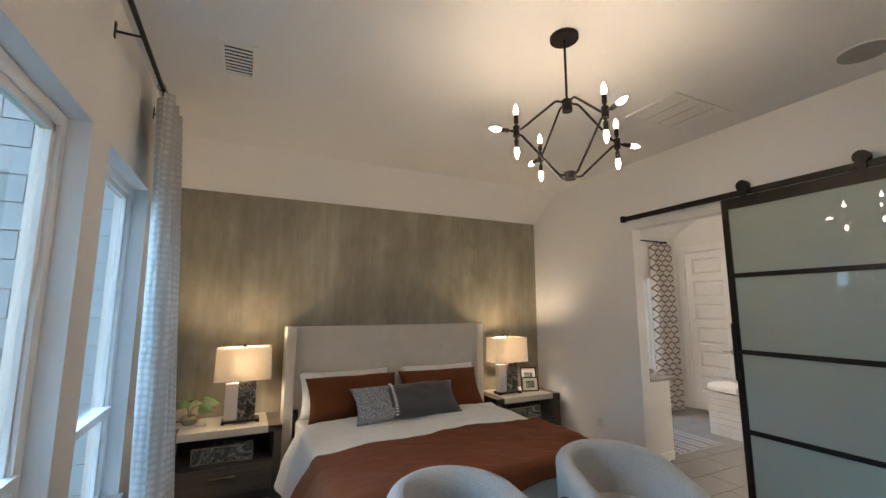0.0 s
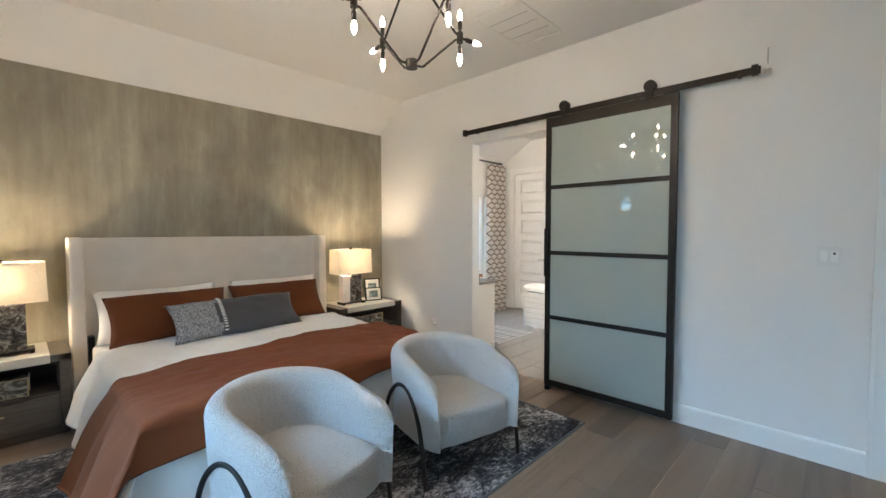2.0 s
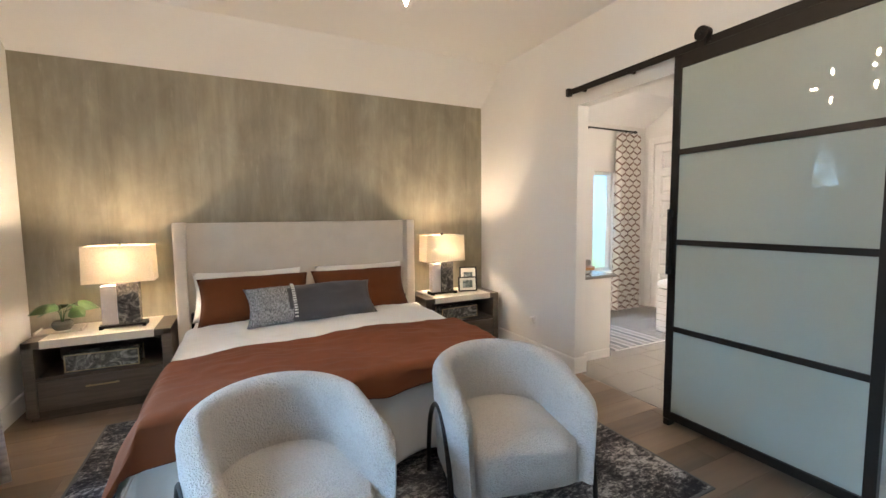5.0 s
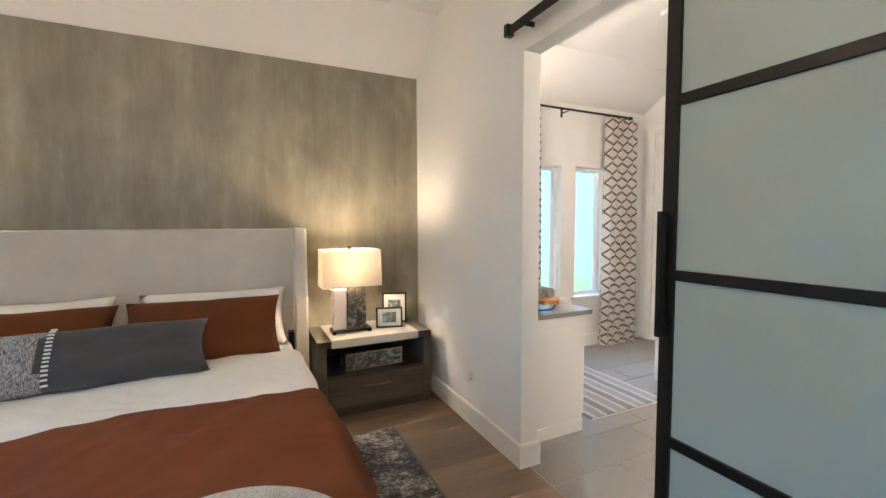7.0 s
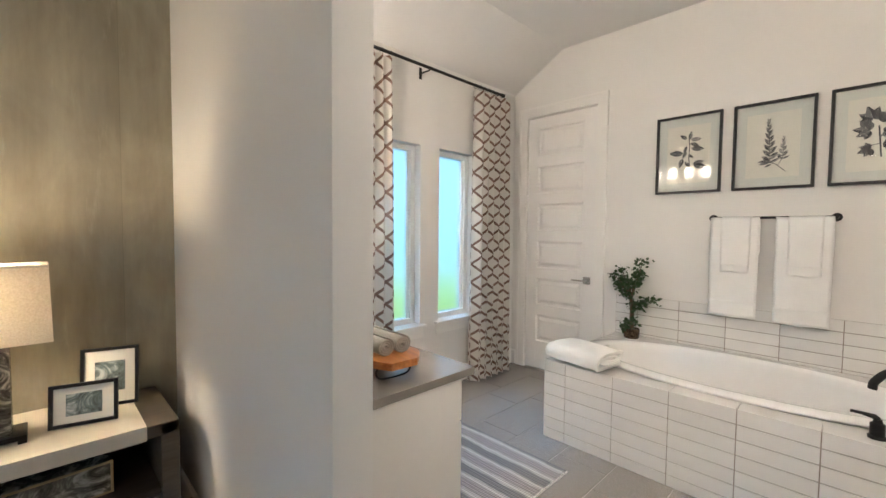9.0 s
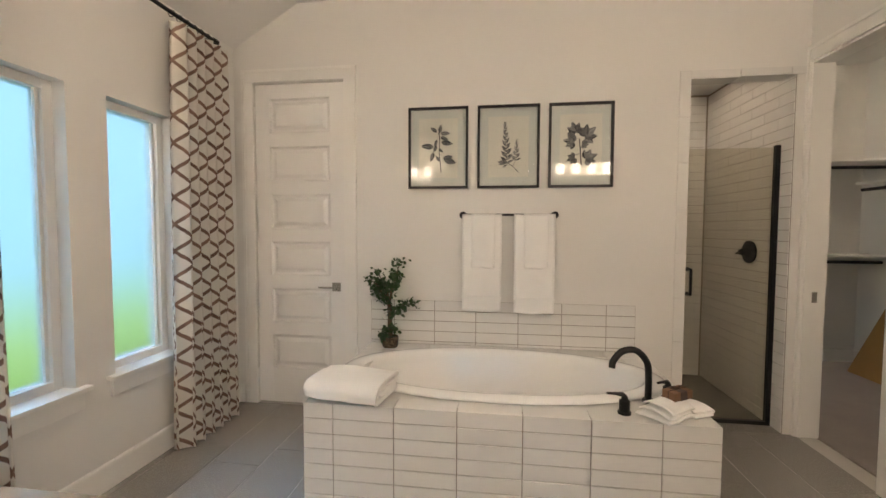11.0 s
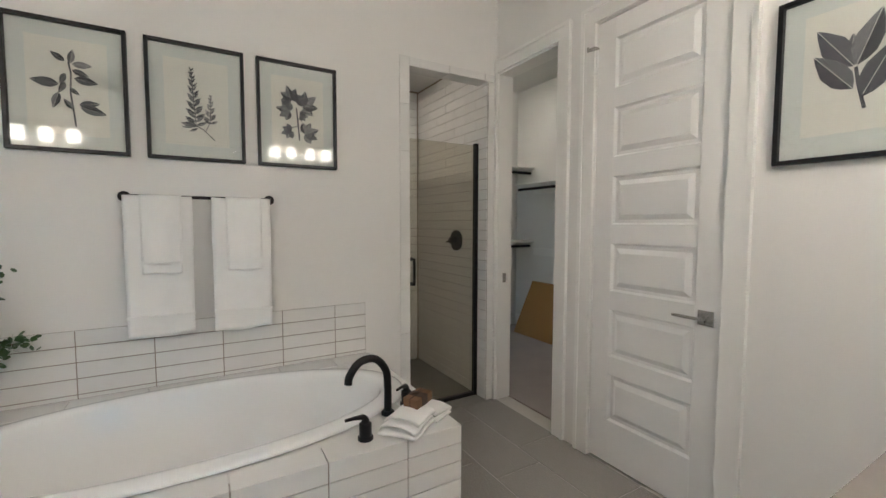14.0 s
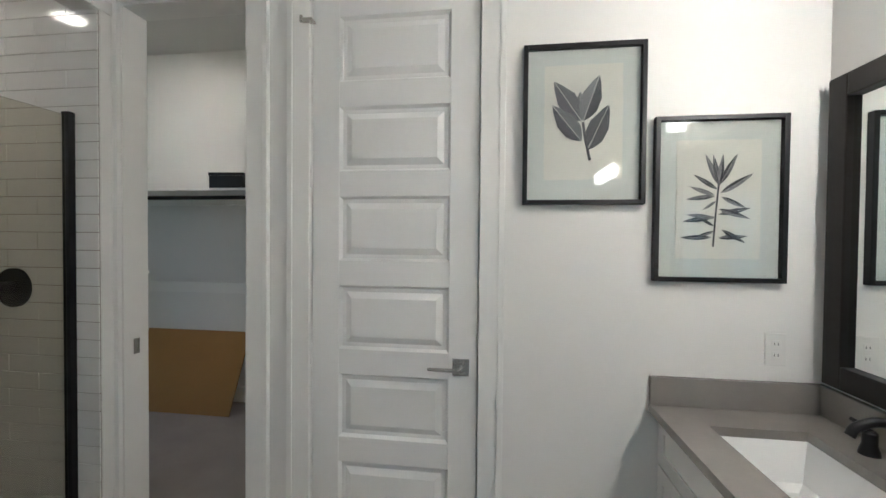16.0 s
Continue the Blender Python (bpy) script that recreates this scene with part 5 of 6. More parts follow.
def stalk(bm, pts, w, y=0.0):
    for (xa, za), (xb, zb) in zip(pts, pts[1:]):
        d = Vector((xb - xa, 0, zb - za)).normalized() * w / 2
        bm.faces.new([bm.verts.new(p) for p in ((xa - d.z, y, za + d.x), (xa + d.z, y, za - d.x), (xb + d.z, y, zb - d.x), (xb - d.z, y, zb + d.x))])


def sprig(bm, leaves, fat):
    """Leaves as (x, z, angle, length), each 0.3 mm in front of the last."""
    for k, (x, z, a, l) in enumerate(leaves):
        leaf_shape(bm, x, z, l, l * fat, radians(a), 0.0003 * k)


def spike(bm, x0, z0, x1, z1, n, long):
    """An upright shoot with narrow leaves in pairs."""
    stalk(bm, [(x0, z0), (x1, z1)], 0.004)
    for k in range(n):
        u = k / (n - 1)
        l = long * (1 - 0.62 * u)
        for a in (32 + 30 * u, 148 - 30 * u):
            leaf_shape(bm, x0 + (x1 - x0) * u, z0 + (z1 - z0) * u, l, l * 0.30, radians(a + (7 if k % 2 else -7)), 0.0002 * k)


def botanical(bm, kind):
    if kind == 0:
        stalk(bm, [(0.018, -0.152), (0.013, -0.087), (0.006, -0.022), (0.01, 0.058), (0.003, 0.10)], 0.006)
        sprig(bm, ((0.008, 0.093, 80, 0.058), (-0.007, 0.10, 145, 0.055), (0.013, 0.093, 0, 0.066), (0.013, 0.07, -20, 0.058), (0.018, 0.038, -9, 0.08), (-0.008, 0.055, 250, 0.05), (-0.027, 0.008, 175, 0.09), (-0.008, 0.02, 243, 0.05), (-0.030, -0.022, 252, 0.068), (0.003, -0.002, -38, 0.04), (0.033, -0.072, -15, 0.09), (0.03, -0.065, 10, 0.07), (0.015, -0.085, 130, 0.05)), 0.42)
    elif kind == 1:
        stalk(bm, [(0.067, -0.159), (0.02, -0.113), (-0.008, -0.10)], 0.004)
        stalk(bm, [(0.03, -0.12), (0.05, -0.078)], 0.003)
        spike(bm, -0.008, -0.10, -0.022, 0.140, 15, 0.050)
        spike(bm, 0.050, -0.085, 0.053, 0.035, 9, 0.036)
        sprig(bm, ((-0.01, -0.10, 172, 0.06), (-0.01, -0.10, 190, 0.055), (-0.005, -0.105, 155, 0.05), (0.0, -0.11, 205, 0.04)), 0.28)
    elif kind == 2:
        stalk(bm, [(0.005, -0.12), (-0.002, -0.03), (-0.008, 0.04)], 0.007)
        stalk(bm, [(0.0, -0.02), (0.03, 0.05)], 0.005)
        stalk(bm, [(0.0, -0.05), (-0.04, -0.06)], 0.004)
        for cx, cz, r, rot in ((0.022, 0.050, 0.092, 40), (-0.030, 0.075, 0.075, 110), (-0.040, 0.020, 0.070, 170), (0.030, -0.085, 0.080, 22), (-0.035, -0.075, 0.055, 200), (0.012, 0.005, 0.040, -5)):
            for k in range(5):
                leaf_shape(bm, cx, cz, r * (1 - 0.14 * abs(k - 2)), r * 0.46, radians(rot + (k - 2) * 38), 0.0003 * k)
    elif kind == 3:
        stalk(bm, [(0.024, -0.125), (0.008, -0.055), (0.0, 0.0)], 0.009)
        sprig(bm, ((-0.008, 0.035, 92, 0.065), (-0.002, 0.0, 125, 0.165), (0.0, 0.0, 71, 0.160), (-0.002, -0.065, 129, 0.158), (0.014, -0.095, 65, 0.165)), 0.42)
    else:
        stalk(bm, [(-0.012, -0.150), (-0.006, -0.05), (0.002, 0.05)], 0.006)
        sprig(bm, ((0.003, 0.043, 113, 0.11), (0.003, 0.043, 101, 0.10), (0.003, 0.043, 84, 0.10), (0.003, 0.043, 62, 0.115), (0.0, 0.03, 147, 0.09), (0.005, 0.018, 32, 0.118), (-0.008, 0.010, 186, 0.09), (-0.008, 0.012, 160, 0.085), (-0.005, -0.005, 215, 0.05), (0.008, 0.008, -25, 0.085), (-0.008, -0.055, 189, 0.10), (-0.006, -0.06, 172, 0.09), (0.0, -0.048, 12, 0.10), (0.0, -0.03, -18, 0.10), (-0.01, -0.085, 150, 0.055), (-0.018, -0.120, 181, 0.095), (-0.010, -0.10, 200, 0.06), (0.0, -0.122, 4, 0.09), (0.01, -0.095, -30, 0.085)), 0.17)


def print_frame(m, w, h, kind, label, px=0.0, pz=0.0, pw=0.283, ph=0.427):
    p = thing("framed_print", m, label, "picture", "botanical prints")
    f = 0.017
    part("frame", boxes((-w / 2, -0.030, -h / 2, -w / 2 + f, 0, h / 2), (w / 2 - f, -0.030, -h / 2, w / 2, 0, h / 2), (-w / 2 + f, -0.030, -h / 2, w / 2 - f, 0, -h / 2 + f), (-w / 2 + f, -0.030, h / 2 - f, w / 2 - f, 0, h / 2), bevel=0.003), BLACK, p, "thin black wooden frame")
    part("mat", box(-w / 2 + f, -0.007, -h / 2 + f, w / 2 - f, -0.003, h / 2 - f), MATBOARD, p, "pale grey-green mat")
    rnd = random.Random(kind)
    bm = bmesh.new()
    n = 24
    ring = []
    for a, b, c in ((0, -1, -1), (1, 1, -1), (2, 1, 1), (3, -1, 1)):
        nb = [(1, -1), (1, 1), (-1, 1), (-1, -1)][a]
        for k in range(n):
            u = k / n
            x, z = b + (nb[0] - b) * u, c + (nb[1] - c) * u
            ring.append(bm.verts.new((px + x * pw / 2 + rnd.uniform(-0.0018, 0.0018), -0.009, pz + z * ph / 2 + rnd.uniform(-0.0018, 0.0018))))
    fc = bm.faces.new(ring)
    ext = bmesh.ops.extrude_face_region(bm, geom=[fc])
    for v in ext["geom"]:
        if isinstance(v, bmesh.types.BMVert):
            v.co.y += 0.002
    pa = part("paper", bm, RAGPAPER, p, "cream deckle-edged paper")
    bm = bmesh.new()
    botanical(bm, kind)
    for v in bm.verts:
        v.co = (px + v.co.x * pw / 0.255, -0.0095 - v.co.y * 0.5, pz + v.co.z * ph / 0.375)
    part("plant_print", bm, INK, pa, "grey ink drawing of leaves")
    g = part("glazing", box(-w / 2 + f, -0.020, -h / 2 + f, w / 2 - f, -0.018, h / 2 - f), PICGLASS, p)
    g.visible_shadow = False


for y, k, word in ((3.120, 0, "broad leaves"), (2.618, 1, "rosemary-like sprigs"), (2.121, 2, "lobed leaves")):
    print_frame(pose(TUB_W, y, 1.964, 0, 0, -90), 0.435, 0.583, k, "black-framed botanical print of " + word + " above the tub")
print_frame(pose(5.192, BATH_S, 1.870, 0, 0, 180), 0.440, 0.595, 3, "black-framed botanical print of four broad leaves", pz=0.01)
print_frame(pose(4.72, BATH_S, 1.590, 0, 0, 180), 0.440, 0.595, 4, "black-framed botanical print of narrow bamboo leaves")


def hung_towel(name, xc, w, drop, y_out, label, seed, t=0.010):
    """A towel folded over the bar; x runs along the bar, -y into the room."""
    def f(u, v):
        x = (u - 0.5) * w * (1 + 0.03 * v)
        q = v * (drop + 0.35 * drop + 0.03)
        wv = 0.006 * noise.noise((u * 3 + seed, v * 3, seed)) + 0.004 * math.sin(u * 9 + seed)
        if q < drop:
            return (xc + x, -y_out - wv * (drop - q) / drop, -drop + q + 0.004 * math.sin(u * 7 + seed))
        q -= drop
        if q < 0.03:
            g = q / 0.03 * math.pi
            return (xc + x, -y_out * math.cos(g) if y_out < 0.03 else -y_out * (0.5 + 0.5 * math.cos(g)) + y_out * 0.5 * (1 - math.cos(g)) * 0.6, 0.008 * math.sin(g))
        return (xc + x, y_out * 0.6 + 0.004, -(q - 0.03))
    return thicken(grid(14, 46, f), t)


def towel_rail():
    m = pose(TUB_W - 0.065, 2.612, 1.480, 0, 0, -90)
    b = thing("towel_bar", m, "matt black towel bar on the wall above the tub", "towel bar")
    part("bar", cyl((-0.325, 0, 0), (0.325, 0, 0), 0.0085, 14), BLACK, b, smooth=True)
    for s in (-1, 1):
        part("post", cyl((s * 0.325, -0.012, 0), (s * 0.325, 0.062, 0), 0.012, 14), BLACK, b, smooth=True)
        part("rosette", cyl((s * 0.325, 0.055, 0), (s * 0.325, 0.065, 0), 0.026, 20), BLACK, b, smooth=True)
    for x, sd, d in ((-0.185, 1, 0.685), (0.180, 2, 0.692)):
        tw = thing("bath_towel", m, "white cotton bath towel hanging from the bar", "towel", "hung towels")
        part("cloth", hung_towel("cloth", x, 0.275, d, 0.018, "", sd), TOWEL, tw, smooth="all")
        part("border", box(x - 0.14, -0.034, -d + 0.095, x + 0.14, -0.026, -d + 0.11, 0.003), TOWEL, tw)
        hw = thing("hand_towel", m, "small white hand towel folded over a bath towel", "towel", "hung towels")
        part("cloth", hung_towel("cloth", x + 0.01, 0.165, 0.375, 0.036, "", sd + 5), TOWEL, hw, smooth="all")
        part("border", box(x - 0.075, -0.053, -0.325, x + 0.095, -0.045, -0.312, 0.003), TOWEL, hw)


towel_rail()

TX0, TX1, TY0, TY1, TZ = 6.055, TUB_W, 1.71, 3.632, 0.522
TUBC = (6.63, 2.685)


def bathtub():
    t = thing("bathtub", pose(*TUBC, 0), "white oval drop-in bathtub set in a tiled deck", "bathtub")
    A, B, n = 0.942, 0.455, 64     # half length along y, half width along x
    prof = [(q, z - 0.54 + TZ) for q, z in ((1.0, 0.541), (1.0, 0.546), (0.985, 0.553), (0.96, 0.559), (0.93, 0.563), (0.905, 0.562), (0.888, 0.555), (0.877, 0.54), (0.865, 0.50), (0.84, 0.42), (0.76, 0.25), (0.68, 0.15), (0.55, 0.128), (0.3, 0.126))]
    bm = bmesh.new()
    rings = []
    for s, z in prof:
        ring = []
        for k in range(n):
            g = 2 * math.pi * k / n
            e = 2.12
            c, d = math.cos(g), math.sin(g)
            r = (abs(c) ** e + abs(d) ** e) ** (-1 / e)
            inset = (1 - s)
            ring.append(bm.verts.new((c * r * (B - inset * 0.72), d * r * (A - inset * 0.95), z)))
        rings.append(ring)
    for a, b in zip(rings, rings[1:]):
        for k in range(n):
            bm.faces.new((a[k], a[(k + 1) % n], b[(k + 1) % n], b[k]))
    bm.faces.new(rings[-1])
    part("basin", bm, ACRYLIC, t, smooth="all")
    part("drain", lathe([(0.035, 0.109), (0.033, 0.114), (0.02, 0.115)], 20, at=(0, -0.5, 0)), BLACK, t, smooth=True)


bathtub()
deck = thing("tub_deck", pose(0, 0, 0), "tub surround clad in stacked white glazed tiles", "tub surround")
bm = bmesh.new()
box(TX0 + 0.008, TY0 + 0.008, 0, TX0 + 0.06, TY1 - 0.008, TZ - 0.008, bm=bm)
box(TX0 + 0.06, TY0 + 0.008, 0, TX1, TY0 + 0.06, TZ - 0.008, bm=bm)
box(TX0 + 0.06, TY1 - 0.06, 0, TX1, TY1 - 0.008, TZ - 0.008, bm=bm)
part("core", bm, GROUT, deck)
bm, n = bmesh.new(), 64
inner, outer = [], []
for k in range(n):
    g = 2 * math.pi * k / n
    c, d = math.cos(g), math.sin(g)
    r = (abs(c) ** 2.12 + abs(d) ** 2.12) ** (-1 / 2.12)
    inner.append(bm.verts.new((TUBC[0] + c * r * 0.435, TUBC[1] + d * r * 0.922, TZ - 0.008)))
    q = min(((TX1 if c > 0 else TX0 + 0.008) - TUBC[0]) / c if abs(c) > 1e-6 else 9, ((TY1 - 0.008 if d > 0 else TY0 + 0.008) - TUBC[1]) / d if abs(d) > 1e-6 else 9)
    outer.append(bm.verts.new((TUBC[0] + c * q, TUBC[1] + d * q, TZ - 0.008)))
for k in range(n):
    bm.faces.new((inner[k], inner[(k + 1) % n], outer[(k + 1) % n], outer[k]))
part("deck_top", bm, TILE, deck)


def black_tap():
    f = thing("tub_faucet", pose(6.298, 1.938, TZ), "matt black gooseneck tub faucet with two lever handles", "faucet")
    part("base_ring", lathe([(0.028, 0), (0.028, 0.012), (0.022, 0.018)], 20), BLACK, f, smooth=True)
    part("spout", tube(bend((0, 0, 0.01), (0, 0, 0.12), (0, 0.01, 0.20), (0, 0.06, 0.255), (0, 0.125, 0.25), (0, 0.168, 0.20), (0, 0.175, 0.165), n=6), 0.0165, 14), BLACK, f, smooth=True)
    for at, way in (((-0.153, 0.156, 0), (-0.18, 0.98)), ((0.050, -0.112, 0), (-0.60, 0.80))):
        h = part("handle", lathe([(0.03, 0), (0.03, 0.01), (0.024, 0.014), (0.024, 0.062), (0.016, 0.068), (0.013, 0.082)], 20), BLACK, f, smooth=True)
        h.matrix_basis = Matrix.Translation(at)
        part("lever", tube([(0, 0, 0.080), (way[0] * 0.01, way[1] * 0.01, 0.090), (way[0] * 0.05, way[1] * 0.05, 0.096), (way[0] * 0.085, way[1] * 0.085, 0.098)], [0.012, 0.011, 0.007, 0.006], 10), BLACK, h, smooth=True)


black_tap()


def fan_fold(m, turns, length, width, label, seed):
    """A small cloth folded to and fro in loose layers, the loops at both ends and the top layers slipped aside."""
    t = thing("folded_washcloth", m, label, "towel", "washcloths")
    pts, z = [], 0.006
    for k in range(turns):
        side = 1 if k % 2 == 0 else -1
        reach = length / 2 * (1 - 0.07 * k)
        pts += [(-side * reach * 0.8, 0, z), (side * reach * 0.8, 0, z + 0.002), (side * reach, 0, z + 0.007)]
        z += 0.0145
    path = bend(*pts, n=4)
    n = len(path) - 1

    def f(u, v):
        p = path[min(n, round(u * n))]
        y, layer = (v - 0.5) * width * (1 - 0.12 * u), p.z / 0.0145
        sag = 0.010 * (abs(v - 0.5) * 2) ** 3 * layer * 0.5
        w = 0.006 * noise.noise((p.x * 16, y * 14, seed + layer * 0.4)) + 0.002 * noise.noise((p.x * 60, y * 55, seed))
        return (p.x + 0.012 * noise.noise((layer, y * 9, seed)), y + 0.014 * noise.noise((layer * 0.8, 3, seed)) + 0.005 * noise.noise((p.x * 20, layer, seed)), max(0.005, p.z - sag + w))
    part("cloth", thicken(grid(n, 18, f), 0.007), TOWEL, t, smooth="all")
    return t


def rolled_fold_towel():
    """A thick towel folded in on itself; one end shows the layers, the front flap droops over the deck's edge."""
    t = thing("folded_towel", pose(6.175, 3.415, TZ + 0.012, 0, 0, -9), "thick white folded bath towel on the tub deck", "towel")
    path = bend((0.08, 0, 0.066), (-0.07, 0, 0.064), (-0.115, 0, 0.050), (-0.07, 0, 0.036), (0.10, 0, 0.034), (0.145, 0, 0.058), (0.155, 0, 0.082), (0.10, 0, 0.104), (-0.09, 0, 0.098), (-0.155, 0, 0.068), (-0.168, 0, 0.022), (-0.140, 0, -0.002), (0.13, 0, 0.004), n=5)
    n = len(path) - 1

    def f(u, v):
        p = path[min(n, round(u * n))]
        y = (v - 0.5) * 0.39
        w = 0.006 * noise.noise((p.x * 7, y * 6, 2)) + 0.003 * noise.noise((p.x * 22, y * 19, 5))
        q = abs(v - 0.5) * 2
        return (0.86 * p.x * (1 - 0.04 * q ** 4) + 0.010 * noise.noise((p.z * 9, y * 4, 8)), y + 0.012 * noise.noise((u * 6, 1, v * 2)), 0.90 * p.z * (1 - 0.08 * q ** 3) + w + 0.012)
    part("cloth", thicken(grid(n, 26, f), 0.017), TOWEL, t, smooth="all")
    hem = [f(u / n, 0.0) for u in range(n + 1)]
    part("hem", tube([Vector(p) + Vector((0, 0.004, 0)) for p in hem], 0.0065, 8), TOWEL, t, smooth="all")


rolled_fold_towel()
fan_fold(pose(6.140, 1.912, TZ + 0.003, 0, 0, 128), 5, 0.215, 0.16, "loosely folded white washcloths stacked on the tub deck", 8)
fan_fold(pose(6.196, 1.782, TZ + 0.003, 0, 0, 118), 3, 0.13, 0.14, "small white washcloth folded on the tub deck", 12)
soap = thing("soap_box", pose(6.180, 1.850, TZ + 0.076, 0, 3, 118), "small brown kraft soap box tied with a dark string", "box")
part("carton", box(-0.055, -0.035, 0, 0.055, 0.035, 0.038, 0.002), surface("kraft_board", (0.20, 0.105, 0.055), 0.7, vary=0.15, fine=90, bump=0.1), soap)
part("label_band", box(-0.02, -0.0365, -0.0, 0.02, 0.0365, 0.0392), surface("dark_label", (0.06, 0.035, 0.025), 0.6, vary=0.2), soap)
STRING = surface("dark_string", (0.05, 0.03, 0.022), 0.8, vary=0.2, fine=300)
part("string", tube([(-0.056, 0.0, 0.04), (0.0, 0.002, 0.0405), (0.056, 0.0, 0.04), (0.0568, 0.0, 0.0), (-0.0568, 0.0, 0.0)], 0.0016, 6, closed=True), STRING, soap, smooth=True)
for side in (-1, 1):
    part("bow_loop", tube(bend((0, 0, 0.041), (side * 0.020, 0.008, 0.056), (side * 0.034, -0.004, 0.050), (side * 0.018, -0.010, 0.043), (0, 0, 0.041), n=5), 0.0018, 6), STRING, soap, smooth=True)


def tub_plant():
    p = thing("bonsai_plant", pose(7.065, 3.455, TZ), "jade-like green bonsai in a round brown pot", "plant")
    part("pot", lathe([(0.052, 0), (0.058, 0.01), (0.060, 0.07), (0.056, 0.078), (0.05, 0.07)], 20), marbled("brown_glass", (0.03, 0.018, 0.010), (0.10, 0.065, 0.04), (0.22, 0.16, 0.10), 22, 0.2), p, smooth=True)
    rnd = random.Random(11)
    trunk = bend((0, 0, 0.06), (0.008, 0.005, 0.16), (-0.01, 0.0, 0.26), (-0.02, 0.01, 0.34), n=5)
    part("trunk", tube(trunk, [0.020 - 0.0005 * i for i in range(len(trunk))], 9), BARK, p, smooth=True)
    ends = []
    for x, y, z in ((-0.03, 0.10, 0.42), (-0.02, 0.14, 0.49), (-0.05, 0.03, 0.47), (-0.02, -0.06, 0.54), (0.0, -0.075, 0.62), (-0.03, -0.10, 0.31), (-0.03, -0.16, 0.325), (-0.04, 0.05, 0.37), (-0.02, -0.02, 0.46), (-0.02, 0.09, 0.55), (-0.01, -0.02, 0.27), (-0.05, -0.02, 0.15), (-0.03, 0.04, 0.11)):
        s = Vector((-0.015, 0.0, min(0.33, z - 0.08)))
        e = Vector((x, y, z))
        part("branch", tube(bend(s, (s + e) / 2 + Vector((0, 0, 0.02)), e, n=4), [0.008 - 0.0007 * i for i in range(9)], 6), BARK, p, smooth=True)
        ends += [e, (s + 2 * e) / 3]
    bm = bmesh.new()
    for e in ends:
        for _ in range(26):
            c = e + Vector((rnd.gauss(0, 0.022), rnd.gauss(0, 0.026), rnd.gauss(0, 0.018)))
            d, q = Vector((rnd.gauss(0, 1), rnd.gauss(0, 1), rnd.gauss(0.2, 0.6))).normalized(), Vector((rnd.gauss(0, 1), rnd.gauss(0, 1), rnd.gauss(0, 1)))
            nn = d.cross(q).normalized()
            k = rnd.uniform(0.011, 0.019)
            vs = [bm.verts.new(c + v) for v in (-d * k, -d * k * 0.3 + nn * k * 0.75, d * k * 0.5 + nn * k * 0.7, d * k, d * k * 0.5 - nn * k * 0.7, -d * k * 0.3 - nn * k * 0.75)]
            bm.faces.new(vs)
    part("foliage", bm, LEAF, p, "small round dark green leaves")


tub_plant()


def bath_curtain(x0, x1, label):
    c = thing("window_curtain", pose(0, 0, 0), label, "curtain", "trellis curtains")
    w = (x1 - x0) * 1.9
    folds = max(3, round((x1 - x0) / 0.085))

    def f(u, v):
        spread = 0.86 + 0.14 * (1 - v)
        xm = (x0 + x1) / 2
        x = xm + (u - 0.5) * (x1 - x0) * spread
        y = BATH_N - 0.115 + (0.046 + 0.012 * (1 - v)) * math.sin(u * folds * 2 * math.pi + 0.6 * math.sin(v * 2)) + 0.01 * noise.noise((u * 3, v * 2, x0))
        return (x + 0.012 * math.sin(u * folds * 4 * math.pi), y, 0.012 + 2.60 * v)
    nu, nv = folds * 14, 30
    bm = grid(nu, nv, f)
    uv = bm.loops.layers.uv.new("UVMap")
    bm.verts.index_update()
    for face in bm.faces:
        for loop in face.loops:
            i = loop.vert.index
            loop[uv].uv = ((i // (nv + 1)) / nu * w, (i % (nv + 1)) / nv * 2.545)
    part("cloth", bm, TRELLIS, c, "white cloth with a brown woven trellis", smooth="all")


bath_curtain(6.40, 6.93, "white curtain with a brown trellis pattern beside the linen door")
bath_curtain(5.01, 5.53, "white curtain with a brown trellis pattern beside the vanity")
rod = thing("curtain_rod", pose(0, BATH_N - 0.115, 2.648), "black curtain rod with rings over the bathroom windows", "curtain rod")
part("rod", cyl((4.98, 0, 0), (6.80, 0, 0), 0.012, 12), BLACK, rod, smooth=True)
for x in (4.97, 6.81):
    part("finial", cyl((x - 0.02, 0, 0), (x + 0.02, 0, 0), 0.018, 14), BLACK, rod, smooth=True)
for x in (5.02, 5.88, 6.74):
    part("bracket", boxes((x - 0.012, 0.105, -0.06, x + 0.012, 0.113, 0.03), (x - 0.006, 0.0, -0.022, x + 0.006, 0.105, -0.0125), bevel=0.002), BLACK, rod)
for a, b in ((6.43, 6.79), (5.02, 5.50)):
    for k in range(7):
        x = a + (b - a) * k / 6
        part("ring", tube([(x, 0.02 * math.cos(g * math.pi / 8), -0.006 + 0.02 * math.sin(g * math.pi / 8)) for g in range(16)], 0.0022, 6, closed=True), BLACK, rod, smooth=True)


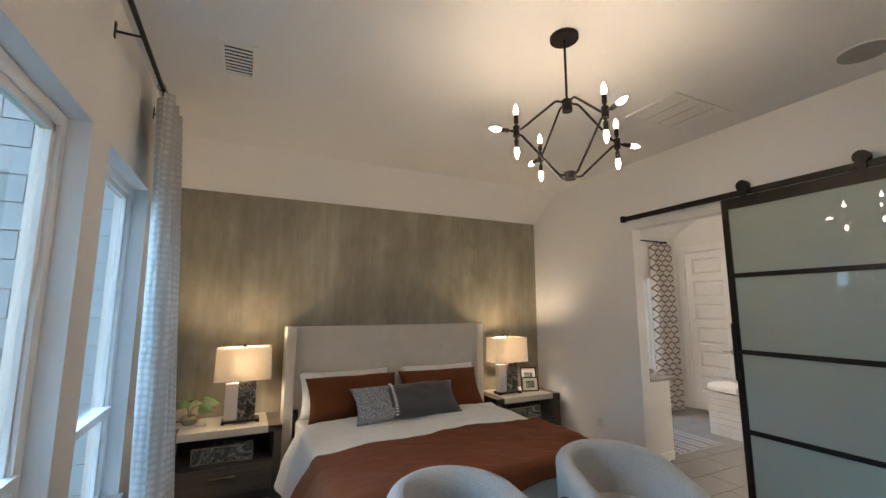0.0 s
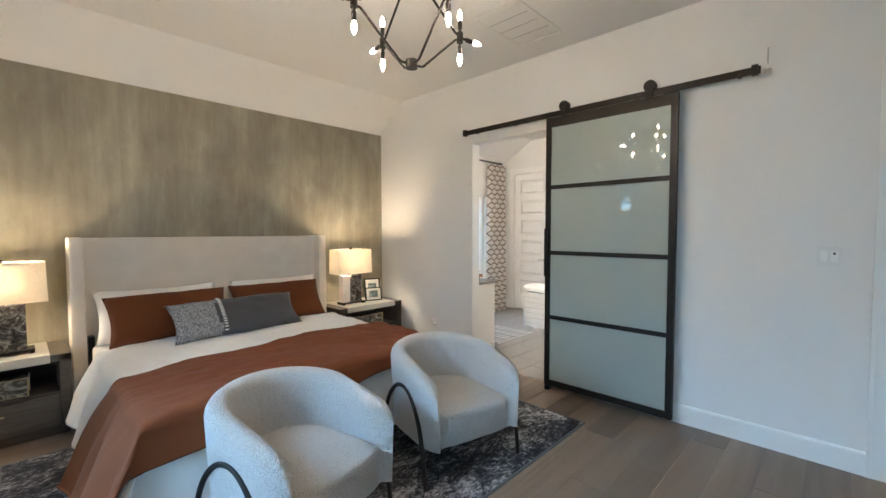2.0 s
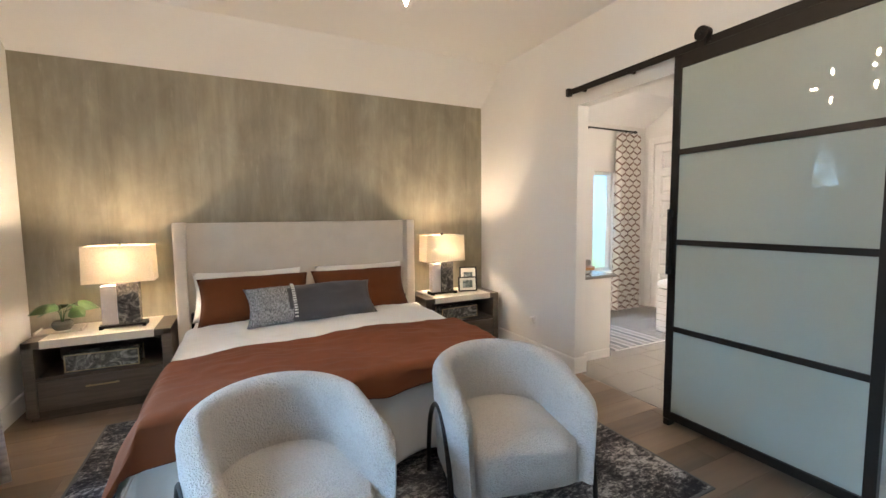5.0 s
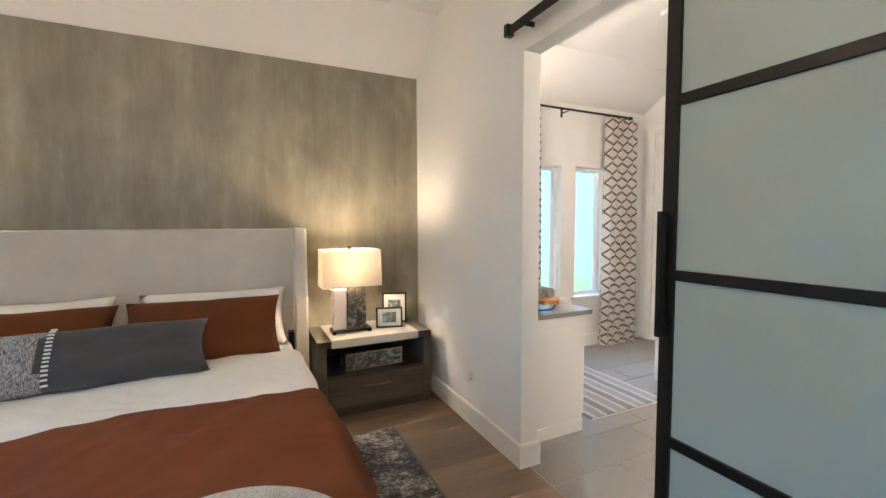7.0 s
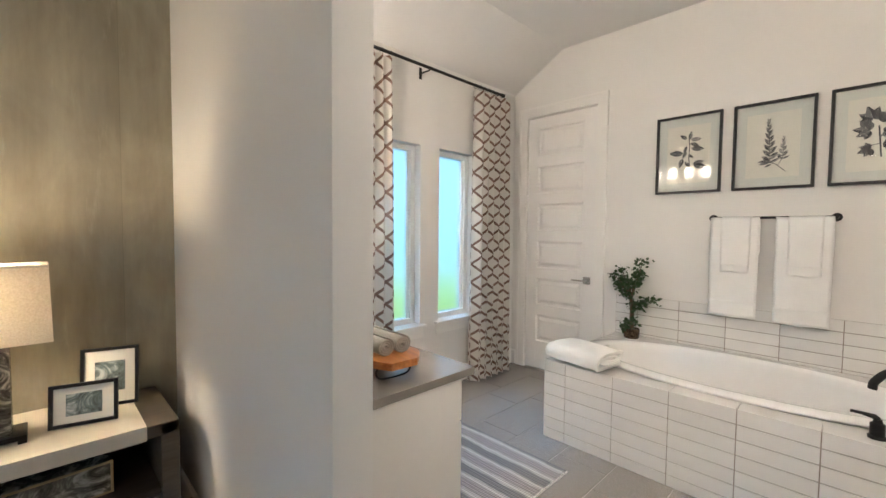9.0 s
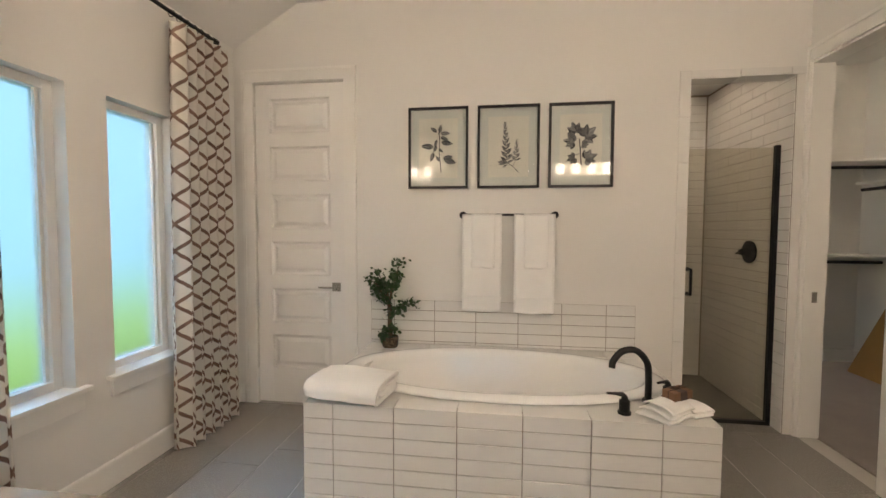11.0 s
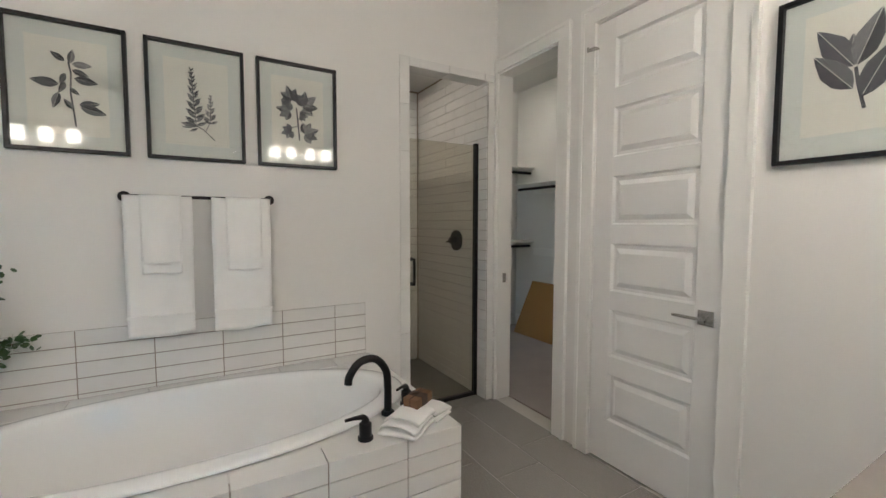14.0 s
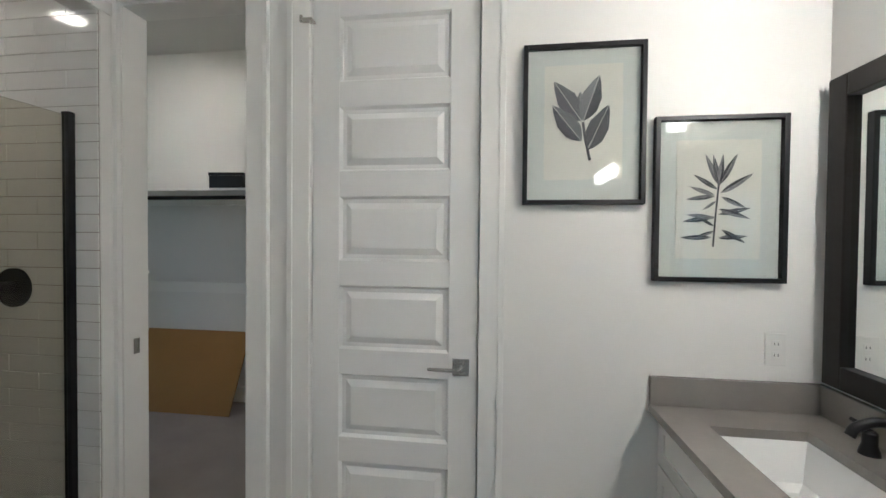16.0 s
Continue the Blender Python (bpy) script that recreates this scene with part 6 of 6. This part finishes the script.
def faucet_small(m):
    f = thing("sink_faucet", m, "matt black widespread sink faucet", "faucet", "sink faucets")
    part("spout", tube(bend((0, 0, 0), (0, 0, 0.06), (0, 0.02, 0.115), (0, 0.07, 0.135), (0, 0.12, 0.118), (0, 0.135, 0.095), n=5), 0.013, 12), BLACK, f, smooth=True)
    for s in (-1, 1):
        h = part("handle", lathe([(0.026, 0), (0.024, 0.012), (0.018, 0.03), (0.018, 0.062), (0.012, 0.068)], 16, at=(s * 0.11, 0.0, 0)), BLACK, f, smooth=True)
        part("lever", tube([(s * 0.11, 0, 0.064), (s * 0.13, 0, 0.072), (s * 0.175, 0, 0.075)], [0.009, 0.008, 0.006], 8), BLACK, h, smooth=True)


def vanity(y0, y1, zt, ends, sink_y, label, d0=BATH_W, d1=4.905):
    """A cabinet run against the west wall with a stone top; ends: which ends stand free."""
    v = thing("vanity_cabinet", pose(0, 0, 0), label, "vanity", "vanities")
    ya, yb = y0 + (0.02 if ends[0] else 0), y1 - (0.02 if ends[1] else 0)
    part("carcass", boxes((d0, ya, 0.09, d1 - 0.02, ya + 0.018, zt - 0.032), (d0, yb - 0.018, 0.09, d1 - 0.02, yb, zt - 0.032), (d0, ya + 0.018, 0.09, d1 - 0.02, yb - 0.018, 0.108), (d1 - 0.04, ya, zt - 0.07, d1 - 0.02, yb, zt - 0.032)), CABINET, v)
    if ends[0]:
        part("end_panel", box(d0, y0 + 0.001, 0, d1 - 0.035, y0 + 0.019, zt - 0.031, 0.002), CABINET, v)
        part("base_trim", box(d0, y0 - 0.010, 0, d1 - 0.035, y0 + 0.001, 0.085, 0.003), TRIM, v)
    part("toe_kick", box(d1 - 0.09, ya, 0, d1 - 0.075, yb, 0.09), CABINET, v)
    n = max(2, round((yb - ya) / 0.42))
    for k in range(n):
        a, b = ya + (yb - ya) * k / n + 0.004, ya + (yb - ya) * (k + 1) / n - 0.004
        for z0, z1, nm in ((zt - 0.215, zt - 0.040, "drawer_front"), (0.10, zt - 0.223, "cabinet_door")):
            dr = part(nm, boxes((d1 - 0.02, a, z0, d1 - 0.006, b, z1), (d1 - 0.006, a, z0, d1, a + 0.05, z1), (d1 - 0.006, b - 0.05, z0, d1, b, z1), (d1 - 0.006, a + 0.05, z0, d1, b - 0.05, z0 + 0.05), (d1 - 0.006, a + 0.05, z1 - 0.05, d1, b - 0.05, z1)), CABINET, v)
            zc, yc = ((z0 + z1) / 2, (a + b) / 2) if nm == "drawer_front" else (z1 - 0.12, b - 0.03)
            hd = ((d1 + 0.022, yc - 0.06, zc - 0.005, d1 + 0.030, yc + 0.06, zc + 0.005) if nm == "drawer_front" else (d1 + 0.022, yc - 0.005, zc - 0.06, d1 + 0.030, yc + 0.005, zc + 0.06))
            ps = ((d1, yc - 0.05, zc - 0.004, d1 + 0.024, yc - 0.042, zc + 0.004), (d1, yc + 0.042, zc - 0.004, d1 + 0.024, yc + 0.05, zc + 0.004)) if nm == "drawer_front" else ((d1, yc - 0.004, zc - 0.05, d1 + 0.024, yc + 0.004, zc - 0.042), (d1, yc - 0.004, zc + 0.042, d1 + 0.024, yc + 0.004, zc + 0.05))
            if nm == "cabinet_door":
                part("pull", boxes(hd, *ps), BLACK, dr)
    t = thing("stone_countertop", pose(0, 0, 0), "grey quartz countertop with an upstand", "countertop", "countertops")
    yo0, yo1 = y0 - (0.012 if ends[0] else 0), y1 + (0.012 if ends[1] else 0)
    sx0, sx1, sy0, sy1 = 4.52, 4.81, sink_y - 0.235, sink_y + 0.235
    bm = bmesh.new()
    xs, yc = (d0, sx0, sx1, d1 + 0.035), (yo0, sy0, sy1, yo1)
    for a in range(3):
        for b in range(3):
            if (a, b) != (1, 1):
                box(xs[a], yc[b], zt - 0.03, xs[a + 1], yc[b + 1], zt, bm=bm)
    bmesh.ops.remove_doubles(bm, verts=bm.verts[:], dist=0.0005)
    bmesh.ops.delete(bm, geom=[f for f in bm.faces if all(len(e.link_faces) > 2 for e in f.edges)], context="FACES_ONLY")
    part("slab", bm, QUARTZ, t)
    part("upstand", box(d0, yo0, zt, d0 + 0.02, yo1, zt + 0.105, 0.002), QUARTZ, t)
    if not ends[0]:
        part("upstand", box(d0 + 0.02, y0, zt, d1 + 0.033, y0 + 0.02, zt + 0.105, 0.002), QUARTZ, t)
    s = thing("undermount_sink", pose(0, 0, 0), "white rectangular undermount sink", "sink", "sinks")
    bm = bmesh.new()
    rings = []
    for o, z in ((-0.02, zt - 0.031), (0.0, zt - 0.031), (0.006, zt - 0.05), (0.03, zt - 0.15), (0.06, zt - 0.165), (0.13, zt - 0.17)):
        rings.append([bm.verts.new((x, y, z)) for x, y in ((sx0 + o, sy0 + o), (sx1 - o, sy0 + o), (sx1 - o, sy1 - o), (sx0 + o, sy1 - o))])
    for a, b in zip(rings, rings[1:]):
        for i in range(4):
            bm.faces.new((a[i], a[(i + 1) % 4], b[(i + 1) % 4], b[i]))
    bm.faces.new(rings[-1])
    part("bowl", bm, ACRYLIC, s)
    part("drain", lathe([(0.022, zt - 0.1695), (0.02, zt - 0.166), (0.012, zt - 0.165)], 16, at=((sx0 + sx1) / 2, sink_y, 0)), BLACK, s, smooth=True)
    faucet_small(pose(d0 + 0.085, sink_y, zt, 0, 0, -90))


def wall_mirror(y0, y1, z0, z1, x=BATH_W):
    m = thing("wall_mirror", pose(0, 0, 0), "large wall mirror in a wide black frame", "mirror", "mirrors")
    f = 0.075
    part("frame", boxes((x, y0, z0, x + 0.035, y0 + f, z1), (x, y1 - f, z0, x + 0.035, y1, z1), (x, y0 + f, z0, x + 0.035, y1 - f, z0 + f), (x, y0 + f, z1 - f, x + 0.035, y1 - f, z1), bevel=0.004), BRONZE, m)
    part("glass", box(x + 0.002, y0 + f - 0.004, z0 + f - 0.004, x + 0.012, y1 - f + 0.004, z1 - f + 0.004), MIRROR, m)


def vanity_light(yc, z, n, x=BATH_W):
    l = thing("vanity_light", pose(x, yc, z), "black wall light bar with frosted glass shades, lit", "wall light", "vanity lights")
    w = 0.2 * (n - 1)
    part("back_plate", box(0, -0.10, -0.06, 0.02, 0.10, 0.06, 0.004), BLACK, l)
    part("bar", box(0.05, -w / 2 - 0.06, -0.012, 0.075, w / 2 + 0.06, 0.012, 0.003), BLACK, l)
    part("arm", box(0.018, -0.015, -0.012, 0.052, 0.015, 0.012), BLACK, l)
    for k in range(n):
        y = (k - (n - 1) / 2) * 0.2
        part("shade", lathe([(0.03, -0.02), (0.052, -0.05), (0.055, -0.15), (0.05, -0.152)], 18, at=(0.0625, y, 0)), OPAL, l, "glowing opal glass shade", smooth=True)


OPAL = glow("opal_lamp_glass", (1.0, 0.87, 0.72), 46)
FUR = 4.36
tagged(part("wall_vanity", box(BATH_W, BATH_S, 0, FUR, 2.085, 3.2), WALL), "smooth off-white painted plaster wall", "wall", kind="structure")
vanity(3.230, BATH_N, 0.84, (True, False), 4.12, "white painted vanity cabinet with a free end panel by the door", BATH_W, 4.835)
vanity(BATH_S, 2.06, 0.835, (False, True), 1.10, "white painted vanity cabinet by the closet wall", FUR)
wall_mirror(0.735, 1.98, 0.958, 1.985, FUR)
wall_mirror(3.32, 4.62, 0.96, 2.00)
vanity_light(1.56, 2.28, 4, FUR)
vanity_light(3.97, 2.28, 4)
wall_plate(pose(4.516, BATH_S, 1.055, 0, 0, 180), 1, "white wall outlet above the counter", "outlet")


def serving_board():
    b = thing("serving_board", pose(4.575, 3.50, 0.84, 0, 0, -4), "live-edge acacia board on bent black legs", "serving board")
    def f(u, v):
        y = (u - 0.5) * 0.46
        w = 0.085 + 0.022 * math.sin(u * 9) + 0.015 * noise.noise((u * 6, 0, 2)) - 0.03 * (abs(u - 0.5) * 2) ** 6
        return (w * (2 * v - 1) + 0.012 * math.sin(u * 5), y, 0.052 + 0.004 * math.sin(u * 7))
    bm = grid(24, 8, f)
    ext = bmesh.ops.extrude_face_region(bm, geom=bm.faces[:])
    for v in ext["geom"]:
        if isinstance(v, bmesh.types.BMVert):
            v.co.z += 0.026
    part("board", bm, ACACIA, b, "orange-brown live-edge wood", smooth=True)
    for y in (-0.16, 0.16):
        part("leg", tube(bend((-0.06, y, 0.053), (-0.075, y, 0.03), (-0.05, y, 0.004), (0.05, y, 0.004), (0.075, y, 0.03), (0.06, y, 0.053), n=4), 0.004, 8), BLACK, b, smooth=True)
    for x, z, sd in ((-0.03, 0.134, 1), (0.045, 0.132, 2)):
        t = thing("rolled_towel", pose(4.56 + x, 3.47, 0.84 + z - 0.018), "rolled grey hand towel on the wooden board", "towel", "rolled towels")
        def roll(u, v):
            g = u * 2 * math.pi * 3.2
            r = 0.010 + 0.025 * u + 0.002 * noise.noise((u * 9, v * 3, sd))
            return (r * math.cos(g) * 1.1, (v - 0.5) * 0.26, r * math.sin(g))
        part("roll", thicken(grid(60, 8, roll), 0.006), GREYTOWEL, t, smooth="all")


serving_board()

def bath_rug(m, y0, y1, label):
    r = thing("bath_rug", m, label, "rug", "bath rugs")
    part("weave", box(-0.405, y0, 0, 0.405, y1, 0.008, 0.003), RUNNER, r)
    for y, s in ((y0 - 0.002, -1), (y1 + 0.002, 1)):
        bm = bmesh.new()
        for k in range(81):
            x = -0.4 + k * 0.01
            tube([(x, y, 0.004), (x + 0.003, y + s * 0.012, 0.002)], 0.0022, 4, bm)
        tagged(part("fringe", bm, WHITE_LINEN, r), kind="stuff")


bath_rug(pose(5.378, 3.80, 0), -0.49, 0.80, "grey and ivory banded flat-woven bath rug")
bath_rug(pose(5.485, 1.60, 0), -0.65, 0.55, "grey and ivory banded bath rug before the closet-side vanity")


def shower():
    s = thing("shower_door", pose(7.30, 0, 0), "frameless smoky glass shower door with one black post and sill", "shower door")
    part("post", box(-0.018, 0.772, 0.0, 0.018, 0.805, 1.960, 0.003), BLACK, s, "black aluminium post")
    part("sill_bar", box(-0.016, 0.805, 0.0, 0.016, 1.414, 0.03, 0.003), BLACK, s)
    g = part("glass", box(-0.004, 0.803, 0.032, 0.004, 1.408, 1.945, 0.001), SHOWERGLASS, s)
    g.visible_shadow = False
    part("pull", tube(bend((-0.006, 1.345, 0.925), (-0.050, 1.345, 0.925), (-0.060, 1.345, 0.940), (-0.060, 1.345, 1.085), (-0.050, 1.345, 1.100), (-0.006, 1.345, 1.100), n=4), 0.0095, 10), BLACK, s, "black D-shaped pull", smooth=True)
    for z in (0.925, 1.100):
        part("pull_washer", cyl((-0.004, 1.345, z), (-0.010, 1.345, z), 0.014, 14), BLACK, s, smooth=True)
    v = thing("shower_valve", pose(7.59, 0.777, 1.213), "round black shower valve with a lever knob", "shower valve")
    part("plate", cyl((0, 0, 0), (0, 0.014, 0), 0.085, 28), BLACK, v, smooth=True)
    part("knob", tube([(0, 0.012, 0), (0, 0.045, 0), (0, 0.07, 0)], [0.03, 0.027, 0.024], 18), BLACK, v, smooth=True)
    part("lever", tube([(0, 0.055, 0), (0.05, 0.06, -0.012), (0.07, 0.06, -0.015)], 0.008, 8), BLACK, v, smooth=True)
    single("shower_pan", box(7.16, 0.775, 0.0, 8.32, 2.2, 0.004), FLOORTILE, "grey tiled shower floor", "shower floor", "structure")


shower()


def closet():
    for z, wall in ((1.815, "back"), (2.04, "east"), (1.12, "east")):
        s = thing("closet_shelf", pose(0, 0, 0), "white closet shelf with a dark hanging rod", "shelf", "closet shelves")
        if wall == "back":
            part("board", box(6.46, -1.02, z, 8.6, -0.69, z + 0.02, 0.002), TRIM, s)
            part("rod", cyl((6.46, -0.75, z - 0.05), (8.6, -0.75, z - 0.05), 0.016, 12), BRONZE, s, smooth=True)
            part("cleat", box(6.46, -1.02, z - 0.09, 8.6, -1.002, z), TRIM, s)
            part("cleat", box(6.46, -1.02, 0.96, 8.6, -1.002, 1.05), TRIM, s)
        else:
            part("board", box(8.62, -1.02, z, 8.95, 0.5, z + 0.02, 0.002), TRIM, s)
            part("rod", cyl((8.68, -1.01, z - 0.05), (8.68, 0.5, z - 0.05), 0.016, 12), BRONZE, s, smooth=True)
            part("bracket", box(8.66, -0.35, z - 0.12, 8.95, -0.335, z), TRIM, s)
    single("cardboard_sheet", box(-0.50, -0.006, 0, 0.48, 0.006, 0.685, 0.001), CARD, "large brown cardboard sheet leaning on the closet wall", "cardboard", m=pose(8.12, -0.70, 0.012, 26, 0, 0))
    b = thing("storage_box", pose(7.70, -0.86, 1.835, 0, 0, 6), "black storage box on the closet shelf", "box")
    part("body", box(-0.14, -0.09, 0, 0.14, 0.09, 0.13, 0.004), BLACK, b)
    part("lid", box(-0.145, -0.095, 0.11, 0.145, 0.095, 0.135, 0.004), BLACK, b)
    part("papers", box(-0.05, -0.05, 0.135, 0.07, 0.04, 0.15, 0.002), PLASTIC, b)
    for k in range(3):
        single("folded_linen", box(-0.13, -0.10, 0, 0.13, 0.10, 0.05, 0.015), TOWEL if k != 1 else CHARCOAL, "folded linen stacked on a closet shelf", "linen", m=pose(8.79, 0.2, 1.14 + 0.05 * k, 0, 0, 5 * k), group="folded linens", smooth=True)


closet()


def downlight(x, y, z, watts, label):
    d = thing("recessed_light", pose(x, y, z), label, "ceiling light", "recessed lights")
    part("rim", lathe([(0.075, -0.006), (0.085, -0.004), (0.085, 0)], 28), PLASTIC, d, smooth=True)
    part("lens", cyl((0, 0, -0.012), (0, 0, -0.005), 0.068, 28), glow("downlight_lens_%d" % watts, (1.0, 0.84, 0.66), watts), d, "glowing round lens")


downlight(7.80, 1.20, 2.62, 34, "small lit recessed light in the shower ceiling")
downlight(8.05, -0.20, CEIL - 0.015, 165, "lit recessed light in the closet ceiling")
det = thing("smoke_detector", pose(5.75, 3.35, CEIL - 0.015), "round white ceiling smoke detector", "smoke detector")
part("body", lathe([(0.045, -0.035), (0.06, -0.028), (0.065, -0.005), (0.065, 0)], 24), PLASTIC, det, smooth=True)

# ---- pieces of floors and walls ----
def shared_box(name, sx, sy, sz, bevel, material):
    """A piece's mesh: its top face is at z = 0 and its middle at the origin."""
    me = bpy.data.meshes.new(name)
    b = box(-sx / 2, -sy / 2, -sz, sx / 2, sy / 2, 0, bevel, 1)
    b.to_mesh(me)
    b.free()
    me.materials.append(material)
    return me


CACHE = {}


def piece(name, size, m, material, parent):
    key = (name, tuple(round(v, 3) for v in size), material.name)
    if key not in CACHE:
        CACHE[key] = shared_box(name, *size, 0.0012 if name != "plank" else 0.0007, material)
    ob = new(name, CACHE[key])
    ob.parent = parent
    ob.matrix_basis = m
    return ob


# planks along x
PW, PL, GAP = 0.198, 1.2, 0.0014
y, row = SOUTH, 0
while y < HEAD:
    w = min(PW, HEAD - y)
    x = WEST - [0.0, 0.42, 0.83, 0.21, 0.62][row % 5]
    while x < BARN + 0.05:
        a, b = max(x, WEST), min(x + PL, BARN + 0.055)
        if b - a > 0.03:
            piece("plank", (b - a - GAP, w - GAP, 0.008), pose((a + b) / 2, y + w / 2, 0.0), PLANK, floor_bed)
        x += PL
    y, row = y + PW, row + 1

# bathroom floor tiles, long side along x, laid half over
tw, tl, row, y = 0.305, 0.61, 0, BATH_S
while y < BATH_N:
    w = min(tw, BATH_N - y)
    x = BARN + 0.06 - (tl / 2 if row % 2 else 0.12)
    while x < TUB_W:
        a, b = max(x, BARN + 0.06), min(x + tl, TUB_W)
        if b - a > 0.03 and not (a > TX0 + 0.05 and y > TY0 + 0.05 and y + w < TY1 - 0.05) and not (b < BATH_W and (y + w < DOOR_S or y > DOOR_N)):
            piece("floor_tile", (b - a - 0.005, w - 0.005, 0.007), pose((a + b) / 2, y + w / 2, 0.0), FLOORTILE, floor_bath)
        x += tl
    y, row = y + tw, row + 1

# tub deck: stacked tiles on the front, both ends and the top
TH, TL = 0.0764, 0.3048
ys = [TY0, TY0 + 0.245] + [TY0 + 0.245 + TL * k for k in range(1, 6)] + [TY1]
for k in range(8):
    z1 = TZ - k * TH
    z0 = max(0.0, z1 - TH)
    if z1 - z0 < 0.012:
        continue
    for a, b in zip(ys, ys[1:]):
        piece("tile", (b - a - 0.0044, z1 - z0 - 0.0044, 0.008), pose(TX0, (a + b) / 2, (z0 + z1) / 2, 90, 0, -90), TILE, deck)
    xs = [TX0 + 0.008 + TL * q for q in range(4)] + [TX1]
    for a, b in zip(xs, xs[1:]):
        piece("tile", (b - a - 0.0044, z1 - z0 - 0.0044, 0.008), pose((a + b) / 2, TY0, (z0 + z1) / 2, 90, 0, 0), TILE, deck)
        piece("tile", (b - a - 0.0044, z1 - z0 - 0.0044, 0.008), pose((a + b) / 2, TY1, (z0 + z1) / 2, 90, 0, 180), TILE, deck)
for a, b in zip(ys, ys[1:]):
    piece("tile", (0.115, b - a - 0.0044, 0.0075), pose(TX0 + 0.0575, (a + b) / 2, TZ - 0.0004), TILE, deck)
    piece("tile", (0.150, b - a - 0.0044, 0.0075), pose(TX1 - 0.080, (a + b) / 2, TZ - 0.0004), TILE, deck)
for k in range(11):
    x0 = TX0 + 0.117 + k * TH
    if x0 + TH < TX1 - 0.15:
        piece("tile", (TH - 0.0044, 0.150, 0.0075), pose(x0 + TH / 2, TY0 + 0.075, TZ - 0.0004), TILE, deck)
        piece("tile", (TH - 0.0044, 0.150, 0.0075), pose(x0 + TH / 2, TY1 - 0.075, TZ - 0.0004), TILE, deck)
# splash above the tub
splash = thing("wall_tile_splash", pose(0, 0, 0), "four courses of stacked white wall tiles behind the tub", "tiles", kind="structure")
part("bed", box(TUB_W - 0.006, TY0 + 0.02, TZ, TUB_W, TY1 - 0.005, 0.848), GROUT, splash)
ys2 = [TY0 + 0.02, TY0 + 0.215] + [TY0 + 0.215 + TL * k for k in range(1, 6)] + [TY1 - 0.005]
for k in range(5):
    z1 = 0.850 - k * TH
    z0 = max(TZ, z1 - TH)
    if z1 - z0 < 0.015:
        continue
    for a, b in zip(ys2, ys2[1:]):
        piece("tile", (b - a - 0.0044, z1 - z0 - 0.0044, 0.007), pose(TUB_W - 0.010, (a + b) / 2, (z0 + z1) / 2, 90, 0, -90), TILE, splash)
# shower: tile border of the opening, then the walls inside
border = thing("wall_tile_border", pose(0, 0, 0), "white tile border round the shower opening", "tiles", kind="structure")
z = 0.0
while z < 2.44:
    h = min(TL, 2.44 - z)
    piece("tile", (0.070, h - 0.0044, 0.008), pose(TUB_W - 0.008, SHOWER[1] + 0.034, z + h / 2, 90, 0, -90), TILE, border)
    z += TL
y = SHOWER[1]
while y > BATH_S + 0.025:
    w = min(TL, y - BATH_S - 0.02)
    piece("tile", (w - 0.0044, 0.050, 0.008), pose(TUB_W - 0.008, y - w / 2, 2.415, 90, 0, -90), TILE, border)
    y -= TL
piece("tile", (0.126, 0.30, 0.006), pose(TUB_W + 0.057, SHOWER[1] - 0.15, 2.385, 180, 0, 0), TILE, border)
showert = thing("wall_tile_shower", pose(0, 0, 0), "white glazed subway tile shower walls with grey joints", "tiles", kind="structure")
part("bed", boxes((TUB_W + 0.006, BATH_S + 0.06, 0, 8.315, BATH_S + 0.079, 2.62), (8.31, BATH_S + 0.08, 0, 8.32, 2.2, 2.62), (TUB_W + 0.12, 2.19, 0, 8.31, 2.2, 2.62)), GROUT, showert)
for k in range(35):
    zc = 0.004 + (k + 0.5) * TH
    if zc + TH / 2 > 2.62:
        break
    x = TUB_W - 0.0 - (TL / 2 if k % 2 else 0)
    while x < 8.3:
        a, b = max(x, TUB_W), min(x + TL, 8.306)
        if b - a > 0.02:
            piece("tile", (b - a - 0.0026, TH - 0.0026, 0.006), pose((a + b) / 2, BATH_S + 0.085, zc, -90, 0, 0), TILE, showert)
        x += TL
# far walls of the shower, joined
bm = bmesh.new()
for k in range(34):
    zc = 0.004 + k * TH
    y = 0.79 - (TL / 2 if k % 2 else 0)
    while y < 2.18:
        a, b = max(y, 0.79), min(y + TL, 2.185)
        if b - a > 0.02:
            box(8.303, a + 0.0015, zc + 0.0015, 8.311, b - 0.0015, zc + TH - 0.0015, bm=bm)
        y += TL
tagged(part("tile_field", bm, TILE, showert), kind="stuff")
# blocks of the garden wing
for k in range(20):
    x = -2.2 + (0.2 if k % 2 else 0)
    zc = -0.25 + k * 0.22
    while x < WEST - 0.21:
        a, b = x, min(x + 0.40, WEST - 0.192)
        if b - a > 0.03:
            piece("block", (b - a - 0.010, 0.21, 0.02), pose((a + b) / 2, 4.305, zc + 0.11, 90, 0, 0), PALEBLOCK, wing)
        x += 0.40
